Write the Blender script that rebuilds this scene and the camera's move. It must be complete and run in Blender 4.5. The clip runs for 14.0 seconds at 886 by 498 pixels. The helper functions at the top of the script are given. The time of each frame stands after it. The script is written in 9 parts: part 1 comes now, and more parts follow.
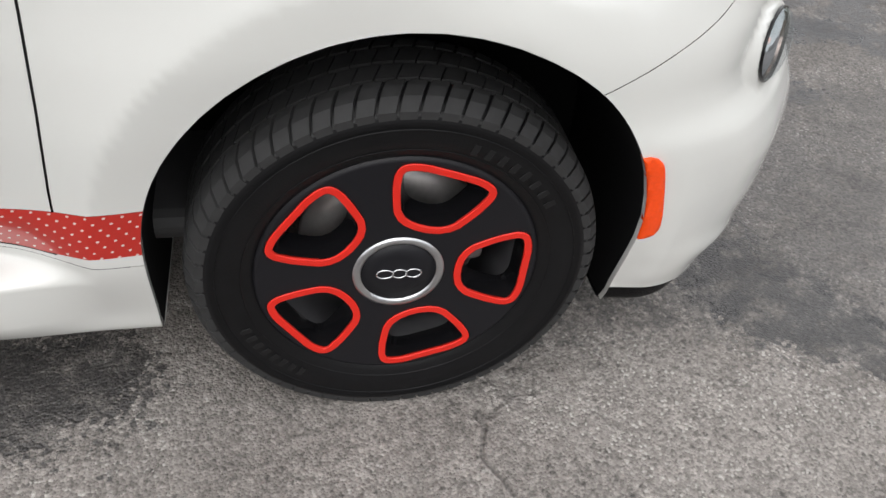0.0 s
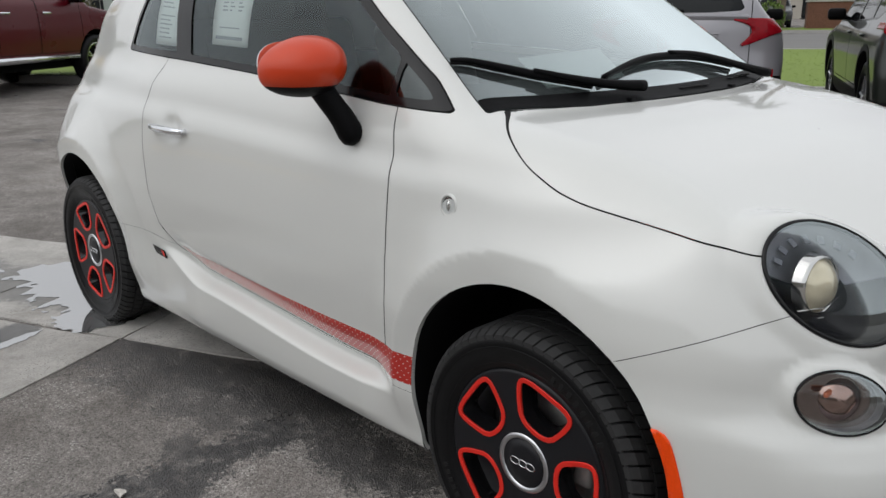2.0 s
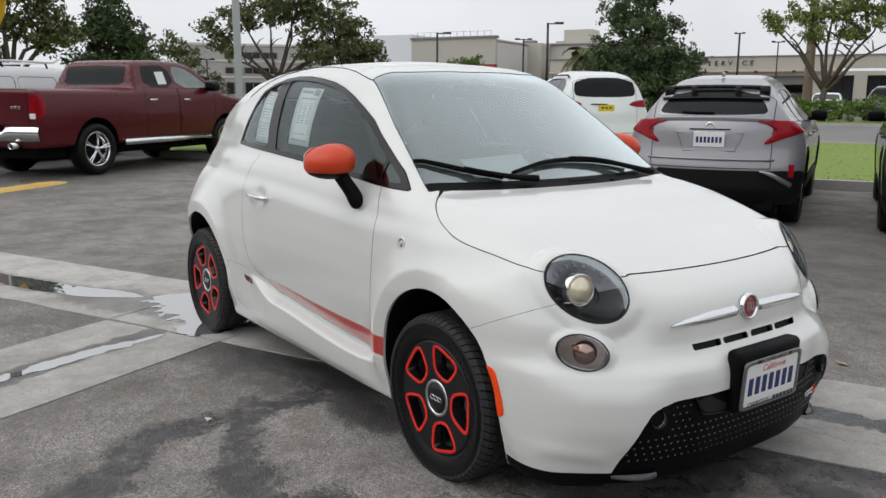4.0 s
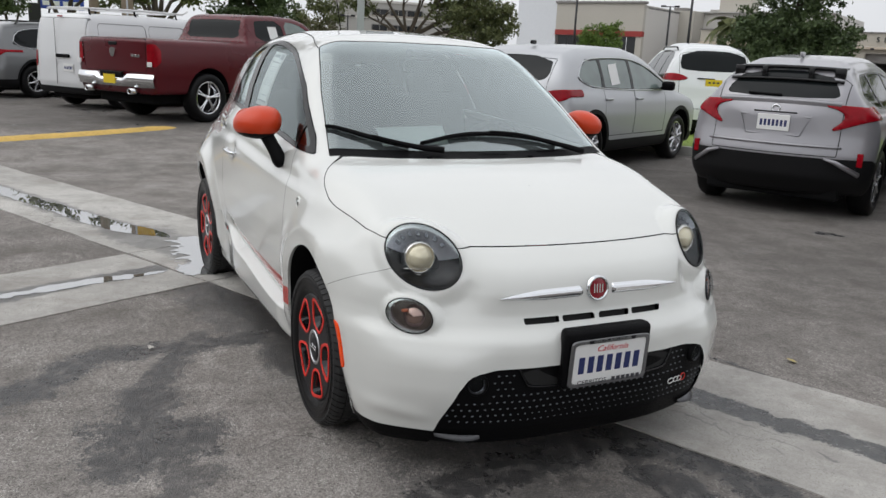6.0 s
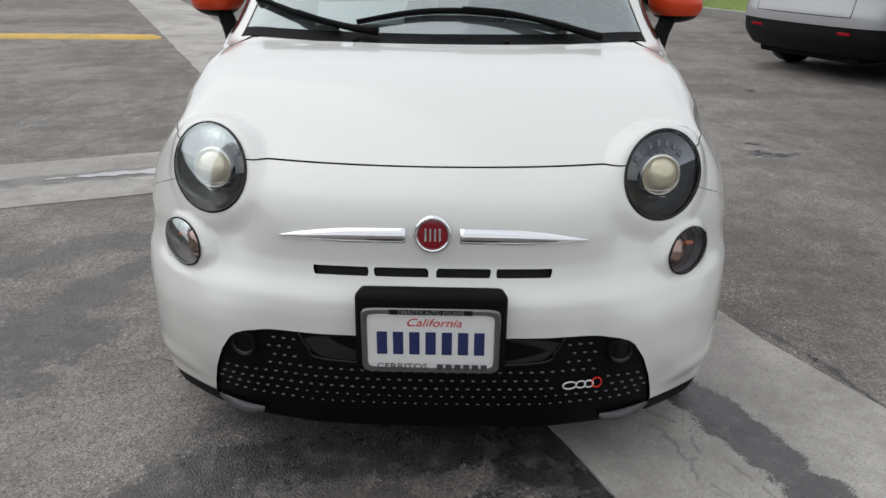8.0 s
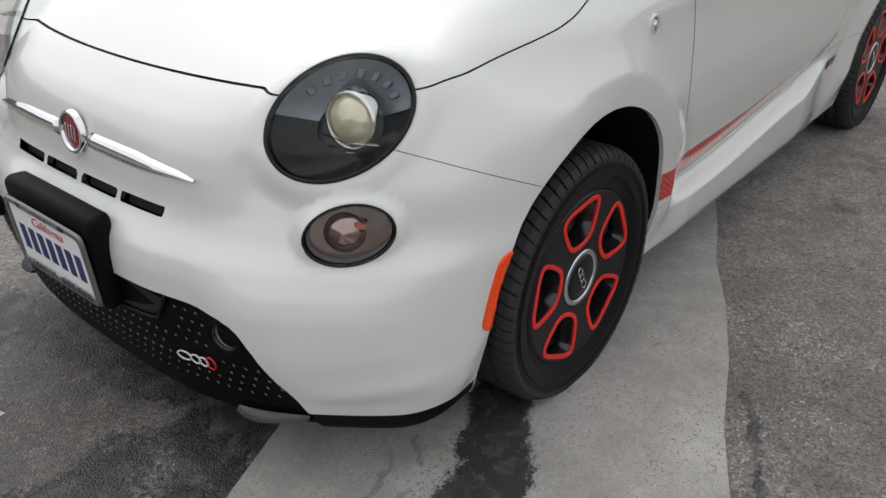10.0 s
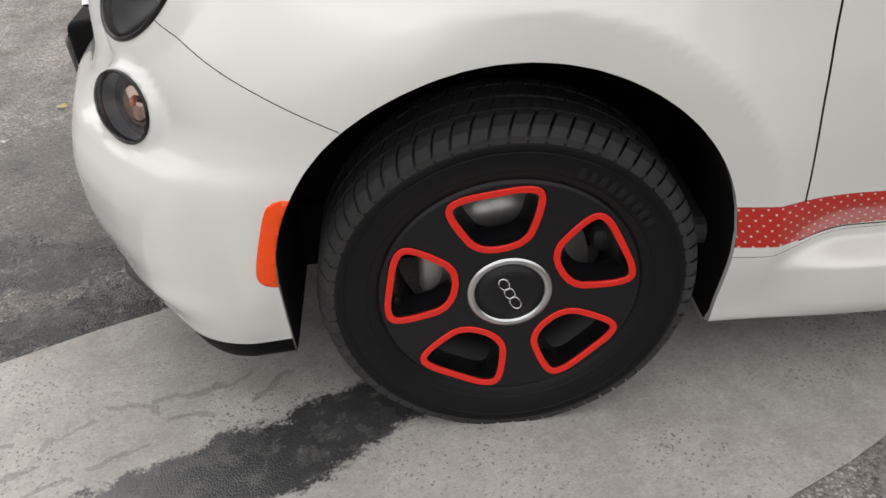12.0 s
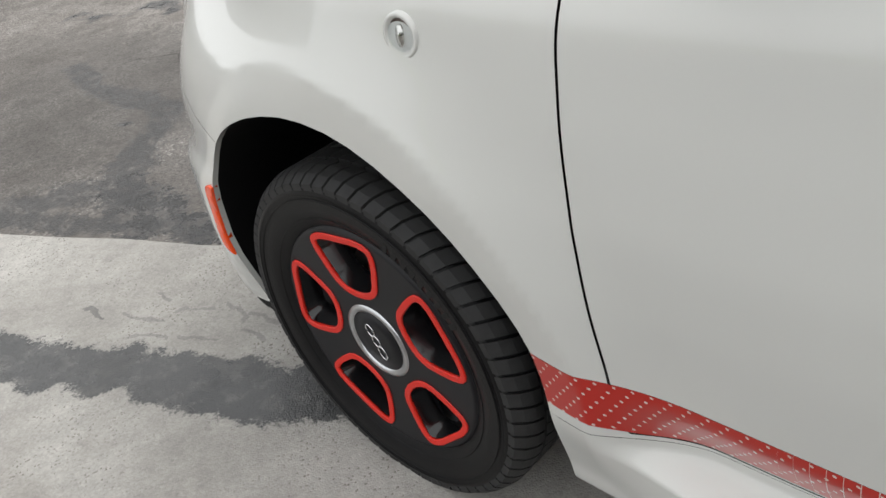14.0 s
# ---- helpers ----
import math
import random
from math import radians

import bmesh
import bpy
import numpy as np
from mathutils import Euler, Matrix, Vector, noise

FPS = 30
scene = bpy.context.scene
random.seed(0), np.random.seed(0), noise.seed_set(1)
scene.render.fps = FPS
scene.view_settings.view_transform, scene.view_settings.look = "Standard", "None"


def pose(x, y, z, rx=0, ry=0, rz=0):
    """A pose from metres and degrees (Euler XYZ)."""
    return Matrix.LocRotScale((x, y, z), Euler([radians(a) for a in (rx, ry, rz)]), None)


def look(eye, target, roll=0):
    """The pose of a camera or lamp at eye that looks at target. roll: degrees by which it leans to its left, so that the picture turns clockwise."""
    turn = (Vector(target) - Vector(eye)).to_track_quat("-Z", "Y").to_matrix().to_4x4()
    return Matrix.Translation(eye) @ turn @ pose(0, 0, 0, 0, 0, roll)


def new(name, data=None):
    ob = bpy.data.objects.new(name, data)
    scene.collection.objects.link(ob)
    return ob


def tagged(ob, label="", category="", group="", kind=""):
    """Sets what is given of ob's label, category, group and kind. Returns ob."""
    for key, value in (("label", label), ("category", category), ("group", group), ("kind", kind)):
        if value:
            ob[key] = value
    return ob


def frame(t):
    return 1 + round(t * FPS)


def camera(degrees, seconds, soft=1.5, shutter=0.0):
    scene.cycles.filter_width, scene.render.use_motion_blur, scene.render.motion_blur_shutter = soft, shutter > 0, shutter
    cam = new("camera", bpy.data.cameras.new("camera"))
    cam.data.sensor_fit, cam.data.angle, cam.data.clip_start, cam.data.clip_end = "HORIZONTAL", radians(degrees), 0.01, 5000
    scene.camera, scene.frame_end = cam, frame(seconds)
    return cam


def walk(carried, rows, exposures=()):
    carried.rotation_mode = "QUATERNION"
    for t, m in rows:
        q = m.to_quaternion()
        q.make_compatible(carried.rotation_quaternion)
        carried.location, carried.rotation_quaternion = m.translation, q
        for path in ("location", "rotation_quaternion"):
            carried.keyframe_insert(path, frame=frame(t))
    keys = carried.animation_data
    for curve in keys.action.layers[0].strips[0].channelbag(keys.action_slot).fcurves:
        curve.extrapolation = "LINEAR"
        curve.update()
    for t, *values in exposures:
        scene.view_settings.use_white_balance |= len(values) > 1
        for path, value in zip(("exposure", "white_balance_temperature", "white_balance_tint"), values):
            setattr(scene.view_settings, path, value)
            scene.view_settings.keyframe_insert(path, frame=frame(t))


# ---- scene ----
cam = camera(56.9, 14.0)
PATH = [
    (0, (-0.165, -1.626, 1.114), (0.221, -0.188, -0.221), 7.3),
    (0.5, (0.136, -1.532, 1.022), (0.051, -0.079, -0.35), 6.6),
    (1, (0.389, -1.673, 1.067), (-0.323, -0.155, -0.023), 3.5),
    (1.5, (0.639, -1.803, 1.13), (-0.543, -0.382, 0.365), 1.4),
    (2, (0.997, -1.955, 1.211), (-0.393, -0.632, 0.648), -0.8),
    (2.5, (1.337, -2.156, 1.276), (-0.131, -0.873, 0.832), -0.6),
    (2.7, (1.458, -2.204, 1.291), (-0.05, -0.955, 0.884), -0.4),
    (4.8, (2.644, -2.411, 1.374), (1.026, -1.3, 0.988), 0.7),
    (5, (2.714, -2.36, 1.383), (1.083, -1.272, 0.99), 1.0),
    (5.5, (2.772, -2.067, 1.417), (1.092, -1.067, 0.995), 1.9),
    (6, (2.877, -1.669, 1.411), (1.133, -0.807, 0.945), 2.7),
    (6.5, (2.866, -1.247, 1.393), (1.058, -0.572, 0.869), 2.9),
    (7, (2.754, -0.803, 1.373), (0.899, -0.352, 0.777), 2.5),
    (7.5, (2.675, -0.345, 1.351), (0.799, -0.14, 0.689), 1.7),
    (8, (2.49, 0.055, 1.306), (0.623, 0.023, 0.59), 0.7),
    (8.5, (2.341, 0.481, 1.287), (0.525, 0.213, 0.492), 0.3),
    (9, (2.115, 0.886, 1.236), (0.385, 0.343, 0.391), -0.4),
    (9.2, (1.975, 1.049, 1.239), (0.3, 0.392, 0.366), -0.5),
    (11.3, (0.558, 1.882, 1.148), (0.03, 0.277, 0.078), -0.5),
    (11.5, (0.43, 1.839, 1.121), (0.024, 0.222, 0.016), -0.8),
    (12, (0.149, 1.773, 1.103), (0.073, 0.156, -0.072), -2.3),
    (12.5, (-0.119, 1.775, 1.117), (0.14, 0.22, -0.113), -4.5),
    (13, (-0.308, 1.6, 1.099), (0.307, 0.211, -0.201), -8.2),
    (13.5, (-0.503, 1.437, 1.128), (0.415, 0.255, -0.150), -10.4),
    (14, (-0.853, 1.337, 1.092), (0.422, 0.251, -0.002), -11.8),
]
walk(cam, [(t, look(eye, target, roll)) for t, eye, target, roll in PATH],
     [(0.0, 0.62, 6550, 10), (0.5, 0.75, 6520, 10), (1.0, 0.40, 6500, 10), (1.5, -0.10, 6480, 10), (2.0, -0.12, 6440, 9.5), (2.7, -0.08, 6440, 9.5), (5.0, 0.06, 6440, 9.5), (7.5, 0.04, 6440, 9.5), (9.2, 0.02, 6440, 9.5), (11.3, 0.50, 6700, 10), (12.5, 0.71, 6900, 11), (13.2, 0.75, 6850, 10), (14.0, 0.50, 6650, 8)])

# ---------------------------------------------------------------- sky and sun (overcast)
SUN_UP, SUN_ROUND = radians(52), radians(200)
world = bpy.data.worlds.new("overcast")
scene.world = world
world.use_nodes = True
wn, wl = world.node_tree.nodes, world.node_tree.links
wn.clear()
sky = wn.new("ShaderNodeTexSky")
sky.sky_type, sky.sun_disc, sky.sun_elevation, sky.sun_rotation = "NISHITA", False, SUN_UP, SUN_ROUND
sky.air_density, sky.dust_density = 1.0, 4.0
grey = wn.new("ShaderNodeHueSaturation")
grey.inputs["Saturation"].default_value = 0.10
cloud_at = wn.new("ShaderNodeTexCoord")
cloud = wn.new("ShaderNodeTexNoise")
cloud.inputs["Scale"].default_value, cloud.inputs["Detail"].default_value = 2.2, 5.0
cloud_map = wn.new("ShaderNodeMapRange")
cloud_map.inputs["From Min"].default_value, cloud_map.inputs["From Max"].default_value = 0.3, 0.7
cloud_map.inputs["To Min"].default_value, cloud_map.inputs["To Max"].default_value = 0.86, 1.14
veil = wn.new("ShaderNodeMixRGB")
veil.blend_type, veil.inputs[0].default_value = "MIX", 0.72
veil.inputs[2].default_value = (9.3, 9.45, 9.8, 1)
mult = wn.new("ShaderNodeMixRGB")
mult.blend_type, mult.inputs[0].default_value = "MULTIPLY", 1.0
back = wn.new("ShaderNodeBackground")
back.inputs["Strength"].default_value = 0.099
wout = wn.new("ShaderNodeOutputWorld")
wl.new(sky.outputs[0], grey.inputs["Color"])
wl.new(grey.outputs[0], veil.inputs[1])
wl.new(cloud_at.outputs["Generated"], cloud.inputs["Vector"])
wl.new(cloud.outputs["Fac"], cloud_map.inputs["Value"])
wl.new(veil.outputs[0], mult.inputs[1])
wl.new(cloud_map.outputs[0], mult.inputs[2])
# the cloud cover is brighter overhead than near the horizon
high = wn.new("ShaderNodeSeparateXYZ")
lift = wn.new("ShaderNodeMapRange")
for key, value in (("From Min", 0.0), ("From Max", 1.0), ("To Min", 1.03), ("To Max", 1.24)):
    lift.inputs[key].default_value = value
dome_mix = wn.new("ShaderNodeMixRGB")
dome_mix.blend_type, dome_mix.inputs[0].default_value = "MULTIPLY", 1.0
wl.new(cloud_at.outputs["Generated"], high.inputs[0])
wl.new(high.outputs["Z"], lift.inputs["Value"])
wl.new(mult.outputs[0], dome_mix.inputs[1])
wl.new(lift.outputs[0], dome_mix.inputs[2])
wl.new(dome_mix.outputs[0], back.inputs["Color"])
wl.new(back.outputs[0], wout.inputs["Surface"])

sun_light = bpy.data.lights.new("sun", "SUN")
sun_light.energy, sun_light.angle, sun_light.color = 0.45, radians(75), (1.0, 0.97, 0.93)
sun = new("sun", sun_light)
sun.rotation_euler = (radians(90) - SUN_UP, 0, radians(180) - SUN_ROUND)

# ---------------------------------------------------------------- materials
def material(name, color, rough=0.5, metal=0.0, vary=0.0, grain=0.0, scale=40.0, bump=0.0, bump_scale=200.0, coat=0.0, rough_vary=0.0, big=1.5,
             per_piece=0.0, glow=0.0, alpha=1.0, clear=0.0, ior=1.45, flake=0.0):
    m = bpy.data.materials.new(name)
    m.use_nodes = True
    nodes, links = m.node_tree.nodes, m.node_tree.links
    b = nodes["Principled BSDF"]
    b.inputs["Base Color"].default_value = (*color, 1)
    b.inputs["Roughness"].default_value, b.inputs["Metallic"].default_value, b.inputs["IOR"].default_value = rough, metal, ior
    b.inputs["Coat Weight"].default_value, b.inputs["Coat Roughness"].default_value = coat, 0.04
    b.inputs["Alpha"].default_value, b.inputs["Transmission Weight"].default_value = alpha, clear
    if glow:
        b.inputs["Emission Color"].default_value, b.inputs["Emission Strength"].default_value = (*color, 1), glow
    at = nodes.new("ShaderNodeTexCoord")
    if vary or grain or rough_vary:
        wide, fine = nodes.new("ShaderNodeTexNoise"), nodes.new("ShaderNodeTexNoise")
        wide.inputs["Scale"].default_value, wide.inputs["Detail"].default_value = big, 5
        fine.inputs["Scale"].default_value, fine.inputs["Detail"].default_value = scale, 4
        links.new(at.outputs["Object"], wide.inputs["Vector"])
        links.new(at.outputs["Object"], fine.inputs["Vector"])
        a, c, s = (nodes.new("ShaderNodeMath") for _ in range(3))
        a.operation = c.operation = "MULTIPLY_ADD"
        a.inputs[1].default_value, a.inputs[2].default_value = 2 * vary, 1 - vary
        c.inputs[1].default_value, c.inputs[2].default_value = 2 * grain, -grain
        links.new(wide.outputs["Fac"], a.inputs[0])
        links.new(fine.outputs["Fac"], c.inputs[0])
        s.operation = "ADD"
        links.new(a.outputs[0], s.inputs[0])
        links.new(c.outputs[0], s.inputs[1])
        last = s.outputs[0]
        if per_piece:
            info, k, q = nodes.new("ShaderNodeObjectInfo"), nodes.new("ShaderNodeMath"), nodes.new("ShaderNodeMath")
            k.operation, q.operation = "MULTIPLY_ADD", "MULTIPLY"
            k.inputs[1].default_value, k.inputs[2].default_value = 2 * per_piece, 1 - per_piece
            links.new(info.outputs["Random"], k.inputs[0])
            links.new(k.outputs[0], q.inputs[0])
            links.new(last, q.inputs[1])
            last = q.outputs[0]
        v = nodes.new("ShaderNodeVectorMath")
        v.operation = "SCALE"
        v.inputs[0].default_value = color
        links.new(last, v.inputs["Scale"])
        links.new(v.outputs[0], b.inputs["Base Color"])
        if rough_vary:
            r = nodes.new("ShaderNodeMath")
            r.operation = "MULTIPLY_ADD"
            r.inputs[1].default_value, r.inputs[2].default_value = 2 * rough_vary, rough - rough_vary
            links.new(wide.outputs["Fac"], r.inputs[0])
            links.new(r.outputs[0], b.inputs["Roughness"])
    if bump:
        n, u = nodes.new("ShaderNodeTexNoise"), nodes.new("ShaderNodeBump")
        n.inputs["Scale"].default_value, n.inputs["Detail"].default_value = bump_scale, 3
        u.inputs["Strength"].default_value, u.inputs["Distance"].default_value = bump, 0.002
        links.new(at.outputs["Object"], n.inputs["Vector"])
        links.new(n.outputs["Fac"], u.inputs["Height"])
        links.new(u.outputs[0], b.inputs["Normal"])
    return m


def glass(name, tint, see=0.6, rough=0.02, gain=1.5, dust=0.0):
    """A thin pane: part of the light passes tinted, the rest is mirrored by its gloss; dust lies on it as a thin film."""
    m = bpy.data.materials.new(name)
    m.use_nodes = True
    nodes, links = m.node_tree.nodes, m.node_tree.links
    nodes.clear()
    out, mix, clear, gloss, fres, amp = (nodes.new(k) for k in ("ShaderNodeOutputMaterial", "ShaderNodeMixShader", "ShaderNodeBsdfTransparent",
                                                                "ShaderNodeBsdfGlossy", "ShaderNodeFresnel", "ShaderNodeMath"))
    clear.inputs["Color"].default_value = (*(see * c for c in tint), 1)
    gloss.inputs["Roughness"].default_value, gloss.inputs["Color"].default_value = rough, (0.86, 0.95, 0.96, 1)
    fres.inputs["IOR"].default_value = 1.52
    amp.operation, amp.use_clamp = "MULTIPLY_ADD", True
    amp.inputs[1].default_value, amp.inputs[2].default_value = gain, 0.0
    links.new(fres.outputs[0], amp.inputs[0])
    links.new(amp.outputs[0], mix.inputs["Fac"])
    links.new(clear.outputs[0], mix.inputs[1])
    links.new(gloss.outputs[0], mix.inputs[2])
    last = mix.outputs[0]
    if dust:
        film, lay, at, spots, k = (nodes.new(q) for q in ("ShaderNodeBsdfDiffuse", "ShaderNodeMixShader", "ShaderNodeTexCoord", "ShaderNodeTexNoise", "ShaderNodeMath"))
        film.inputs["Color"].default_value = (0.60, 0.67, 0.68, 1)
        spots.inputs["Scale"].default_value, spots.inputs["Detail"].default_value = 1.2, 2.0
        k.operation = "MULTIPLY"
        k.inputs[1].default_value = 2 * dust
        links.new(at.outputs["Object"], spots.inputs["Vector"])
        links.new(spots.outputs["Fac"], k.inputs[0])
        links.new(k.outputs[0], lay.inputs["Fac"])
        links.new(last, lay.inputs[1])
        links.new(film.outputs[0], lay.inputs[2])
        last = lay.outputs[0]
    links.new(last, out.inputs["Surface"])
    return m


PEARL = material("pearl_white_paint", (0.705, 0.712, 0.686), 0.26, 0.0, vary=0.012, grain=0.012, scale=900, coat=1.0, big=0.8)
SEAM = material("panel_gap", (0.012, 0.012, 0.012), 0.8)
BLACK = material("black_grained_plastic", (0.0035, 0.0035, 0.0041), 0.50, ior=1.19, vary=0.15, grain=0.2, scale=300, bump=0.25, bump_scale=900)
GLOSS_BLACK = material("gloss_black_trim", (0.004, 0.004, 0.005), 0.18, ior=1.38, vary=0.1, grain=0.05, rough_vary=0.05)
SATIN_BLACK = material("satin_black_wheel", (0.008, 0.008, 0.0105), 0.42, ior=1.38, vary=0.12, grain=0.08, scale=60, rough_vary=0.07)
LINER = material("wheel_arch_liner", (0.0045, 0.0045, 0.005), 0.85, ior=1.25, vary=0.3, grain=0.2)
RUBBER = material("tyre_rubber", (0.0078, 0.0078, 0.0085), 0.40, ior=1.27, vary=0.25, grain=0.25, scale=50, bump=0.2, bump_scale=400, rough_vary=0.1, big=6)
MARK = material("moulded_mark_rubber", (0.0115, 0.0115, 0.012), 0.5, ior=1.3)
TREAD = material("dusty_tread_rubber", (0.0330, 0.0330, 0.0335), 0.60, ior=1.34, vary=0.25, grain=0.3, scale=60, big=6)
POCKET = material("moulded_black_recess", (0.006, 0.006, 0.007), 0.14, ior=1.62, rough_vary=0.06)
RIM_GREY = material("dull_rim_metal", (0.105, 0.105, 0.112), 0.28, 0.5, vary=0.25, grain=0.15, scale=60, big=12)
RED_TRIM = material("red_trim", (0.74, 0.022, 0.012), 0.38, vary=0.05, grain=0.05, scale=200)
CHROME = material("chrome", (0.80, 0.81, 0.83), 0.08, 1.0, vary=0.04, rough_vary=0.03)
SILVER = material("brushed_silver", (0.62, 0.63, 0.65), 0.28, 1.0, vary=0.05, grain=0.06, scale=300)
STEEL = material("brake_steel", (0.42, 0.41, 0.40), 0.40, 0.7, vary=0.2, grain=0.2, scale=80)
ORANGE = material("orange_paint", (0.60, 0.052, 0.012), 0.34, vary=0.03, grain=0.03, scale=700, coat=0.22, ior=1.35)
AMBER = material("amber_lens", (0.95, 0.075, 0.003), 0.20, ior=1.36, vary=0.05, grain=0.12, scale=260, coat=0.2)
RED_LENS = material("red_lens", (0.27, 0.003, 0.010), 0.10, vary=0.5, grain=0.3, scale=40, big=9, ior=1.3)
CLEAR_LENS = glass("clear_lamp_cover", (0.96, 0.97, 0.98), 0.97, 0.015, 0.34)
LAMP_DARK = material("dark_lamp_housing", (0.018, 0.019, 0.022), 0.22, 0.0, vary=0.2, grain=0.1)
LAMP_BOWL = material("grey_lamp_bowl", (0.27, 0.28, 0.31), 0.36, 0.6, vary=0.35, big=40, rough_vary=0.08)
REFLECTOR = material("lamp_reflector", (0.82, 0.80, 0.76), 0.07, 1.0)
PROJECTOR = material("projector_lens", (0.80, 0.72, 0.52), 0.06, 0.35, vary=0.35, big=30, coat=1.0)
LIGHT_CELL = material("pale_light_cell", (0.15, 0.16, 0.18), 0.25, 0.3)
SMOKED = material("silvered_bulb_chamber", (0.30, 0.245, 0.225), 0.16, 1.0, vary=0.30, big=30, grain=0.1)
BULB = material("amber_bulb", (0.55, 0.17, 0.09), 0.2)
ROSE_BOWL = material("rosy_bulb_chamber", (0.42, 0.30, 0.26), 0.14, 1.0, vary=0.3, big=40)
FRAME_GREY = material("dull_plate_frame", (0.17, 0.17, 0.175), 0.35, 0.6, vary=0.15, grain=0.1)
BLADE_GREY = material("scuffed_grey_blade", (0.085, 0.085, 0.092), 0.25, vary=0.25, grain=0.1, big=20)
SCREEN_GLASS = glass("windscreen_glass", (0.84, 0.95, 0.93), 0.82, 0.015, 4.2, 0.08)
SIDE_GLASS = glass("side_window_glass", (0.93, 0.985, 0.975), 0.95, 0.012, 1.1)
DARK_GLASS = glass("dark_window_glass", (0.5, 0.55, 0.58), 0.16)
FABRIC = material("dark_seat_cloth", (0.035, 0.034, 0.036), 0.9, vary=0.15, grain=0.3, scale=300, bump=0.3, bump_scale=500)
DASH = material("grey_dashboard", (0.06, 0.06, 0.062), 0.6, vary=0.1, grain=0.1, bump=0.2)
LINING = material("grey_headlining", (0.30, 0.29, 0.27), 0.95, vary=0.05, grain=0.05)
PAPER = material("white_paper", (0.78, 0.78, 0.77), 0.8, vary=0.03, grain=0.03)
INK = material("dark_print", (0.06, 0.06, 0.07), 0.8)
NAVY = material("navy_print", (0.02, 0.03, 0.12), 0.6)
SCRIPT_RED = material("red_print", (0.55, 0.02, 0.03), 0.6)
CRIMSON = material("crimson_enamel", (0.22, 0.004, 0.012), 0.22, vary=0.1, coat=0.6)
WHITE_PLASTIC = material("white_letters", (0.75, 0.75, 0.75), 0.4)
YELLOW_TAG = material("yellow_tag", (0.75, 0.55, 0.02), 0.6, vary=0.05)


def stripe_material():
    """Red film with small white dots; towards the tail it breaks up into thin upright lines."""
    m = material("red_dotted_film", (0.50, 0.022, 0.014), 0.35, coat=0.6)
    nodes, links = m.node_tree.nodes, m.node_tree.links
    b = nodes["Principled BSDF"]
    at, sep = nodes.new("ShaderNodeTexCoord"), nodes.new("ShaderNodeSeparateXYZ")
    links.new(at.outputs["Object"], sep.inputs[0])

    def calc(op, a, c=0.0, d=0.0):
        n = nodes.new("ShaderNodeMath")
        n.operation = op
        for k, v in enumerate((a, c, d)):
            if isinstance(v, (int, float)):
                n.inputs[k].default_value = v
            else:
                links.new(v, n.inputs[k])
        return n.outputs[0]

    x, z = sep.outputs["X"], sep.outputs["Z"]
    u = calc("ADD", calc("MULTIPLY", x, 46.0), calc("MULTIPLY", z, 33.0))
    w = calc("SUBTRACT", calc("MULTIPLY", x, 46.0), calc("MULTIPLY", z, 66.0))
    du, dw = calc("ABSOLUTE", calc("SUBTRACT", calc("FRACT", u), 0.5)), calc("ABSOLUTE", calc("SUBTRACT", calc("FRACT", w), 0.5))
    dot = calc("LESS_THAN", calc("ADD", calc("MULTIPLY", du, du), calc("MULTIPLY", dw, dw)), 0.017)
    gone = calc("DIVIDE", calc("SUBTRACT", -0.62, x), 0.97)  # nought by the front wheel, one at the tail end
    line = calc("LESS_THAN", calc("FRACT", calc("MULTIPLY", x, 62.0)), calc("MULTIPLY", gone, 0.62))
    white = calc("MAXIMUM", dot, line)
    mix = nodes.new("ShaderNodeMixRGB")
    mix.inputs[1].default_value, mix.inputs[2].default_value = (0.50, 0.020, 0.012, 1), (0.70, 0.60, 0.56, 1)
    links.new(white, mix.inputs[0])
    links.new(mix.outputs[0], b.inputs["Base Color"])
    return m


STRIPE = stripe_material()

# other vehicles
def paint(name, color, metal=0.0, rough=0.35, coat=0.8):
    return material(name, color, rough, metal, vary=0.06, grain=0.03, scale=500, coat=coat, rough_vary=0.04)


MAROON = paint("maroon_paint", (0.088, 0.0016, 0.007), 0.15, 0.28, 0.2)
VAN_WHITE = paint("van_white_paint", (0.72, 0.73, 0.74))
SILVER_PAINT = paint("silver_paint", (0.47, 0.48, 0.50), 0.40, 0.40, 0.5)
GREY_PAINT = paint("grey_metal_paint", (0.31, 0.305, 0.325), 0.45)
MID_GREY = paint("mid_grey_paint", (0.17, 0.175, 0.18), 0.4)
CHARCOAL = paint("charcoal_paint", (0.055, 0.058, 0.062), 0.4)
BLACK_PAINT = paint("black_green_paint", (0.018, 0.022, 0.018), 0.3)
SUV_WHITE = paint("suv_white_paint", (0.74, 0.76, 0.77))
BEIGE_PAINT = paint("champagne_paint", (0.42, 0.41, 0.38), 0.3)
AUTO_GLASS = material("tinted_auto_glass", (0.008, 0.010, 0.011), 0.04, vary=0.3, ior=1.27, big=2)
LIGHT_GLASS = material("pale_auto_glass", (0.16, 0.20, 0.19), 0.05, vary=0.45, ior=1.7, big=3)
ALLOY = material("alloy_wheel", (0.58, 0.58, 0.60), 0.25, 0.9, vary=0.1, grain=0.1)
CLADDING = material("dark_cladding", (0.006, 0.006, 0.007), 0.55, ior=1.3, vary=0.15, grain=0.15, bump=0.2)

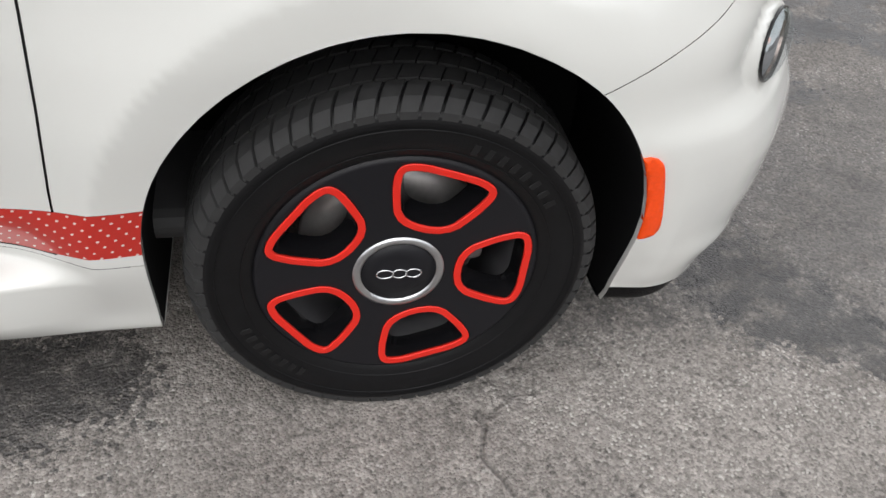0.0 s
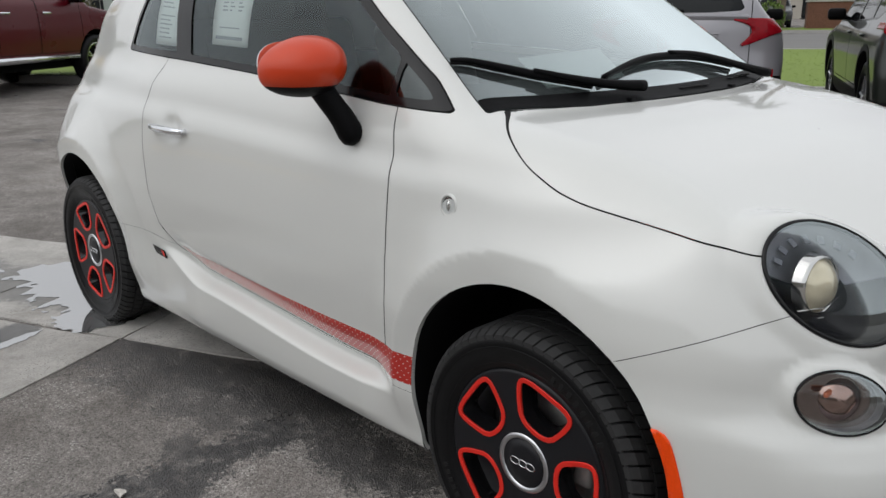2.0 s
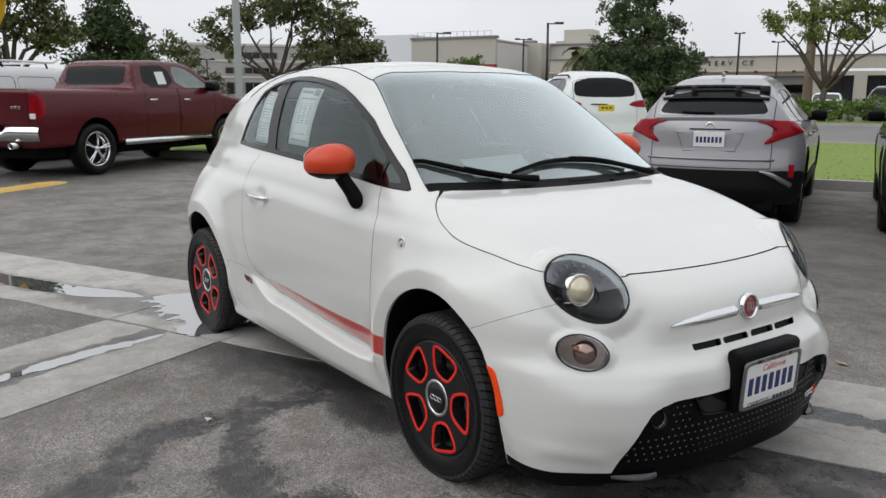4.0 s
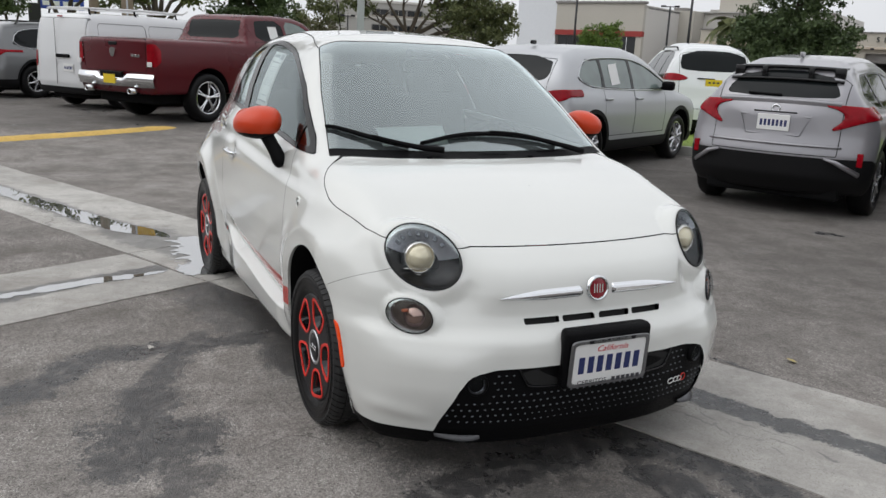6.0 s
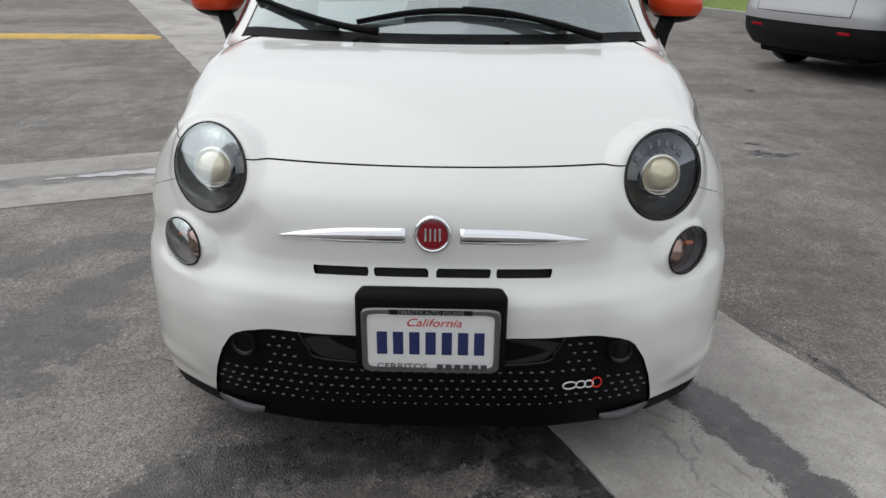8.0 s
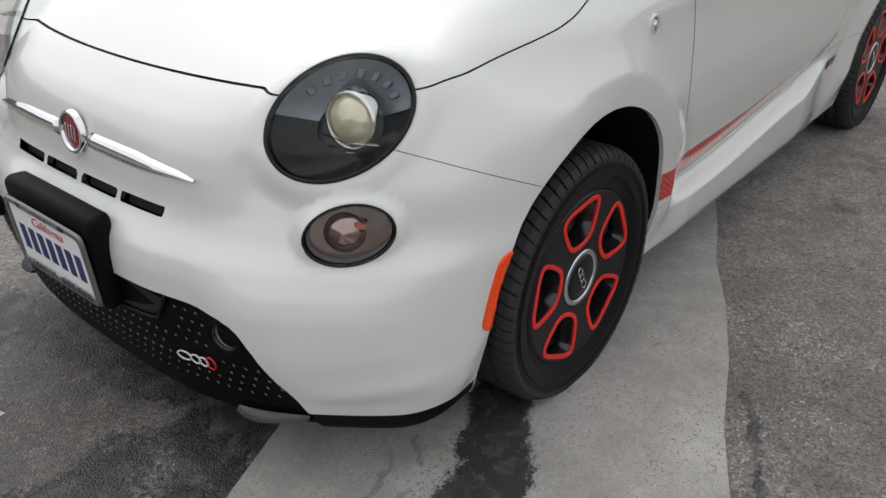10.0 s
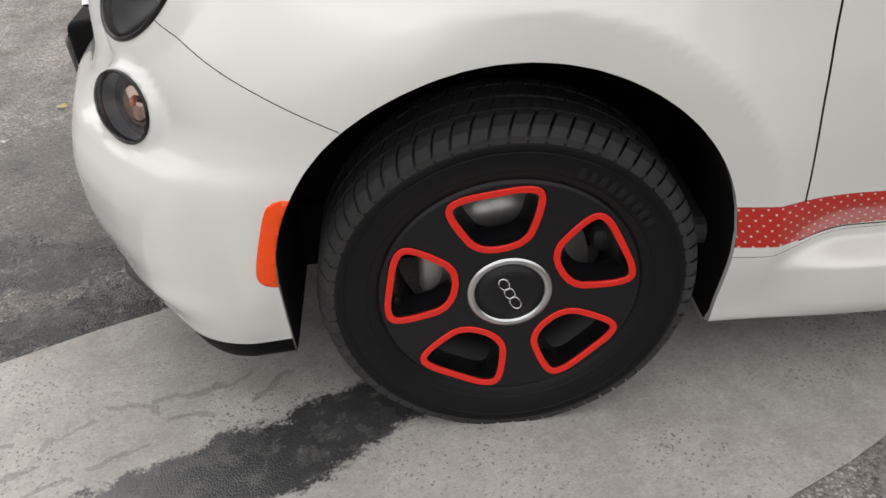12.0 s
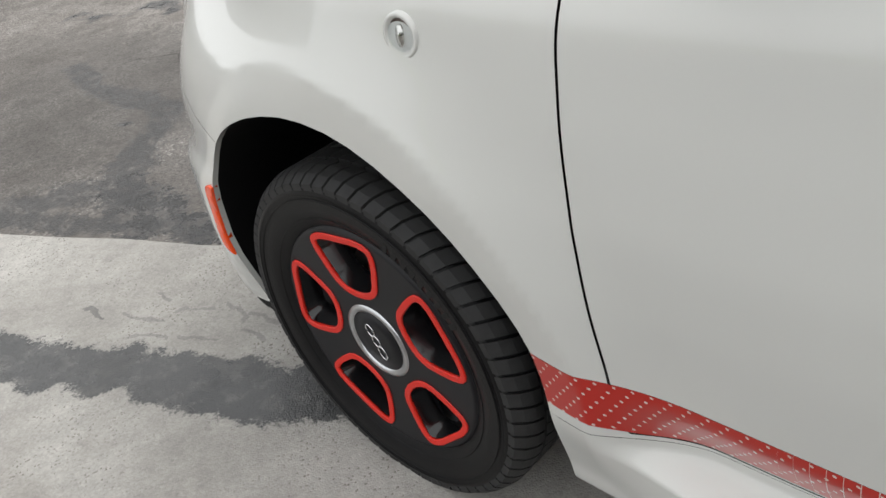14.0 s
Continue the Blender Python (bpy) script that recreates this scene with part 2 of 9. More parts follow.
# ---------------------------------------------------------------- making things
def mesh_object(name, bm, mat, parent=None, label="", smooth=False):
    me = bpy.data.meshes.new(name)
    bm.to_mesh(me)
    bm.free()
    if smooth:
        me.polygons.foreach_set("use_smooth", [True] * len(me.polygons))
    ob = new(name, me)
    if mat:
        me.materials.append(mat)
    ob.parent = parent
    if label:
        ob["label"] = label
    return ob


def part(name, bm, mat, parent, label="", smooth=False):
    return mesh_object(name, bm, mat, parent, label, smooth)


def thing(name, place=(0, 0, 0), turn=0.0, label="", category="", group="", kind=""):
    ob = new(name)
    ob.empty_display_size = 0.2
    ob.matrix_basis = pose(*place, 0, 0, turn)
    return tagged(ob, label, category, group, kind)


def raw(name, v, f, mat, parent=None, label="", smooth=True, normals=None):
    """A mesh part from arrays."""
    me = bpy.data.meshes.new(name)
    me.from_pydata([tuple(p) for p in np.asarray(v, float).tolist()], [], [tuple(int(i) for i in q) for q in f])
    me.materials.append(mat)
    if smooth:
        me.polygons.foreach_set("use_smooth", [True] * len(me.polygons))
    if normals is not None:
        me.normals_split_custom_set_from_vertices([tuple(n) for n in normals.tolist()])
    me.update()
    ob = new(name, me)
    ob.parent = parent
    if label:
        ob["label"] = label
    return ob


def box(sx, sy, sz, at=(0, 0, 0), bevel=0.0, turn=None, segments=2):
    bm = bmesh.new()
    bmesh.ops.create_cube(bm, size=1)
    bmesh.ops.scale(bm, vec=(sx, sy, sz), verts=bm.verts)
    if bevel:
        bmesh.ops.bevel(bm, geom=bm.edges[:], offset=bevel, segments=segments, affect="EDGES", profile=0.5)
    if turn is not None:
        bmesh.ops.transform(bm, matrix=pose(0, 0, 0, *turn), verts=bm.verts)
    bmesh.ops.translate(bm, vec=at, verts=bm.verts)
    return bm


def join(*many):
    out = bmesh.new()
    for bm in many:
        me = bpy.data.meshes.new("joined")
        bm.to_mesh(me)
        bm.free()
        out.from_mesh(me)
        bpy.data.meshes.remove(me)
    return out


def revolve(profile, axis="Y", steps=48, at=(0, 0, 0), close=False):
    """profile: (radius, along) pairs, turned about an axis."""
    bm = bmesh.new()
    rings = []
    for r, h in profile:
        ring = []
        for k in range(steps):
            a = 2 * math.pi * k / steps
            c, s = r * math.cos(a), r * math.sin(a)
            p = {"Y": (c, h, s), "Z": (c, s, h), "X": (h, c, s)}[axis]
            ring.append(bm.verts.new((p[0] + at[0], p[1] + at[1], p[2] + at[2])))
        rings.append(ring)
    pairs = list(zip(rings, rings[1:])) + ([(rings[-1], rings[0])] if close else [])
    for a, b in pairs:
        for k in range(steps):
            bm.faces.new((a[k], a[(k + 1) % steps], b[(k + 1) % steps], b[k]))
    bmesh.ops.recalc_face_normals(bm, faces=bm.faces)
    return bm


def tube(points, radius, sides=8, caps=True, taper=None):
    """A round bar along a line; taper: a radius for each point."""
    bm = bmesh.new()
    pts = [Vector(p) for p in points]
    rings = []
    for i, p in enumerate(pts):
        d = (pts[min(i + 1, len(pts) - 1)] - pts[max(i - 1, 0)]).normalized()
        u = d.cross(Vector((0, 0, 1)) if abs(d.z) < 0.95 else Vector((1, 0, 0))).normalized()
        w = d.cross(u)
        r = taper[i] if taper else radius
        rings.append([bm.verts.new(p + r * (math.cos(2 * math.pi * k / sides) * u + math.sin(2 * math.pi * k / sides) * w)) for k in range(sides)])
    for a, b in zip(rings, rings[1:]):
        for k in range(sides):
            bm.faces.new((a[k], a[(k + 1) % sides], b[(k + 1) % sides], b[k]))
    if caps:
        bm.faces.new(rings[0][::-1])
        bm.faces.new(rings[-1])
    bmesh.ops.recalc_face_normals(bm, faces=bm.faces)
    return bm


def prism(outline, depth, axis="Y", at=(0, 0, 0), bevel=0.0):
    """A flat shape (2D outline) of some depth. axis Y: the outline is (x, z); X: (y, z); Z: (x, y)."""
    bm = bmesh.new()
    lay = {"Y": lambda a, b: (a, 0, b), "X": lambda a, b: (0, a, b), "Z": lambda a, b: (a, b, 0)}[axis]
    verts = [bm.verts.new(lay(*p)) for p in outline]
    face = bm.faces.new(verts)
    got = bmesh.ops.extrude_face_region(bm, geom=[face])
    vec = {"Y": (0, depth, 0), "X": (depth, 0, 0), "Z": (0, 0, depth)}[axis]
    bmesh.ops.translate(bm, vec=vec, verts=[g for g in got["geom"] if isinstance(g, bmesh.types.BMVert)])
    bmesh.ops.recalc_face_normals(bm, faces=bm.faces)
    if bevel:
        bmesh.ops.bevel(bm, geom=bm.edges[:], offset=bevel, segments=2, affect="EDGES", profile=0.5)
    bmesh.ops.translate(bm, vec=at, verts=bm.verts)
    return bm


def ellipse(a, b, n=40, power=2.0, centre=(0, 0)):
    out = []
    for k in range(n):
        c, s = math.cos(2 * math.pi * k / n), math.sin(2 * math.pi * k / n)
        out.append((centre[0] + a * math.copysign(abs(c) ** (2 / power), c), centre[1] + b * math.copysign(abs(s) ** (2 / power), s)))
    return out


def writing(name, text, size, mat, parent, m, deep=0.001, squeeze=1.0, lean=0.0):
    """Letters with Blender's own font, turned into a mesh; the text lies in the local x, y plane of m."""
    cu = bpy.data.curves.new(name, "FONT")
    cu.body, cu.size, cu.extrude, cu.align_x, cu.align_y, cu.resolution_u = text, size, deep, "CENTER", "CENTER", 3
    cu.shear = lean
    tmp = new("letters_curve", cu)
    me = bpy.data.meshes.new_from_object(tmp.evaluated_get(bpy.context.evaluated_depsgraph_get()))
    bpy.data.objects.remove(tmp)
    bpy.data.curves.remove(cu)
    me.materials.clear()
    me.materials.append(mat)
    me.transform(m @ Matrix.Diagonal((squeeze, 1, 1, 1)))
    ob = new(name, me)
    ob.parent = parent
    return ob
# ---------------------------------------------------------------- body shapes
def curve(pairs, soft=0.04, n=1600):
    """A smooth function of one variable through (roughly) the given pairs."""
    px = np.array([p[0] for p in pairs], float)
    py = np.array([p[1] for p in pairs], float)
    lo, hi = px[0] - 4 * soft, px[-1] + 4 * soft
    xs = np.linspace(lo, hi, n)
    step = xs[1] - xs[0]
    ys = np.interp(xs, px, py)
    first, last = (py[1] - py[0]) / (px[1] - px[0]), (py[-1] - py[-2]) / (px[-1] - px[-2])
    ys = np.where(xs < px[0], py[0] + first * (xs - px[0]), ys)
    ys = np.where(xs > px[-1], py[-1] + last * (xs - px[-1]), ys)
    r = max(1, int(3 * soft / step))
    k = np.exp(-0.5 * (np.arange(-r, r + 1) * step / soft) ** 2)
    k /= k.sum()
    pad = np.r_[ys[0] + (ys[1] - ys[0]) * np.arange(-r, 0), ys, ys[-1] + (ys[-1] - ys[-2]) * np.arange(1, r + 1)]
    ys = np.convolve(pad, k, "valid")
    return lambda v: np.interp(v, xs, ys)


def smax(a, b, k):
    h = np.maximum(k - np.abs(a - b), 0) / k
    return np.maximum(a, b) + h * h * k / 4


def smin(a, b, k):
    return -smax(-a, -b, k)


def ramp(v, a, b):
    s = np.clip((v - a) / (b - a), 0, 1)
    return s * s * (3 - 2 * s)


class Shell:
    """A vehicle body: x ahead, y to its left, z up, symmetric in y; field() is negative inside."""

    def __init__(self, field, front, rear, level):
        self.field, self.front, self.rear, self.level = field, front, rear, level

    def meet(self, start, way, far=4.0, near=0.0):
        """Where rays from inside leave the body."""
        lo, hi = np.full(len(start), near), np.full(len(start), far)
        for _ in range(34):
            mid = (lo + hi) / 2
            inside = self.field(start + mid[:, None] * way) < 0
            lo, hi = np.where(inside, mid, lo), np.where(inside, hi, mid)
        return start + ((lo + hi) / 2)[:, None] * way

    def normal(self, p, e=2e-3):
        g = np.stack([self.field(p + d) - self.field(p - d) for d in np.eye(3) * e], -1)
        return g / np.maximum(np.linalg.norm(g, axis=1, keepdims=True), 1e-9)

    def half(self, cell=0.014, low=-42, turns=110, fine=None):
        """Vertices and triangles of the half with y >= 0."""
        side = np.linspace(0, 1, max(8, int((self.front - self.rear) / cell)))
        end = np.linspace(0, 1, max(14, int(1.1 / cell)))
        rows = [(self.front, a) for a in end[:-1] * math.pi / 2]
        rows += [(self.front + (self.rear - self.front) * s, math.pi / 2) for s in side]
        rows += [(self.rear, math.pi / 2 + a) for a in end[1:] * math.pi / 2]
        up = np.radians(np.linspace(low, 90, turns) if fine is None else np.concatenate([np.linspace(low, fine[0], 14)[:-1], np.linspace(*fine), np.linspace(fine[1], 90, turns)[1:]]))
        turns = len(up)
        ox, al = np.array(rows).T
        start = np.zeros((len(rows), turns, 3))
        start[..., 0], start[..., 2] = ox[:, None], self.level
        way = np.stack([np.cos(al)[:, None] * np.cos(up), np.sin(al)[:, None] * np.cos(up), np.sin(up) + 0 * al[:, None]], -1)
        v = self.meet(start.reshape(-1, 3), way.reshape(-1, 3))
        v[:, 1] = np.maximum(v[:, 1], 0)
        i = np.arange(len(rows) * turns).reshape(len(rows), turns)
        a, b, c, d = i[:-1, :-1].ravel(), i[1:, :-1].ravel(), i[1:, 1:].ravel(), i[:-1, 1:].ravel()
        return v, np.concatenate([np.stack([a, b, c], 1), np.stack([a, c, d], 1)])

    def on_side(self, x, z, out=0.0):
        """Points of the flank (y > 0) at the given x and z, moved outwards."""
        x, z = np.atleast_1d(np.asarray(x, float)), np.atleast_1d(np.asarray(z, float))
        p = self.meet(np.stack([x, 0 * x, z], 1), np.tile([0.0, 1, 0], (len(x), 1)))
        return p + out * self.normal(p) if out else p

    def on_front(self, y, z, out=0.0):
        y, z = np.atleast_1d(np.asarray(y, float)), np.atleast_1d(np.asarray(z, float))
        p = self.meet(np.stack([0 * y + self.front - 0.25, y, z], 1), np.tile([1.0, 0, 0], (len(y), 1)))
        return p + out * self.normal(p) if out else p

    def on_rear(self, y, z, out=0.0):
        y, z = np.atleast_1d(np.asarray(y, float)), np.atleast_1d(np.asarray(z, float))
        p = self.meet(np.stack([0 * y + self.rear + 0.25, y, z], 1), np.tile([-1.0, 0, 0], (len(y), 1)))
        return p + out * self.normal(p) if out else p

    def on_top(self, x, y, out=0.0):
        x, y = np.atleast_1d(np.asarray(x, float)), np.atleast_1d(np.asarray(y, float))
        p = self.meet(np.stack([x, y, 0 * x + self.level], 1), np.tile([0.0, 0, 1], (len(x), 1)))
        return p + out * self.normal(p) if out else p


def cut(v, t, s):
    """Cuts triangles where the field s at the vertices is nought. Returns vertices, the inner triangles (s < 0) and the outer ones."""
    s = np.where(np.abs(s) < 1e-7, 1e-7, s)
    sign = s[t] > 0
    count = sign.sum(1)
    inner, outer = [t[count == 0]], [t[count == 3]]
    added, at = [], {}
    base = len(v)
    for one in (1, 2):
        part, flag = t[count == one], sign[count == one]
        lone = np.argmax(flag, 1) if one == 1 else np.argmin(flag, 1)
        for tri, k in zip(part, lone):
            a, b, c = (int(q) for q in (tri[k], tri[(k + 1) % 3], tri[(k + 2) % 3]))
            ids = []
            for q in (b, c):
                key = (min(a, q), max(a, q))
                if key not in at:
                    f = s[key[0]] / (s[key[0]] - s[key[1]])
                    at[key] = base + len(added)
                    added.append(v[key[0]] * (1 - f) + v[key[1]] * f)
                ids.append(at[key])
            tip, rest = [[a, ids[0], ids[1]]], [[ids[0], b, c], [ids[0], c, ids[1]]]
            (outer if one == 1 else inner).append(np.array(tip))
            (inner if one == 1 else outer).append(np.array(rest))
    v = np.concatenate([v, np.array(added)]) if added else v
    return v, np.concatenate(inner), np.concatenate(outer)


def polygon_distance(px, py, points):
    """Signed distance in a plane to a closed polygon: negative inside."""
    q = np.asarray(points, float)
    best, inside = np.full(len(px), 1e9), np.zeros(len(px), bool)
    for (ax, ay), (bx, by) in zip(q, np.roll(q, -1, 0)):
        ex, ey = bx - ax, by - ay
        h = np.clip(((px - ax) * ex + (py - ay) * ey) / max(ex * ex + ey * ey, 1e-12), 0, 1)
        best = np.minimum(best, np.hypot(px - ax - h * ex, py - ay - h * ey))
        if abs(ey) > 1e-12:
            inside ^= ((ay > py) != (by > py)) & (px < ex * (py - ay) / ey + ax)
    return np.where(inside, -best, best)


def rounded(points, times=3):
    """A closed polygon with its corners rounded off (corner cutting)."""
    q = np.asarray(points, float)
    for _ in range(times):
        n = np.roll(q, -1, 0)
        q = np.stack([0.75 * q + 0.25 * n, 0.25 * q + 0.75 * n], 1).reshape(-1, q.shape[1])
    return q


def spline(points, n=60):
    """A smooth open line through the given points (Catmull-Rom)."""
    q = np.asarray(points, float)
    q = np.concatenate([[2 * q[0] - q[1]], q, [2 * q[-1] - q[-2]]])
    out = []
    seg = len(q) - 3
    for s in np.linspace(0, seg, n):
        i = min(int(s), seg - 1)
        u = s - i
        a, b, c, d = q[i : i + 4]
        out.append(0.5 * (2 * b + (c - a) * u + (2 * a - 5 * b + 4 * c - d) * u * u + (3 * b - a - 3 * c + d) * u**3))
    return np.array(out)
# ---------------------------------------------------------------- the small white hatchback
# x: ahead of the front axle; the rear axle is at -2.30
NOSE = curve([(0.05, 0.66), (0.14, 0.715), (0.20, 0.742), (0.28, 0.757), (0.40, 0.760), (0.47, 0.758), (0.508, 0.749), (0.545, 0.707), (0.58, 0.693),
              (0.65, 0.688), (0.70, 0.672), (0.735, 0.655), (0.765, 0.635), (0.80, 0.62), (0.90, 0.58)], 0.008)
# the muzzle between the lamps stands up to a brow under the bonnet's edge
BROW = curve([(0.54, 0.0), (0.60, 0.0), (0.66, 0.001), (0.70, 0.011), (0.730, 0.022), (0.742, 0.019), (0.765, 0.008), (0.785, 0.0), (0.90, 0.0)], 0.006)
SWEEP = curve([(0, 0), (0.15, 0.002), (0.28, 0.010), (0.45, 0.050), (0.55, 0.103), (0.62, 0.154), (0.70, 0.218), (0.765, 0.288), (0.807, 0.378), (0.837, 0.543)], 0.03)
TOP = curve([(-2.95, 0.86), (-2.86, 0.98), (-2.74, 1.12), (-2.60, 1.22), (-2.48, 1.322), (-2.38, 1.386), (-2.2, 1.446), (-1.9, 1.488), (-1.5, 1.508), (-1.2, 1.508),
             (-0.95, 1.488), (-0.82, 1.456), (-0.72, 1.405), (-0.15, 1.012), (-0.10, 0.992), (-0.05, 0.988), (0.10, 0.962), (0.25, 0.924), (0.40, 0.872), (0.52, 0.818),
             (0.61, 0.770), (0.70, 0.71)], 0.028)
FLANK = curve([(0.08, 0.695), (0.14, 0.735), (0.17, 0.752), (0.24, 0.762), (0.32, 0.766), (0.43, 0.772), (0.54, 0.788), (0.64, 0.796), (0.74, 0.793), (0.80, 0.787), (0.845, 0.782),
               (0.866, 0.775), (0.888, 0.761), (0.93, 0.756), (0.97, 0.742), (1.03, 0.715), (1.10, 0.695), (1.20, 0.660), (1.30, 0.612), (1.40, 0.550), (1.45, 0.51), (1.52, 0.42)], 0.014)
TAIL = curve([(0.05, -2.76), (0.20, -2.84), (0.40, -2.87), (0.60, -2.86), (0.9, -2.82), (1.1, -2.74), (1.5, -2.6)], 0.04)


def body_field(p):
    x, y, z = p[..., 0], np.abs(p[..., 1]), p[..., 2]
    # flank, drawn in a little towards the nose and the tail, with raised rims round the wheel arches
    rise = 0.045 * ramp(-x, 0.35, 1.6) * ramp(z, 0.70, 0.86) * (1 - ramp(z, 0.98, 1.10))
    width = FLANK(z - rise) - 0.070 * ramp(x, -0.10, 0.34) * ramp(z, 0.68, 0.84) + 0.007 * ramp(x, -0.10, 0.16) * ramp(z, 0.30, 0.40) * (1 - ramp(z, 0.66, 0.75)) - 0.05 * ramp(-x, 2.2, 2.9) - 0.105 * ramp(-x, 1.6, 2.6) * ramp(z, 0.72, 1.02)
    for ax in (0.004, -2.285):
        # a raised rim round the arch: the wing swells towards a crease, then turns under to the edge
        r = np.hypot(x - ax, np.maximum(z - 0.340, 0))
        swell = np.clip((0.55 - r) / 0.140, 0, 1) ** 2
        width = width + 0.027 * smin(swell, 1 - (0.410 - r) * 4.5, 0.20) * ramp(z, 0.20, 0.34)
    # ledge along the foot of the door: hollow above, skirt below
    doors = ramp(x, -1.72, -1.40) * (1 - ramp(x, -0.56, -0.40))
    ledge = 0.325 + 0.05 * ramp(-x, 0.6, 1.4) + 0.07 * ramp(-x, 1.35, 1.65)
    over = z - ledge
    width = width - 0.031 * doors * np.where(over > 0, 1 - ramp(over, 0.0, 0.095), 1 - ramp(-over, 0.0, 0.032))
    width = width + 0.022 * doors * ramp(-over, 0.0, 0.032) * ramp(z, 0.14, 0.22)
    # flared foot of the bumper beside the wheel
    width = width + 0.007 * np.exp(-(((z - 0.232) / 0.030) ** 2)) * ramp(x, 0.34, 0.44)
    # dish behind the door handle
    width = width - 0.014 * np.exp(-(((x + 1.475) / 0.055) ** 2 + ((z - 0.868) / 0.036) ** 2))
    side = (y - width) * 0.93
    # top: bonnet, screen and roof
    crown = 0.02 + 0.055 * ramp(x, 0.05, 0.45) + 0.10 * ramp(-x, 0.75, 1.1)
    top = (z - TOP(x + (0.21 * y * y) * (1 - 0.6 * ramp(x, -0.05, 0.3))) + crown * y * y) * 0.86
    # nose, hollowed round the lower inner rim of the headlamps, puffed round the signal lamps
    sweep = SWEEP(y) * (1 + 0.14 * ramp(z, 0.60, 0.76))
    front = x - 0.012 - NOSE(z) - 0.75 * BROW(z) * (1 - ramp(y, 0.33, 0.45)) + sweep
    front = front + 0.040 * np.exp(-(((y - 0.485) / np.where(y < 0.485, 0.062, 0.075)) ** 2 + ((z - 0.66) / 0.075) ** 2))
    # full corners of the bumper, below the ledge under the signal lamps
    front = front - 0.030 * ramp(y, 0.36, 0.56) * (1 - ramp(y, 0.66, 0.82)) * (1 - ramp(z, 0.42, 0.53)) * ramp(z, 0.20, 0.36)
    # crease along the foot of the nose, at the corners
    front = front - 0.010 * np.exp(-(((z - 0.245 - 0.16 * (y - 0.6)) / 0.028) ** 2)) * ramp(y, 0.54, 0.64)
    front = front * 0.9
    back = (TAIL(z) - x) + 0.03 + 0.55 * np.maximum(y - 0.15, 0) ** 2
    low = 0.150 - 0.03 * ramp(x, 0.3, 0.5) - z
    f = smax(side, top, 0.11 - 0.04 * ramp(x, 0.1, 0.4))
    f = smax(f, front, 0.05)
    f = smax(f, back, 0.12)
    f = smax(f, low, 0.03)
    # flat seats of the headlamp and of the signal lamp, running out into the wing
    for seat_at, run in ((HEAD_SEAT, 0.46), (SIGNAL_SEAT, 0.42)):
        k, h = seat_at.place(x, y, z)
        on = (1 - ramp(k, 1.0, 1.0 + run)) * (1 - ramp(np.abs(h), 0.05, 0.09))
        f = f * (1 - on) + h * on
    return f


class LampSeat:
    """A flat oval on the nose: its middle and its two half axes."""

    def __init__(self, middle, a, b):
        self.middle, self.a, self.b = (np.array(q, float) for q in (middle, a, b))
        n = np.cross(self.a, self.b)
        self.n = n / np.linalg.norm(n)
        self.inverse = np.linalg.inv(np.stack([self.a, self.b, self.n], 1))

    def place(self, x, y, z):
        """How far out in the oval (1: on its edge), and the height over its plane."""
        q = np.stack([x - self.middle[0], np.abs(y) - self.middle[1], z - self.middle[2]], -1) @ self.inverse.T
        return np.hypot(q[..., 0], q[..., 1]), q[..., 2]

    def field(self, x, y, z):
        k, h = self.place(x, y, z)
        return np.maximum((k - 1) * 0.09, np.abs(h) - 0.06)

    def loop(self, size, out, n=64, side=1):
        t = np.linspace(0, 2 * math.pi, n, endpoint=False)
        p = self.middle + size * (np.outer(np.cos(t), self.a) + np.outer(np.sin(t), self.b)) + out * self.n
        return p * [1, side, 1]

    def at(self, u, w, out=0.0, side=1):
        return (self.middle + u * self.a + w * self.b + out * self.n) * [1, side, 1]


HEAD_SEAT = LampSeat((0.5062, 0.5687, 0.7571), (-0.0693, 0.1062, 0.0103), (-0.0601, -0.0083, 0.0954))
SIGNAL_SEAT = LampSeat((0.5640, 0.6366, 0.5765), (-0.0483, 0.0571, -0.0101), (-0.0261, 0.0148, 0.0530))
BODY = Shell(body_field, 0.22, -2.45, 0.46)

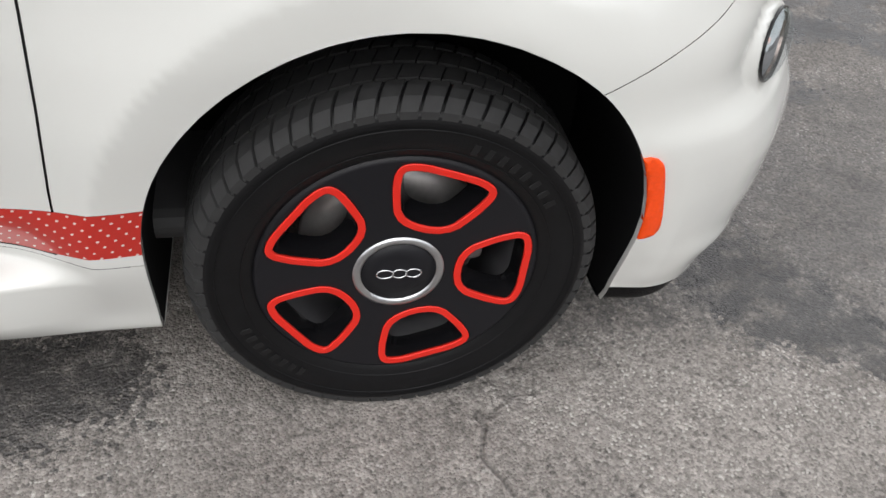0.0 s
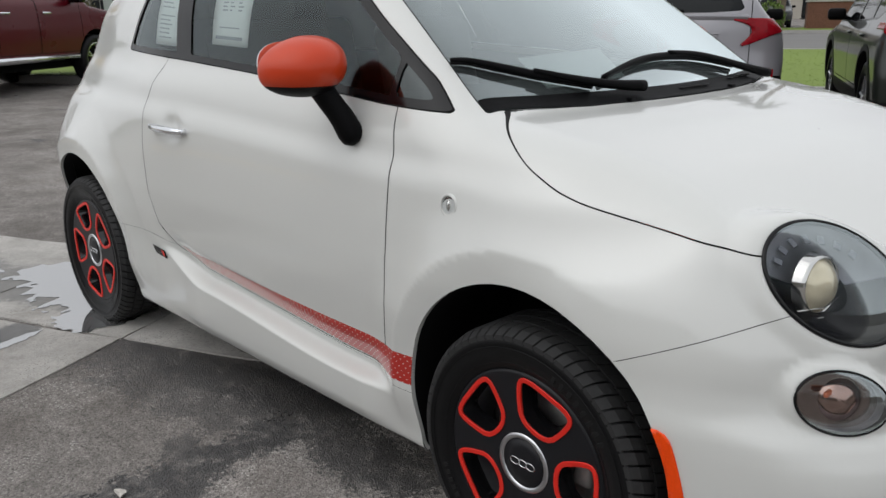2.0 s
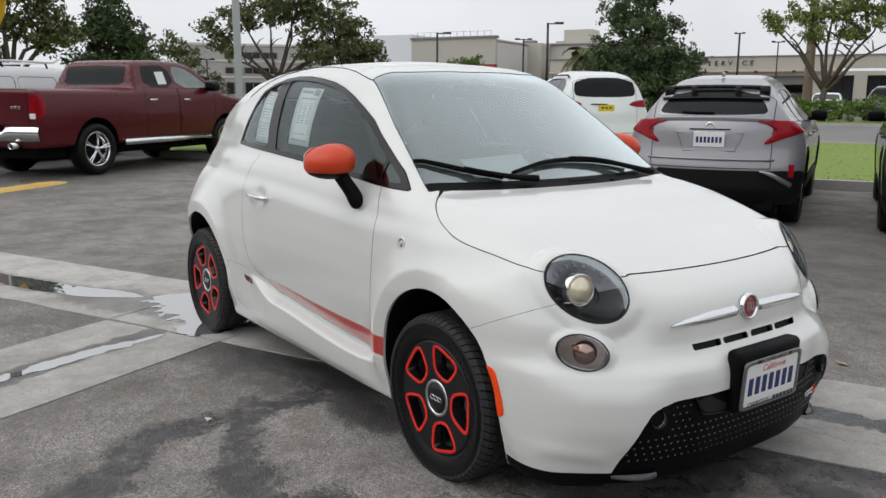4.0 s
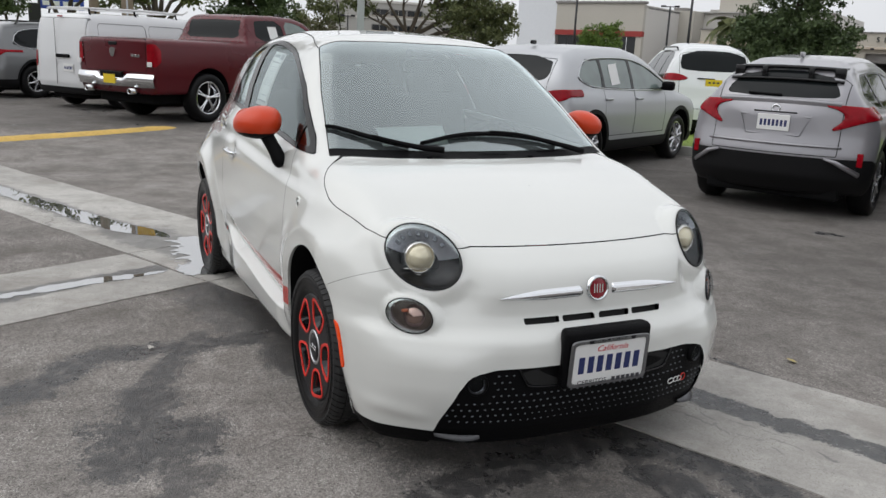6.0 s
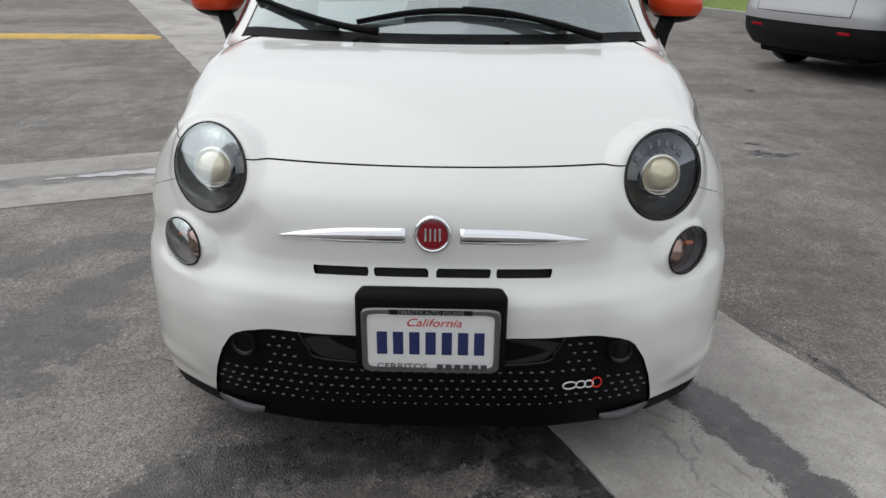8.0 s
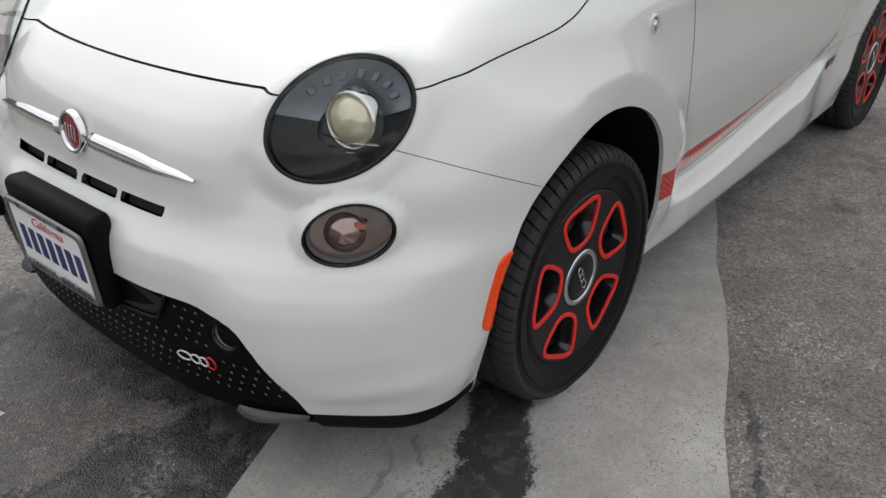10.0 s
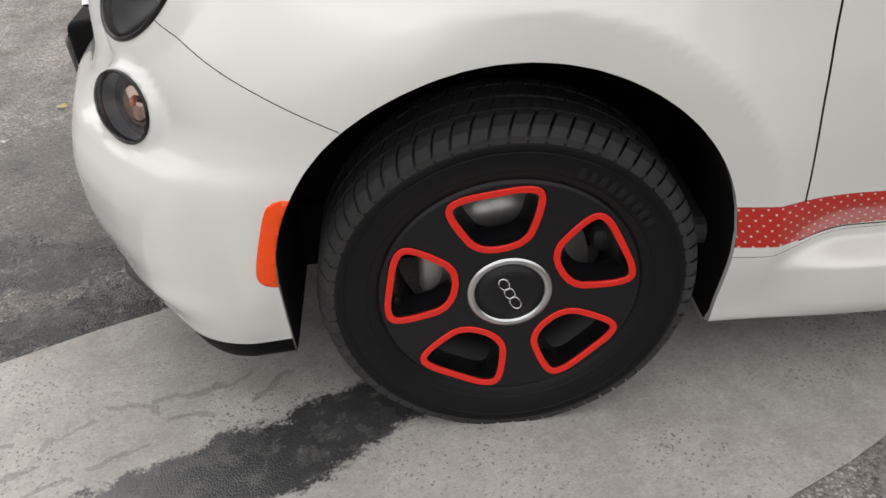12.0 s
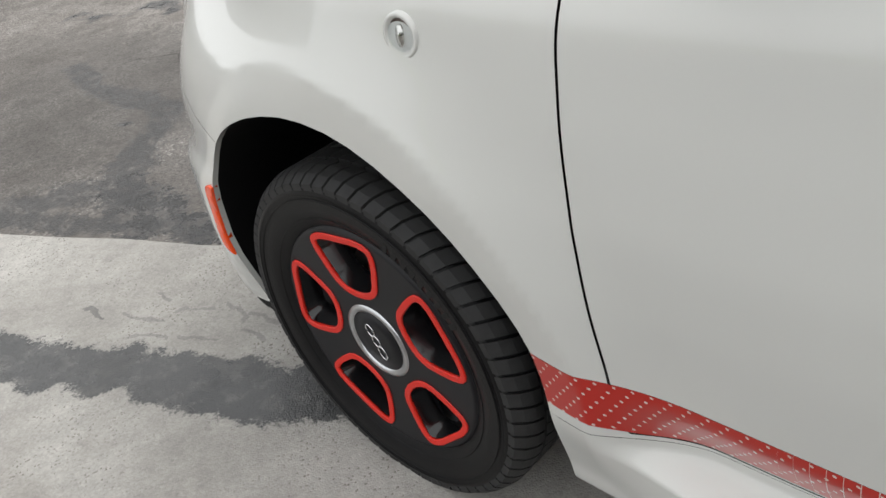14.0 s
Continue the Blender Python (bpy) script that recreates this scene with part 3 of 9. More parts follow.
class Skin:
    """The triangles of half a body shell, cut step by step into panels."""

    def __init__(self, shell, cell, turns, low=-42, fine=None):
        self.shell = shell
        self.v, self.rest = shell.half(cell, low, turns, fine)
        self.seams = []

    def split(self, tris, field):
        """Cuts the given triangles by field(x, y, z); returns the inner and the outer ones."""
        s = field(*self.v.T)
        self.v, inner, outer = cut(self.v, tris, s)
        return inner, outer

    def take(self, field, gap=0.0, tris=None):
        """Cuts a panel out of the rest (or out of tris); with a gap, the joint round it goes to the seams."""
        own = tris is None
        pool = self.rest if own else tris
        if gap:
            inner, pool = self.split(pool, lambda x, y, z: field(x, y, z) - gap)
            inner, joint = self.split(inner, lambda x, y, z: field(x, y, z) + gap)
            self.seams.append(joint)
        else:
            inner, pool = self.split(pool, field)
        if own:
            self.rest = pool
            return inner
        return inner, pool

    def emit(self, name, tris, mat, parent, side=0, out=0.0, label="", fold=False):
        """Links triangles as a part. side 1: left, -1: right, 0: both in one mesh. out: moved along the normal. fold: with a rim of some thickness."""
        if len(tris) == 0:
            return None
        ids, back = np.unique(tris, return_inverse=True)
        p = self.v[ids]
        n = self.shell.normal(p)
        p = p + out * n
        t = back.reshape(-1, 3)
        m = np.array([1.0, -1, 1])
        if side == 1:
            vs, ns, ts = p, n, t
        elif side == -1:
            vs, ns, ts = p * m, n * m, t[:, ::-1]
        else:
            vs, ns, ts = np.concatenate([p, p * m]), np.concatenate([n, n * m]), np.concatenate([t, t[:, ::-1] + len(p)])
        ob = raw(name, vs, ts, mat, parent, label, True, ns)
        if fold:
            mod = ob.modifiers.new("thickness", "SOLIDIFY")
            mod.thickness, mod.offset = fold, -1
        return ob


def pieces(tris):
    """The connected pieces of some triangles, the largest first."""
    mark = np.arange(tris.max() + 1)
    while True:
        low = mark[tris].min(1)
        fresh = mark.copy()
        for k in range(3):
            np.minimum.at(fresh, tris[:, k], low)
        fresh = fresh[fresh]
        if (fresh == mark).all():
            break
        mark = fresh
    own = mark[tris[:, 0]]
    names, count = np.unique(own, return_counts=True)
    return [tris[own == k] for k in names[np.argsort(-count)] if (own == k).sum() > 2]


def poly_xz(points, least_y=0.35):
    return lambda x, y, z: np.maximum(polygon_distance(x, z, points), least_y - y)


def poly_yz(points, least_x=0.2):
    return lambda x, y, z: np.maximum(polygon_distance(y, z, points), least_x - x)


def poly_yz_back(points, most_x):
    return lambda x, y, z: np.maximum(polygon_distance(y, z, points), x - most_x)


def poly_xy(points, least_z=0.5):
    return lambda x, y, z: np.maximum(polygon_distance(x, y, points), least_z - z)


def arch_xz(cx, cz, r, least_y=0.35):
    """A wheel arch: round above its centre, upright below."""
    return lambda x, y, z: np.maximum(np.where(z > cz, np.hypot(x - cx, z - cz), np.abs(x - cx)) - r, least_y - y)


def arch_line(cx, cz, r, foot, n=26):
    """The edge of such an arch as (x, z), from its front foot to its rear foot."""
    up = [(cx + r, foot + (cz - foot) * k / 6) for k in range(6)]
    over = [(cx + r * math.cos(a), cz + r * math.sin(a)) for a in np.linspace(0, math.pi, n)]
    return up + over + [(cx - r, cz - (cz - foot) * k / 6) for k in range(1, 7)]


def arch_lining(shell, line, depth, lip_mat, liner_mat, parent, lip=0.035, drop=0.0):
    """The folded lip of a wheel arch and the dark liner behind it, both sides."""
    xs, zs = np.array(line).T
    p = shell.on_side(xs, np.maximum(zs, 0.16))
    p[:, 2] = zs
    for side in (1, -1):
        rows = [p.copy() for _ in range(4)]
        rows[1][:, 1] -= lip * 0.3
        rows[2][:, 1] -= lip
        rows[3][:, 1] = p[:, 1].max() - depth
        for r in rows:
            r[:, 1] *= side
        n = len(p)
        faces = lambda k: [(i, i + 1, n + i + 1, n + i) for i in range(n - 1)]
        raw("arch_lip", np.concatenate(rows[0:2]), faces(0), lip_mat, parent)
        liner = raw("arch_liner", np.concatenate(rows[1:4]), faces(0) + [(n + a, n + b, n + c, n + d) for a, b, c, d in faces(0)], liner_mat, parent)
        # end wall towards the middle of the car
        wall = np.concatenate([rows[3], [[float(np.mean(xs)), side * (p[:, 1].max() - depth), 0.12]]])
        raw("arch_back", wall, [(i, i + 1, n) for i in range(n - 1)], liner_mat, parent, smooth=False)

# ---------------------------------------------------------------- wheels of the hatchback
def window_shape():
    """One of the five openings of the wheel cover: (outwards from the hub, sideways)."""
    return rounded([(0.083, -0.040), (0.083, 0.040), (0.140, 0.068), (0.178, 0.077), (0.194, 0.055), (0.195, 0.0), (0.194, -0.055), (0.178, -0.077), (0.140, -0.068)], 2)


def tread_mesh(outer, inner, half_width, count):
    """Rows of tread blocks round a tyre, the outer ones longer, with slanted grooves between them."""
    vs, fs = [], []
    rows = [(-1.05, -0.50, 0.0, 0.87), (-0.44, -0.04, 0.5, 0.955), (0.04, 0.44, 0.0, 0.955), (0.50, 1.05, 0.5, 0.87)]
    for lo, hi, shift, full in rows:
        for k in range(count):
            a0 = 2 * math.pi * (k + shift) / count
            stops = (lo, (lo + hi) / 2 - 0.08, (lo + hi) / 2 + 0.12, hi) if abs(lo + hi) > 1 else (lo, hi)
            for u0, u1 in zip(stops, stops[1:]):
                base = len(vs)
                for rad in (inner, outer):
                    for u, s in ((u0, 0.05), (u1, 0.05), (u1, full), (u0, full)):
                        a = a0 + 2 * math.pi / count * (s - 1.2 * u)
                        edge = max(0.0, abs(u) - 0.66)
                        r = rad - 0.112 * edge * edge
                        vs.append((r * math.cos(a), u * half_width, r * math.sin(a)))
                q = [base + i for i in range(8)]
                fs += [(q[4], q[5], q[6], q[7]), (q[0], q[1], q[5], q[4]), (q[1], q[2], q[6], q[5]), (q[2], q[3], q[7], q[6]), (q[3], q[0], q[4], q[7])]
    return vs, fs


def ring_bars(radius, a0, a1, count, tall, wide, y, out=0.0012):
    """Raised bars on a side wall, where moulded lettering stands."""
    bms = []
    for k in range(count):
        a = a0 + (a1 - a0) * (k + 0.5) / count
        bm = box(wide, 2 * out, tall, bevel=0.0006, segments=1)
        bmesh.ops.transform(bm, matrix=Matrix.Translation((radius * math.cos(a), y, radius * math.sin(a))) @ Matrix.Rotation(math.pi / 2 - a, 4, "Y"), verts=bm.verts)
        bms.append(bm)
    return bms


def hatch_wheel(parent, place, side, phase, marks):
    """side 1: the outer face looks to +y. phase: the angle of the first opening, in degrees."""
    hub = new("wheel")
    hub.parent, hub.matrix_basis = parent, Matrix.Translation(place)
    s = side
    R = 0.302
    wall = [(0.196, 0.060), (0.206, 0.074), (0.216, 0.080), (0.232, 0.087), (0.246, 0.0905), (0.262, 0.090), (0.267, 0.0915), (0.272, 0.0915), (0.279, 0.087), (0.288, 0.080),
            (0.2955, 0.066), (0.2965, 0.03), (0.297, 0.0), (0.2965, -0.03), (0.2955, -0.066), (0.277, -0.087), (0.246, -0.0905), (0.216, -0.080), (0.196, -0.060)]
    bm = revolve([(r, s * w) for r, w in wall], "Y", 72)
    for vert in bm.verts:
        vert.co.z = max(vert.co.z, -0.2865)
    part("tyre", bm, RUBBER, hub, "black rubber tyre", True)
    v, f = tread_mesh(R, 0.287, 0.086, 66)
    v = [(x, y, max(z, -0.2875)) for x, y, z in v]
    t = raw("tread", v, f, TREAD, hub, smooth=False)
    t["kind"] = "stuff"
    for a0, a1, n, tall in marks:
        for bar in ring_bars(0.240, radians(a0), radians(a1), n, 0.017, 0.0095, s * 0.0895):
            part("moulded_mark", bar, MARK, hub)
    for rib in (0.2580, 0.2655):
        part("moulded_rib", revolve([(rib, s * 0.0895), (rib + 0.001, s * 0.0925), (rib + 0.002, s * 0.0900)], "Y", 72), RUBBER, hub, smooth=True)
    part("shoulder_rib", revolve([(0.2765, s * 0.0880), (0.2785, s * 0.0905), (0.2815, s * 0.0880), (0.283, s * 0.083)], "Y", 72), TREAD, hub, smooth=True)
    part("moulded_rib", revolve([(0.2235, s * 0.083), (0.2245, s * 0.0855), (0.2255, s * 0.0845)], "Y", 72), RUBBER, hub, smooth=True)
    # wheel cover with five openings
    radii = np.r_[np.linspace(0.0, 0.208, 56), 0.2115, 0.2145]
    steps = 300
    ang = np.linspace(0, 2 * math.pi, steps, endpoint=False)
    dome = lambda r: 0.0795 - 0.0050 * np.cos(np.minimum(r / 0.21, 1) * math.pi / 2) - 0.012 * ramp(r, 0.203, 0.2145)
    rr, aa = np.meshgrid(radii, ang, indexing="ij")
    v = np.stack([rr * np.cos(aa), dome(rr), rr * np.sin(aa)], -1).reshape(-1, 3)
    i = np.arange(len(radii) * steps).reshape(len(radii), steps)
    j = np.roll(i, -1, 1)
    t = np.concatenate([np.stack([i[:-1].ravel(), i[1:].ravel(), j[1:].ravel()], 1), np.stack([i[:-1].ravel(), j[1:].ravel(), j[:-1].ravel()], 1)])
    shape = window_shape()
    flip = np.array([1.0, s, 1.0])
    orient = (lambda q: q) if s == -1 else (lambda q: q[:, ::-1])

    def off(p, k):
        a = radians(phase + 72 * k)
        return polygon_distance(p[:, 0] * math.cos(a) + p[:, 2] * math.sin(a), -p[:, 0] * math.sin(a) + p[:, 2] * math.cos(a), shape)

    red = []
    for k in range(5):
        d = off(v, k)
        v, inner, t = cut(v, t, d)
        d = off(v, k)
        v, hole, band = cut(v, inner, d + 0.0105)
        red.append(band)
    used, back = np.unique(t, return_inverse=True)
    cover = raw("wheel_cover", v[used] * flip, orient(back.reshape(-1, 3)), SATIN_BLACK, hub, "satin black wheel cover with five openings")
    cover.modifiers.new("edge", "SOLIDIFY").thickness = 0.004
    for k, band in enumerate(red):
        used, back = np.unique(band, return_inverse=True)
        p = v[used].copy()
        p[:, 1] += 0.0022
        ob = raw("red_surround", p * flip, orient(back.reshape(-1, 3)), RED_TRIM, hub, "glossy red surround of an opening")
        mod = ob.modifiers.new("edge", "SOLIDIFY")
        mod.thickness, mod.offset = 0.0055, -1 if s == -1 else -1
        # pocket behind the opening
        a = radians(phase + 72 * k)
        ring = window_shape()
        mid = ring.mean(0)
        rows, n = [], len(ring)
        for f, y in ((0.86, 0.0765), (0.83, 0.070), (0.77, 0.056), (0.70, 0.044), (0.69, 0.038)):
            q = mid + (ring - mid) * f
            rows.append(np.stack([q[:, 0] * math.cos(a) - q[:, 1] * math.sin(a), np.full(n, y), q[:, 0] * math.sin(a) + q[:, 1] * math.cos(a)], 1))
        faces = [(r * n + q, r * n + (q + 1) % n, (r + 1) * n + (q + 1) % n, (r + 1) * n + q) for r in range(4) for q in range(n)]
        raw("opening_pocket", np.concatenate(rows) * flip, faces, POCKET, hub, "gloss black recess")
    part("centre_ring", revolve([(0.0545, s * 0.0715), (0.056, s * 0.0768), (0.0615, s * 0.0785), (0.067, s * 0.0768), (0.0685, s * 0.0715)], "Y", 56), SILVER, hub, "silver ring", True)
    part("centre_cap", revolve([(0.0001, s * 0.0775), (0.03, s * 0.0771), (0.0545, s * 0.0753), (0.055, s * 0.070)], "Y", 40), SATIN_BLACK, hub, "black centre cap", True)
    # three linked outlines on the cap
    lean = radians(CAP_TURN[s])
    for k, (cx, w) in enumerate(((-0.0205, 0.0125), (0.001, 0.0105), (0.0215, 0.0115))):
        line = []
        for q in range(21):
            b = 2 * math.pi * q / 20
            x, z = cx + w * math.cos(b), 0.0080 * math.sin(b)
            line.append((x * math.cos(lean) - z * math.sin(lean), s * 0.0785, x * math.sin(lean) + z * math.cos(lean)))
        part("cap_emblem", tube(line, 0.0014, 6, False), CHROME, hub, "chrome outline emblem", True)
    # brake behind
    part("brake_disc", revolve([(0.055, s * 0.0), (0.140, s * 0.0), (0.140, s * -0.02), (0.055, s * -0.02)], "Y", 40, close=True), STEEL, hub, "worn steel brake disc", True)
    part("rim_barrel", revolve([(0.196, s * 0.062), (0.190, s * 0.05), (0.180, s * 0.03), (0.178, s * -0.06), (0.19, s * -0.075)], "Y", 48), RIM_GREY, hub, "dull grey rim barrel", True)
    cal = box(0.05, 0.05, 0.10, bevel=0.012)
    bmesh.ops.transform(cal, matrix=Matrix.Translation((0.115, s * 0.004, 0.02)), verts=cal.verts)
    part("brake_caliper", cal, STEEL, hub, "grey brake caliper", True)
    part("hub_back", revolve([(0.001, s * 0.02), (0.07, s * 0.02), (0.07, s * -0.04)], "Y", 28), LINER, hub, smooth=True)
    return hub


CAP_TURN = {1: 64.0, -1: 0.0}

# ---------------------------------------------------------------- the white hatchback
hatchback = thing("hatchback_car", (0, 0, 0), 0, "pearl white small hatchback with orange mirrors and red side stripe", "car")
skin = Skin(BODY, 0.0112, 104, low=-34, fine=(-22.0, 2.0, 92))
GAP = 0.0014
F_ARCH, R_ARCH = (0.004, 0.337, 0.350), (-2.285, 0.342, 0.350)
skin.take(arch_xz(*F_ARCH))
skin.take(arch_xz(*R_ARCH))

screen_line = [(-0.088, -0.02), (-0.10, 0.20), (-0.135, 0.40), (-0.222, 0.655), (-0.56, 0.588), (-0.865, 0.505), (-0.828, 0.30), (-0.81, 0.0), (-0.81, -0.02)]
screen = skin.take(poly_xy(screen_line, 0.9), 0.002)
window_line = [(-0.278, 0.993), (-0.36, 1.058), (-0.478, 1.132), (-0.555, 1.180), (-0.66, 1.247), (-0.77, 1.298), (-0.885, 1.340), (-1.02, 1.378), (-1.15, 1.403), (-1.29, 1.420), (-1.44, 1.432),
               (-1.58, 1.434), (-1.70, 1.424), (-1.82, 1.397), (-1.895, 1.358), (-1.94, 1.28), (-1.965, 1.19), (-1.990, 1.086), (-1.72, 1.076), (-1.448, 1.064), (-1.1, 1.046), (-0.75, 1.022), (-0.488, 1.002)]
glazing = skin.take(poly_xz(window_line, 0.38), 0.0015)
drip_line = [(-0.86, 1.408), (-1.02, 1.440), (-1.15, 1.459), (-1.29, 1.472), (-1.44, 1.480), (-1.58, 1.480), (-1.72, 1.468), (-1.86, 1.440), (-2.00, 1.392), (-2.12, 1.330)]
inset = lambda x, z: polygon_distance(x, z, window_line) + 0.020
pillar = lambda x, z: x + 1.503 + 0.42 * (z - 1.075)  # middle line of the B-pillar, as a distance in x
door_glass, glazing = skin.take(lambda x, y, z: np.maximum(np.maximum(inset(x, z), 0.048 - pillar(x, z)), np.maximum(x + 0.47, 0.3 - y)), 0, glazing)
vent_glass, glazing = skin.take(lambda x, y, z: np.maximum(np.maximum(inset(x, z), -0.455 - x), 0.3 - y), 0, glazing)
rear_glass, glazing = skin.take(lambda x, y, z: np.maximum(np.maximum(inset(x, z), 0.048 + pillar(x, z)), 0.3 - y), 0, glazing)
skin.take(HEAD_SEAT.field, 0.0)
signal = skin.take(SIGNAL_SEAT.field, 0.0)
bonnet_side = curve([(-0.30, 1.045), (-0.205, 0.996), (-0.15, 0.972), (-0.089, 0.940), (-0.03, 0.905), (0.04, 0.874), (0.10, 0.857), (0.161, 0.846), (0.29, 0.826), (0.403, 0.808), (0.50, 0.791), (0.56, 0.786), (0.60, 0.784), (0.80, 0.783)], 0.014)
bonnet = skin.take(lambda x, y, z: np.maximum(bonnet_side(x) - z, -0.088 - 0.31 * y * y - x), GAP)
grille_line = [(-0.02, 0.424), (0.31, 0.422), (0.40, 0.420), (0.455, 0.411), (0.490, 0.393), (0.517, 0.350), (0.540, 0.290), (0.556, 0.235), (0.566, 0.187), (0.566, 0.05), (-0.02, 0.05)]
grille = skin.take(poly_yz(grille_line, 0.5), 0.0)
lip = skin.take(lambda x, y, z: np.maximum(z - 0.190 - 0.018 * np.clip((0.52 - x) / 0.2, 0, 1), 0.20 - x), 0.0)
slots = []
for y0, y1 in ((0.009, 0.138), (0.151, 0.283)):
    slots.append(skin.take(poly_yz([(y0, 0.553), (y1, 0.553), (y1, 0.573), (y0, 0.573)], 0.5)))
marker = skin.take(poly_xz(rounded([(0.300, 0.503), (0.340, 0.499), (0.354, 0.478), (0.383, 0.372), (0.379, 0.350), (0.364, 0.341), (0.330, 0.341)], 2), 0.5))
bumper = skin.take(lambda x, y, z: np.maximum(z - (0.607 + 0.46 * (x - 0.24)) - 0.08 * (1 - ramp(y, 0.46, 0.54)), 0.12 - x), 0.0008)
stripe_line = [(-0.30, 0.430), (-0.30, 0.352), (-0.40, 0.352), (-0.47, 0.346), (-0.63, 0.355), (-0.93, 0.379), (-1.15, 0.392), (-1.39, 0.412), (-1.545, 0.458), (-1.30, 0.452), (-1.05, 0.440), (-0.72, 0.430), (-0.50, 0.428)]
stripe = skin.take(poly_xz(stripe_line, 0.5))
stripe, stripe_gap = skin.split(stripe, lambda x, y, z: 0.0018 - np.abs(x + 0.441))
skin.seams.append(stripe_gap)
door_line = [(-0.436, 1.02), (-0.428, 0.96), (-0.416, 0.905), (-0.4115, 0.82), (-0.4125, 0.76), (-0.4148, 0.70), (-0.4190, 0.64), (-0.4240, 0.58), (-0.4305, 0.52), (-0.4378, 0.46), (-0.443, 0.40), (-0.455, 0.345), (-0.63, 0.348), (-0.93, 0.371),
             (-1.15, 0.385), (-1.39, 0.404), (-1.56, 0.455), (-1.64, 0.52), (-1.675, 0.62), (-1.69, 0.78), (-1.68, 0.93), (-1.63, 1.02), (-1.58, 1.11), (-1.0, 1.15)]
door = skin.take(poly_xz(door_line, 0.45), 0.0017)
skirt_line = [(-0.30, 0.330), (-0.63, 0.340), (-0.93, 0.362), (-1.15, 0.376), (-1.39, 0.395), (-1.47, 0.412), (-1.56, 0.452), (-1.70, 0.468), (-1.97, 0.478), (-1.97, 0.05), (-0.30, 0.05)]
skirt = skin.take(poly_xz(skirt_line, 0.4), 0.0005)
tail_lamp = skin.take(poly_yz_back(rounded([(0.52, 0.62), (0.66, 0.62), (0.68, 0.86), (0.55, 0.86)], 2), -2.4))
hatch_glass = skin.take(lambda x, y, z: np.maximum(np.maximum(np.maximum(1.06 - z, z - 1.36), y - 0.52 + 0.25 * (z - 1.06)), x + 2.45), 0.002)
wing, upper = skin.split(skin.rest, lambda x, y, z: np.maximum(z - 1.01, -1.2 - x))
wing, *wing_edges = pieces(wing)
rear_quarter, roof = skin.split(upper, lambda x, y, z: z - 1.05)
rear_quarter, sill = skin.split(rear_quarter, lambda x, y, z: 0.172 - z)
rear_quarter, door_frame = skin.split(rear_quarter, lambda x, y, z: x + 1.50)
door_frame, sill_strip = skin.split(door_frame, lambda x, y, z: 0.7 - z)

skin.emit("roof", roof, PEARL, hatchback, 0)
for half in (1, -1):
    skin.emit("floor_edge", sill, BLACK, hatchback, half)
skin.emit("bonnet", bonnet, PEARL, hatchback, 0)
skin.emit("front_bumper", bumper, PEARL, hatchback, 0)
skin.emit("seam", np.concatenate(skin.seams), SEAM, hatchback, 0, -0.0035, "dark panel gaps")["kind"] = "stuff"

skin.emit("rear_window", hatch_glass, DARK_GLASS, hatchback, 0)
skin.emit("grille", grille, BLACK, hatchback, 0, -0.010, "black grained lower grille")
for half in (1, -1):
    skin.emit("chin_lip", lip, BLACK, hatchback, half, -0.004, "black plastic chin")
for half in (1, -1):
    skin.emit("wing", wing, PEARL, hatchback, half)
    for edge_bit in wing_edges:
        skin.emit("wing_edge", edge_bit, PEARL, hatchback, half)
    skin.emit("rear_quarter", rear_quarter, PEARL, hatchback, half)
    skin.emit("door_frame", door_frame, PEARL, hatchback, half)
    skin.emit("sill_strip", sill_strip, PEARL, hatchback, half)
    the_door = skin.emit("door", door, PEARL, hatchback, half)
    skin.emit("side_skirt", skirt, PEARL, hatchback, half)
    skin.emit("window_frame", glazing, GLOSS_BLACK, hatchback, half, 0.001, "black window surround")
    skin.emit("door_window", door_glass, SIDE_GLASS, hatchback, half, -0.003)
    skin.emit("quarter_light", vent_glass, DARK_GLASS, hatchback, half, -0.003)
    skin.emit("rear_side_window", rear_glass, SIDE_GLASS, hatchback, half, -0.003)
    skin.emit("tail_lamp", tail_lamp, RED_LENS, hatchback, half, 0.004)
    skin.emit("side_marker_lamp", marker, AMBER, hatchback, half, 0.004, "orange side marker lens", fold=0.012)
    skin.emit("decal_stripe", stripe, STRIPE, hatchback, half, 0.0004, "red dotted stripe fading to thin lines")
for s in slots:
    for half in (1, -1):
        skin.emit("nose_slot", s, SEAM, hatchback, half, -0.02, "black air slot")
arch_lining(BODY, arch_line(*F_ARCH, 0.16), 0.36, PEARL, LINER, hatchback)
arch_lining(BODY, arch_line(*R_ARCH, 0.17), 0.36, PEARL, LINER, hatchback)
hatch_wheel(hatchback, (0, 0.705, 0.288), 1, 10, [(112, 150, 9, 0)])
hatch_wheel(hatchback, (0, -0.705, 0.287), -1, -1, [(30, 72, 8, 0), (200, 235, 8, 0)])
hatch_wheel(hatchback, (-2.30, 0.70, 0.288), 1, 30, [(112, 150, 9, 0)])
hatch_wheel(hatchback, (-2.30, -0.70, 0.288), -1, 40, [(30, 72, 8, 0), (200, 235, 8, 0)])
part("underbody", box(1.5, 1.42, 0.20, (-1.15, 0, 0.245), 0.04), LINER, hatchback)
part("front_undertray", box(1.05, 0.98, 0.16, (0.06, 0, 0.215), 0.04), LINER, hatchback)
part("rear_undertray", box(0.85, 0.98, 0.20, (-2.33, 0, 0.26), 0.04), LINER, hatchback)

# ---------------------------------------------------------------- lamps, badges, plate and trim of the hatchback
def loop_tube(points, radius, sides=6):
    return tube([*points, points[0], points[1]], radius, sides, False)


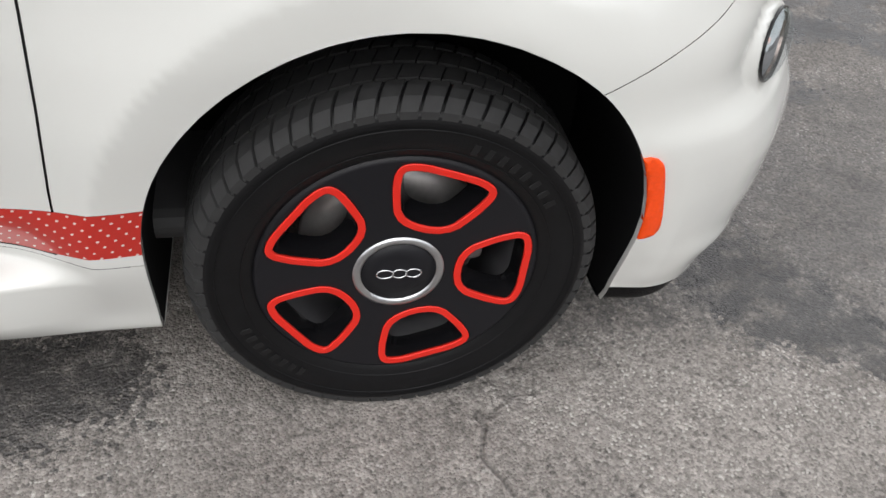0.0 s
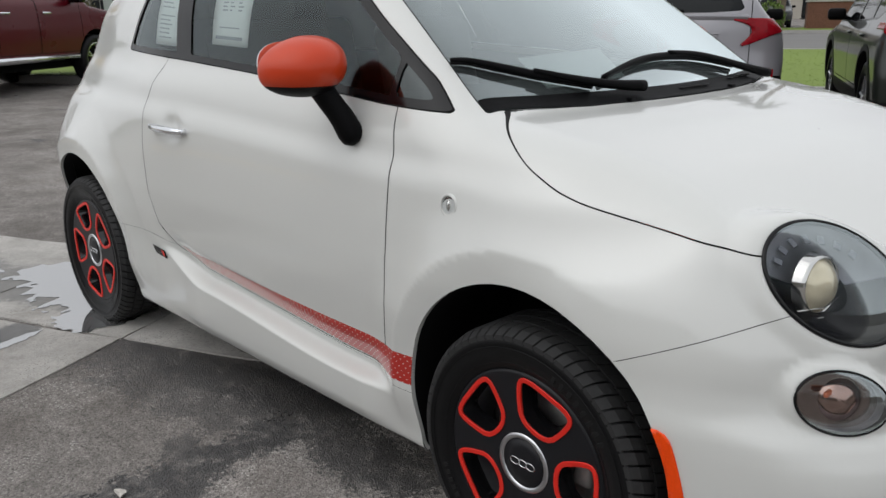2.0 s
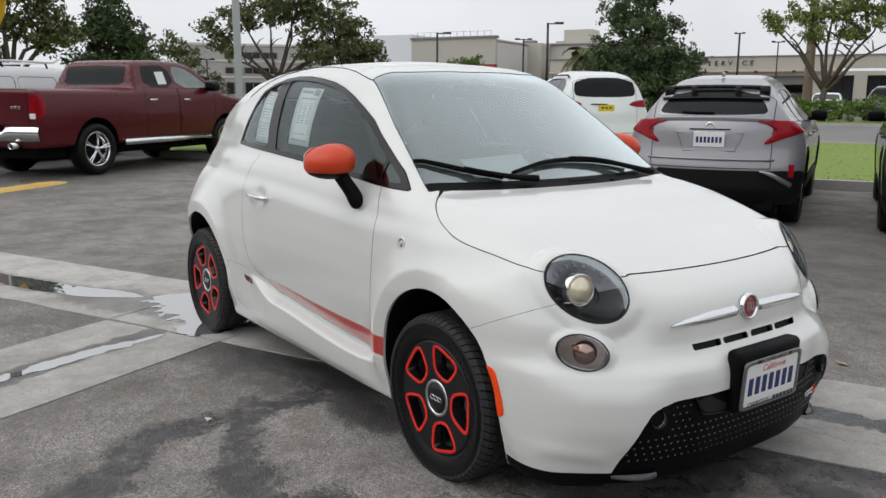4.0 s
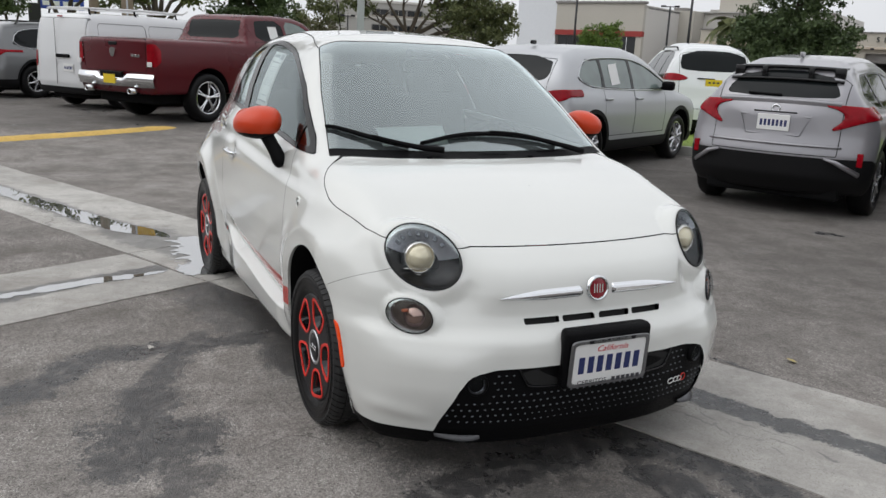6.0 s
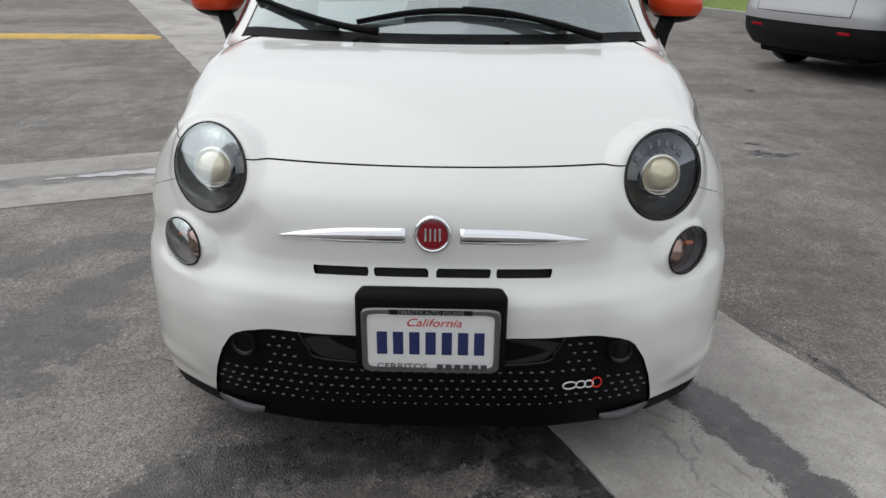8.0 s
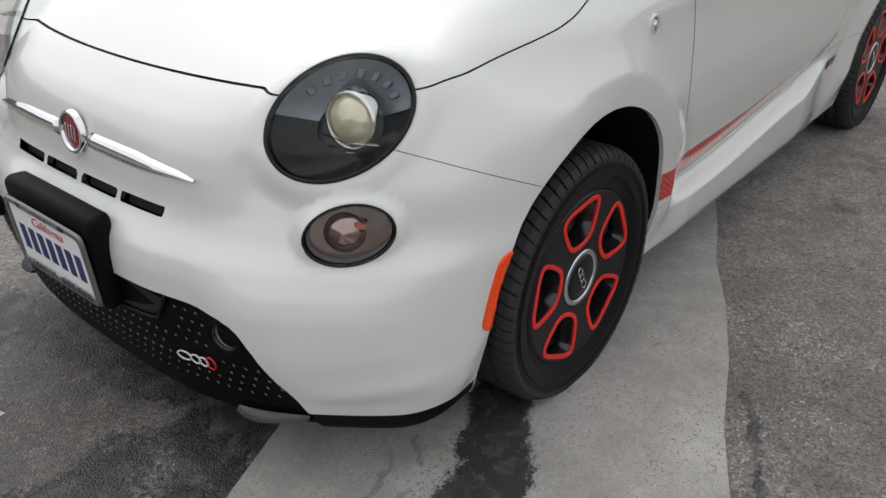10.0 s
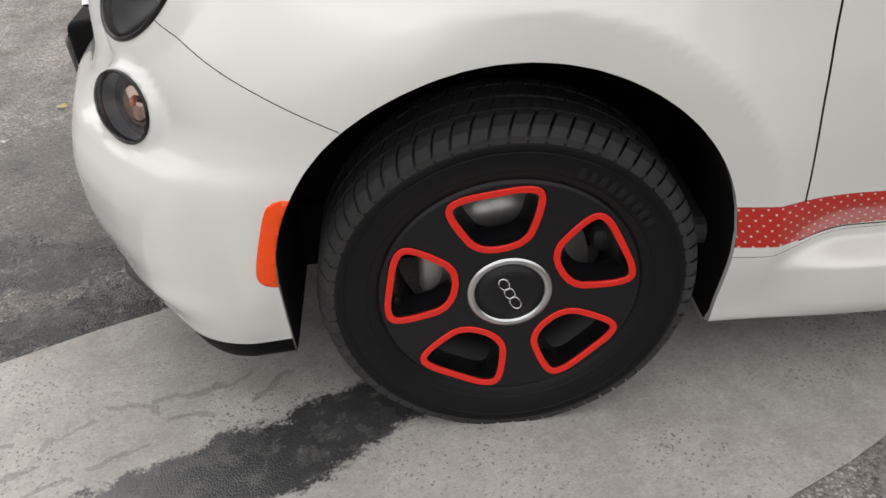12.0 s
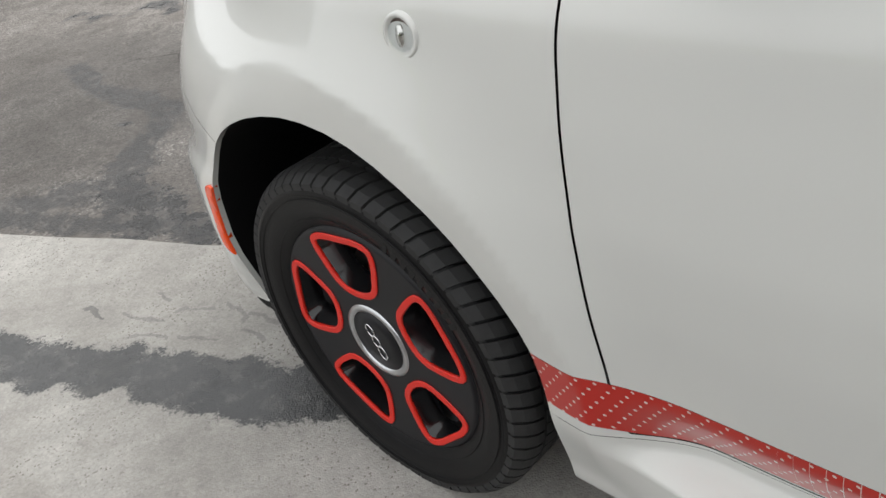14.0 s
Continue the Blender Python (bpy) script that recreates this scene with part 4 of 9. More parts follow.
def dome(edge, inset, heights, way):
    """A bowed sheet inside a closed line: rings drawn in towards its middle, each raised by its height along way."""
    c = edge.mean(0)
    rings = [c + (edge - c) * inset * f + np.asarray(way) * h for f, h in heights[:-1]]
    n = len(edge)
    v = np.concatenate(rings + [[c + np.asarray(way) * heights[-1][1]]])
    f = [(r * n + i, r * n + (i + 1) % n, (r + 1) * n + (i + 1) % n, (r + 1) * n + i) for r in range(len(rings) - 1) for i in range(n)]
    return v, f + [((len(rings) - 1) * n + i, (len(rings) - 1) * n + (i + 1) % n, len(v) - 1) for i in range(n)]


def loop_wall(a, b):
    n = len(a)
    return np.concatenate([a, b]), [(i, (i + 1) % n, n + (i + 1) % n, n + i) for i in range(n)]


for half in (1, -1):
    # headlamp
    lamp = new("headlamp")
    lamp.parent = hatchback
    lamp["label"] = "round headlamp with a dark housing and a projector lens"
    edge = HEAD_SEAT.loop(1.0, 0.001, side=half)
    deep = HEAD_SEAT.loop(0.93, -0.050, side=half)
    part("bezel", loop_tube(edge, 0.0042), GLOSS_BLACK, lamp, smooth=True)
    v, f = loop_wall(edge, deep)
    raw("housing_wall", v, f, LAMP_DARK, lamp)
    gaze = HEAD_SEAT.n * [1, half, 1]
    v, f = dome(deep, 1.0, [(1.0, 0.0), (0.8, -0.006), (0.5, -0.012), (0.0, -0.014)], gaze)
    raw("housing", v, f, LAMP_DARK, lamp)
    v, f = dome(edge, 1.0, [(1.0, 0.002), (0.93, 0.008), (0.82, 0.014), (0.66, 0.020), (0.45, 0.025), (0.22, 0.028), (0.0, 0.029)], gaze)
    raw("lens_cover", v, f, CLEAR_LENS, lamp)
    mid = HEAD_SEAT.at(-0.02, -0.12)
    nrm = Vector((0.96, 0.16 * half, 0.08)).normalized()
    aim = nrm.to_track_quat("Z", "Y").to_matrix().to_4x4()
    seat = Matrix.Translation((mid[0] - 0.040, mid[1] * half, mid[2])) @ aim
    bm = revolve([(0.0001, 0.030), (0.019, 0.027), (0.034, 0.019), (0.044, 0.007), (0.046, 0.0)], "Z", 36)
    bmesh.ops.transform(bm, matrix=seat, verts=bm.verts)
    part("projector_lens", bm, PROJECTOR, lamp, "round yellowish projector lens", True)
    bm = revolve([(0.045, -0.004), (0.047, 0.009), (0.051, 0.010), (0.054, 0.002), (0.058, -0.012)], "Z", 36)
    bmesh.ops.transform(bm, matrix=seat, verts=bm.verts)
    part("projector_ring", bm, REFLECTOR, lamp, "bright metal ring", True)
    for nm, a0, a1, outs, mt, lb in (("upper_bowl", 8, 172, (-0.004, -0.013, -0.022, -0.034, -0.044), LAMP_BOWL, "blue-grey upper bowl"),
                                     ("lower_bowl", 172, 368, (-0.010, -0.020, -0.030, -0.038, -0.046), GLOSS_BLACK, "gloss black lower bowl")):
        t = np.radians(np.linspace(a0, a1, 40))
        rows = [HEAD_SEAT.middle + k * (np.outer(np.cos(t), HEAD_SEAT.a) + np.outer(np.sin(t), HEAD_SEAT.b)) + out * HEAD_SEAT.n for k, out in zip((0.95, 0.86, 0.72, 0.58, 0.40), outs)]
        faces = [(r * 40 + i, r * 40 + i + 1, r * 40 + i + 41, r * 40 + i + 40) for r in range(4) for i in range(39)]
        raw(nm, np.concatenate(rows) * [1, half, 1], faces if half == 1 else [f[::-1] for f in faces], mt, lamp, lb)
    for drop in (0.034, 0.052):
        bm = tube([(-0.075 + drop * 0.4, -drop, 0.004), (0, -drop - 0.004, 0.014), (0.075 - drop * 0.4, -drop, 0.004)], 0.0016, 6)
        bmesh.ops.transform(bm, matrix=seat, verts=bm.verts)
        part("bright_line", bm, REFLECTOR, lamp, "thin bright trim line", True)
    for k in range(7):
        a = radians(30 + 18 * k)
        led = box(0.013, 0.017, 0.004, bevel=0.0015, segments=1)
        up = Matrix((HEAD_SEAT.a / np.linalg.norm(HEAD_SEAT.a) * [1, half, 1], HEAD_SEAT.b / np.linalg.norm(HEAD_SEAT.b) * [1, half, 1], gaze)).transposed().to_4x4()
        bmesh.ops.transform(led, matrix=Matrix.Translation(HEAD_SEAT.at(0.74 * math.cos(a), 0.74 * math.sin(a), -0.016, half)) @ up @ Matrix.Rotation(a - math.pi / 2, 4, "Z"), verts=led.verts)
        bmesh.ops.recalc_face_normals(led, faces=led.faces)
        part("light_cell", led, LIGHT_CELL, lamp)
    # signal lamp
    blink = new("signal_lamp")
    blink.parent = hatchback
    blink["label"] = "oval smoked signal lamp under the headlamp"
    edge = SIGNAL_SEAT.loop(1.0, 0.001, 48, half)
    deep = SIGNAL_SEAT.loop(0.92, -0.030, 48, half)
    part("bezel", loop_tube(edge, 0.0028), GLOSS_BLACK, blink, smooth=True)
    v, f = loop_wall(edge, deep)
    raw("housing_wall", v, f, SMOKED, blink)
    skin.emit("housing", signal, SMOKED, blink, half, -0.026)
    rim = SIGNAL_SEAT.loop(0.93, -0.006, 48, half)
    v, f = loop_wall(rim, deep)
    raw("inner_rim", v, f, LAMP_BOWL, blink)
    v, f = dome(edge, 1.0, [(1.0, 0.001), (0.9, 0.008), (0.7, 0.014), (0.4, 0.019), (0.0, 0.021)], SIGNAL_SEAT.n * [1, half, 1])
    raw("lens_cover", v, f, CLEAR_LENS, blink)
    q = SIGNAL_SEAT.at(-0.12, -0.10, -0.026)
    bm = revolve([(0.0001, 0.016), (0.018, 0.013), (0.033, 0.005), (0.042, -0.006)], "Z", 28)
    bmesh.ops.transform(bm, matrix=Matrix.Translation((q[0], q[1] * half, q[2])) @ Vector((0.8, 0.6 * half, 0.1)).to_track_quat("Z", "Y").to_matrix().to_4x4(), verts=bm.verts)
    part("bulb_chamber", bm, ROSE_BOWL, blink, "rosy bulb chamber", True)
    q = SIGNAL_SEAT.at(0.15, 0.30, -0.010)
    part("bulb", box(0.008, 0.022, 0.010, (q[0], q[1] * half, q[2]), 0.003), BULB, blink, "amber bulb")
    # fog lamp in the lower grille
    fog = new("fog_lamp")
    fog.parent = hatchback
    q = BODY.on_front([0.457], [0.373])[0]
    m = Matrix.Translation((q[0] - 0.012, 0.457 * half, 0.373)) @ Vector((0.95, 0.25 * half, 0.0)).to_track_quat("Z", "Y").to_matrix().to_4x4()
    for nm, prof, mt in (("bezel", [(0.027, 0.0), (0.029, 0.012), (0.033, 0.014), (0.038, 0.006), (0.040, -0.012)], BLACK),
                         ("reflector", [(0.0001, -0.018), (0.014, -0.012), (0.027, 0.002)], LAMP_BOWL),
                         ("inner_rim", [(0.0255, 0.004), (0.0265, 0.009), (0.0285, 0.0095)], LAMP_DARK)):
        bm = revolve(prof, "Z", 30)
        bmesh.ops.transform(bm, matrix=m, verts=bm.verts)
        part(nm, bm, mt, fog, smooth=True)
    bm = revolve([(0.0001, 0.010), (0.015, 0.009), (0.027, 0.004)], "Z", 30)
    bmesh.ops.transform(bm, matrix=m, verts=bm.verts)
    part("lens", bm, CLEAR_LENS, fog, smooth=True)
    # chrome whisker
    ys = np.linspace(0.064, 0.362, 30)
    rows = []
    for up, outw in ((1, 0.001), (0.55, 0.009), (0.0, 0.0125), (-0.5, 0.009), (-1, 0.001)):
        tall = 0.0175 * np.clip((0.366 - ys) / 0.16, 0, 1) ** 0.55
        rows.append(BODY.on_front(ys, 0.650 - 0.010 * ((ys - 0.064) / 0.3) ** 2 + up * tall, outw))
    pts = np.concatenate(rows)
    pts[:, 1] *= half
    n = len(ys)
    faces = [(r * n + i, r * n + i + 1, (r + 1) * n + i + 1, (r + 1) * n + i) for r in range(4) for i in range(n - 1)]
    faces += [tuple(r * n for r in range(5))]
    raw("chrome_whisker", pts, faces if half == -1 else [f[::-1] for f in faces], CHROME, hatchback, "chrome moustache bar")
    # small blade under the chin
    ys = np.linspace(0.425, 0.560, 16)
    base = BODY.on_front(ys, 0 * ys + 0.170)
    arc = np.sin(np.linspace(0.25, math.pi - 0.1, 16))
    top, fore = base.copy(), base.copy()
    top[:, 2] = 0.179
    fore[:, 0] += 0.028 * arc
    fore[:, 2] = 0.169
    back_row = base.copy()
    back_row[:, 0] -= 0.02
    back_row[:, 2] = 0.161
    pts = np.concatenate([top, fore, back_row])
    pts[:, 1] *= half
    raw("chin_blade", pts, [(r * 16 + i, r * 16 + i + 1, (r + 1) * 16 + i + 1, (r + 1) * 16 + i) for r in range(2) for i in range(15)], BLADE_GREY, hatchback, "scuffed grey chin blade")
    # mirror
    mirror = new("door_mirror")
    mirror.parent = hatchback
    bm = bmesh.new()
    bmesh.ops.create_uvsphere(bm, u_segments=40, v_segments=24, radius=1.0)
    for vert in bm.verts:
        x, y, z = vert.co
        fat = 1 + 0.12 * (1 - abs(z))
        y2 = 0.100 * math.copysign(abs(y) ** 0.86, y)
        z2 = 0.070 * math.copysign(abs(z) ** 0.80, z) * (1.0 - 0.20 * max(0.0, y))
        x2 = (0.100 if x > 0 else 0.050) * x * fat
        vert.co = (-0.645 + x2 - 0.02 * max(y, 0), half * (0.842 + y2), 1.086 + z2 - 0.010 * y)
    upper_cap = bm.copy()
    bmesh.ops.bisect_plane(upper_cap, geom=upper_cap.verts[:] + upper_cap.edges[:] + upper_cap.faces[:], plane_co=(0, 0, 1.046), plane_no=(0, 0, 1), clear_inner=True)
    bmesh.ops.bisect_plane(bm, geom=bm.verts[:] + bm.edges[:] + bm.faces[:], plane_co=(0, 0, 1.045), plane_no=(0, 0, 1), clear_outer=True)
    if half == -1:
        bmesh.ops.reverse_faces(bm, faces=bm.faces)
        bmesh.ops.reverse_faces(upper_cap, faces=upper_cap.faces)
    part("mirror_cap", upper_cap, ORANGE, mirror, "glossy orange mirror cap", True)
    part("mirror_underside", bm, BLACK, mirror, smooth=True)
    face = prism(ellipse(0.086, 0.056, 32, 2.6), 0.004, "X", (-0.699, half * 0.842, 1.088))
    part("mirror_glass", face, CHROME, mirror)
    stalk = tube(spline([(-0.620, half * 0.820, 1.050), (-0.602, half * 0.800, 1.010), (-0.580, half * 0.780, 0.968), (-0.567, half * 0.768, 0.935), (-0.560, half * 0.752, 0.912)], 16), 0.03, 16,
                 True, [0.030, 0.030, 0.029, 0.029, 0.029, 0.029, 0.029, 0.030, 0.030, 0.031, 0.031, 0.032, 0.032, 0.031, 0.027, 0.020])
    part("mirror_stalk", stalk, BLACK, mirror, "black plastic stalk", True)
    # door handle
    handle = new("door_handle")
    handle.parent = hatchback
    handle["label"] = "chrome pull handle"
    hx = np.linspace(-1.372, -1.600, 9)
    hp = BODY.on_side(hx, 0.857 + 0 * hx)
    ypull = hp[:, 1].max() + 0.020
    grip = tube([(x, half * (ypull - 0.012 * (abs(k - 4) / 4) ** 4), 0.857) for k, x in enumerate(hx)], 0.011, 12, True, [0.008, 0.011, 0.0125, 0.013, 0.013, 0.013, 0.0125, 0.011, 0.008])
    part("grip", grip, CHROME, handle, smooth=True)
    for k in (0, 8):
        part("handle_post", box(0.022, 0.040, 0.018, (hx[k] + (-0.012 if k == 0 else 0.012), half * (ypull - 0.020), 0.857), 0.005), CHROME, handle, smooth=True)
    # round repeater lamp on the wing
    q = BODY.on_side([-0.211], [0.813])[0]
    rep = new("repeater_lamp")
    rep.parent = hatchback
    m = Matrix.Translation((q[0], q[1] * half, q[2])) @ Matrix.Rotation(-half * math.pi / 2, 4, "X") @ Matrix.Rotation(half * 0.06, 4, "X")
    for nm, prof, mt in (("rim", [(0.019, -0.002), (0.021, 0.003), (0.025, 0.0025), (0.0265, -0.004)], PEARL), ("reflector", [(0.0001, -0.004), (0.019, -0.001)], SMOKED),
                         ("lens", [(0.0001, 0.007), (0.010, 0.006), (0.0175, 0.002), (0.0195, -0.002)], CLEAR_LENS)):
        bm = revolve(prof, "Z", 28)
        bmesh.ops.transform(bm, matrix=m, verts=bm.verts)
        part(nm, bm, mt, rep, smooth=True)
    bm = revolve([(0.0001, 0.004), (0.0075, 0.003), (0.0078, -0.003)], "Z", 16)
    bmesh.ops.transform(bm, matrix=m @ Matrix.Diagonal((0.7, 1.6, 1, 1)), verts=bm.verts)
    part("bulb", bm, REFLECTOR, rep, smooth=True)
    # small two-tone emblem on the skirt
    corners = BODY.on_side(np.array([-1.735, -1.640, -1.625, -1.715]), np.array([0.425, 0.420, 0.395, 0.398]), 0.002)
    corners[:, 1] *= half
    raw("skirt_emblem", np.concatenate([corners, corners + [0, half * 0.002, 0]]), [(4, 5, 6, 7), (0, 1, 5, 4), (1, 2, 6, 5), (2, 3, 7, 6), (3, 0, 4, 7)], GLOSS_BLACK, hatchback, "small dark emblem", False)
    red_bit = BODY.on_side(np.array([-1.665, -1.644, -1.631, -1.652]), np.array([0.418, 0.417, 0.399, 0.400]), 0.0055)
    red_bit[:, 1] *= half
    raw("emblem_accent", red_bit, [(0, 1, 2, 3)], RED_TRIM, hatchback, "red accent", False)

# round badge on the nose
badge = new("nose_badge")
badge.parent = hatchback
bx = BODY.on_front([0.0], [0.656])[0]
m = Matrix.Translation((bx[0] + 0.001, 0, 0.656)) @ pose(0, 0, 0, 0, 84, 0)
for nm, prof, mt, lb in (("ring", [(0.0345, 0.004), (0.036, 0.011), (0.040, 0.013), (0.0435, 0.010), (0.0455, 0.0)], CHROME, "chrome ring"),
                         ("enamel", [(0.0001, 0.009), (0.020, 0.0085), (0.0345, 0.006)], CRIMSON, "dark red enamel field")):
    bm = revolve(prof, "Z", 48)
    bmesh.ops.transform(bm, matrix=m, verts=bm.verts)
    part(nm, bm, mt, badge, lb, True)
for k in range(4):
    bm = box(0.030, 0.0042, 0.002, (0.0, -0.0165 + 0.011 * k, 0.0098), 0.0006, segments=1)
    bmesh.ops.transform(bm, matrix=m, verts=bm.verts)
    part("upright_bar", bm, CHROME, badge)

# plate carrier and plate
carrier = new("plate_carrier")
carrier.parent = hatchback
carrier["label"] = "black plastic plate carrier"
tilt = Matrix.Translation((0.770, 0, 0.444)) @ pose(0, 0, 0, 0, 3.5, 0)
bm = box(0.062, 0.352, 0.205, bevel=0.016, segments=3)
for vert in bm.verts:
    if vert.co.x < 0:
        vert.co.y *= 0.97
    if vert.co.z > 0.05 and vert.co.x > 0:
        vert.co.x -= 0.010 * (vert.co.z - 0.05) / 0.05
bmesh.ops.transform(bm, matrix=tilt, verts=bm.verts)
part("carrier_body", bm, BLACK, carrier, smooth=True)
plate_frame = Matrix.Translation((0.8015, 0, 0.4305)) @ pose(0, 0, 0, 0, 3.5, 0)
outer, inner = ellipse(0.1605, 0.0845, 48, 14), ellipse(0.1475, 0.0725, 48, 14)
bm = bmesh.new()
a = [bm.verts.new((0.0, y, z)) for y, z in outer]
b = [bm.verts.new((0.006, y * 0.985, z * 0.97)) for y, z in outer]
c = [bm.verts.new((0.0062, y, z)) for y, z in inner]
d = [bm.verts.new((0.001, y * 0.99, z * 0.99)) for y, z in inner]
for p, q in ((a, b), (b, c), (c, d)):
    for k in range(48):
        bm.faces.new((p[k], p[(k + 1) % 48], q[(k + 1) % 48], q[k]))
bmesh.ops.recalc_face_normals(bm, faces=bm.faces)
bmesh.ops.transform(bm, matrix=plate_frame, verts=bm.verts)
part("frame", bm, FRAME_GREY, carrier, "dull grey plate frame")
bm = box(0.002, 0.304, 0.152, (0.001, 0, 0), 0.0008, segments=1)
bmesh.ops.transform(bm, matrix=plate_frame, verts=bm.verts)
plate = part("number_plate", bm, PAPER, carrier, "white number plate with dark bars")
for k in range(7):
    bm = box(0.001, 0.024, 0.060, (0.0026, -0.1125 + 0.0375 * k, -0.006), 0.0004, segments=1)
    bmesh.ops.transform(bm, matrix=plate_frame, verts=bm.verts)
    part("plate_bar", bm, NAVY, plate)
faceon = plate_frame @ Matrix(((0, 0, 1, 0.0026), (1, 0, 0, 0), (0, 1, 0, 0), (0, 0, 0, 1)))
writing("state_name", "California", 0.030, SCRIPT_RED, plate, faceon @ Matrix.Translation((0.006, 0.048, 0.0)), 0.0003, 1.1, 0.35)
bm = box(0.0012, 0.19, 0.0125, (0.0068, 0, 0.0775), 0.0004, segments=1)
bmesh.ops.transform(bm, matrix=plate_frame, verts=bm.verts)
part("frame_band", bm, SATIN_BLACK, carrier)
writing("frame_words", "CERRITOS AUTO SQUARE", 0.0125, SILVER, carrier, faceon @ Matrix.Translation((0.0, 0.0775, 0.0052)), 0.0003, 1.05)
writing("frame_words", "CERRITOS", 0.0215, INK, carrier, faceon @ Matrix.Translation((-0.066, -0.0665, 0.0045)), 0.0004, 1.22)
for k in range(6):
    bm = box(0.001, 0.0145, 0.0150, (0.0072, 0.022 + 0.0205 * k, -0.0665), 0.0004, segments=1)
    bmesh.ops.transform(bm, matrix=plate_frame, verts=bm.verts)
    part("frame_bar", bm, INK, carrier)

# lower grille: recessed mouth, rim, dots
mouth = rounded([(-0.318, 0.4215), (-0.292, 0.374), (-0.25, 0.350), (0.25, 0.350), (0.292, 0.374), (0.318, 0.4215)], 2)
pts = BODY.on_front(mouth[:, 0], mouth[:, 1], -0.007)
raw("grille_mouth", pts, [tuple(range(len(pts)))], SEAM, hatchback, "dark mouth behind the plate", False)
rim = spline([(y, z) for y, z in ((-0.318, 0.419), (-0.296, 0.379), (-0.255, 0.353), (0.0, 0.347), (0.255, 0.353), (0.296, 0.379), (0.318, 0.419))], 50)
part("mouth_rim", tube(BODY.on_front(rim[:, 0], rim[:, 1], -0.004), 0.0045, 6), GLOSS_BLACK, hatchback, smooth=True)
DOT = material("grille_dots", (0.13, 0.14, 0.155), 0.35, 0.4)
vs, fs = [], []
for r in range(8):
    z = 0.396 - 0.0235 * r
    for k in range(-22, 23):
        y = (k + (0.5 if r % 2 else 0.0)) * 0.0255
        if abs(y) > 0.545 - 0.10 * max(0, (z - 0.2) / 0.2) ** 2 or (z > 0.334 and abs(y) < 0.325) or (abs(abs(y) - 0.457) < 0.05 and abs(z - 0.373) < 0.05):
            continue
        if 0.30 < y < 0.43 and 0.255 < z < 0.315:
            continue
        p = BODY.on_front([y], [z], -0.0082)[0]
        big = 0.0036 if 2 < r < 6 or abs(y) > 0.33 else 0.0026
        base = len(vs)
        vs.append((p[0] + 0.0015, y, z))
        vs += [(p[0], y + 1.45 * big * math.cos(q * math.pi / 3), z + 0.85 * big * math.sin(q * math.pi / 3)) for q in range(6)]
        fs += [(base, base + 1 + q, base + 1 + (q + 1) % 6) for q in range(6)]
dots = raw("grille_dot", vs, fs, DOT, hatchback, "rows of small grey dimples", False)
dots["kind"] = "stuff"
emblem = new("grille_emblem")
emblem.parent = hatchback
for k, (cy, w, mt) in enumerate(((0.338, 0.017, WHITE_PLASTIC), (0.366, 0.012, WHITE_PLASTIC), (0.386, 0.011, WHITE_PLASTIC), (0.405, 0.012, RED_TRIM))):
    q = [2 * math.pi * i / 16 for i in range(17)]
    line = BODY.on_front([cy + w * math.cos(a) for a in q], [0.286 + (0.010 + (0.004 if k == 3 else 0)) * math.sin(a) + (0.003 if k == 3 else 0) for a in q], -0.002)
    part("emblem_loop", tube(line, 0.0019, 6, False), mt, emblem, smooth=True)

# bonnet-foot strip and wipers
cowl, glass_only = skin.split(screen, lambda x, y, z: (-0.150 - 0.27 * y * y) - x)
skin.emit("windscreen", glass_only, SCREEN_GLASS, hatchback, 0, -0.002, "tinted windscreen mirroring the grey sky")
skin.emit("scuttle", cowl, BLACK, hatchback, 0, 0.0015, "black plastic scuttle below the windscreen")
for k, (ya, yb, xa, xb) in enumerate(((-0.03, 0.10, -0.128, -0.128), (0.27, 0.44, -0.155, -0.185))):
    for i in range(12):
        y = ya + (yb - ya) * i / 11
        q = BODY.on_top([xa + (xb - xa) * i / 11], [y], 0.003)[0]
        part("vent_slat", box(0.018, 0.004, 0.004, tuple(q), 0.001, segments=1), GLOSS_BLACK, hatchback)


def wiper(name, blade, arm, lift=0.014):
    w = new(name)
    w.parent = hatchback
    b = spline(blade, 24)
    p = BODY.on_top(b[:, 0], b[:, 1], lift)
    part("blade_rubber", tube(BODY.on_top(b[:, 0], b[:, 1], 0.005), 0.005, 6), RUBBER, w, smooth=True)
    part("blade_frame", tube(p, 0.008, 8, True, [0.004 + 0.006 * math.sin(math.pi * (i + 2) / 27) for i in range(24)]), BLACK, w, smooth=True)
    a = spline(arm, 16)
    part("wiper_arm", tube(BODY.on_top(a[:, 0], a[:, 1], lift + 0.010), 0.009, 8, True, [0.014 - 0.008 * i / 15 for i in range(16)]), BLACK, w, smooth=True)


wiper("wiper", [(-0.366, -0.628), (-0.262, -0.470), (-0.190, -0.330)], [(-0.135, -0.20), (-0.165, -0.29), (-0.215, -0.39), (-0.262, -0.470)])
wiper("wiper", [(-0.203, -0.275), (-0.232, -0.05), (-0.232, 0.20), (-0.215, 0.40)], [(-0.150, 0.50), (-0.185, 0.42), (-0.225, 0.22), (-0.236, 0.06)])
for y in (-0.27, 0.20):
    q = BODY.on_top([-0.095 - 0.3 * y * y], [y], 0.004)[0]
    part("washer_jet", box(0.016, 0.020, 0.010, tuple(q), 0.003), BLACK, hatchback)

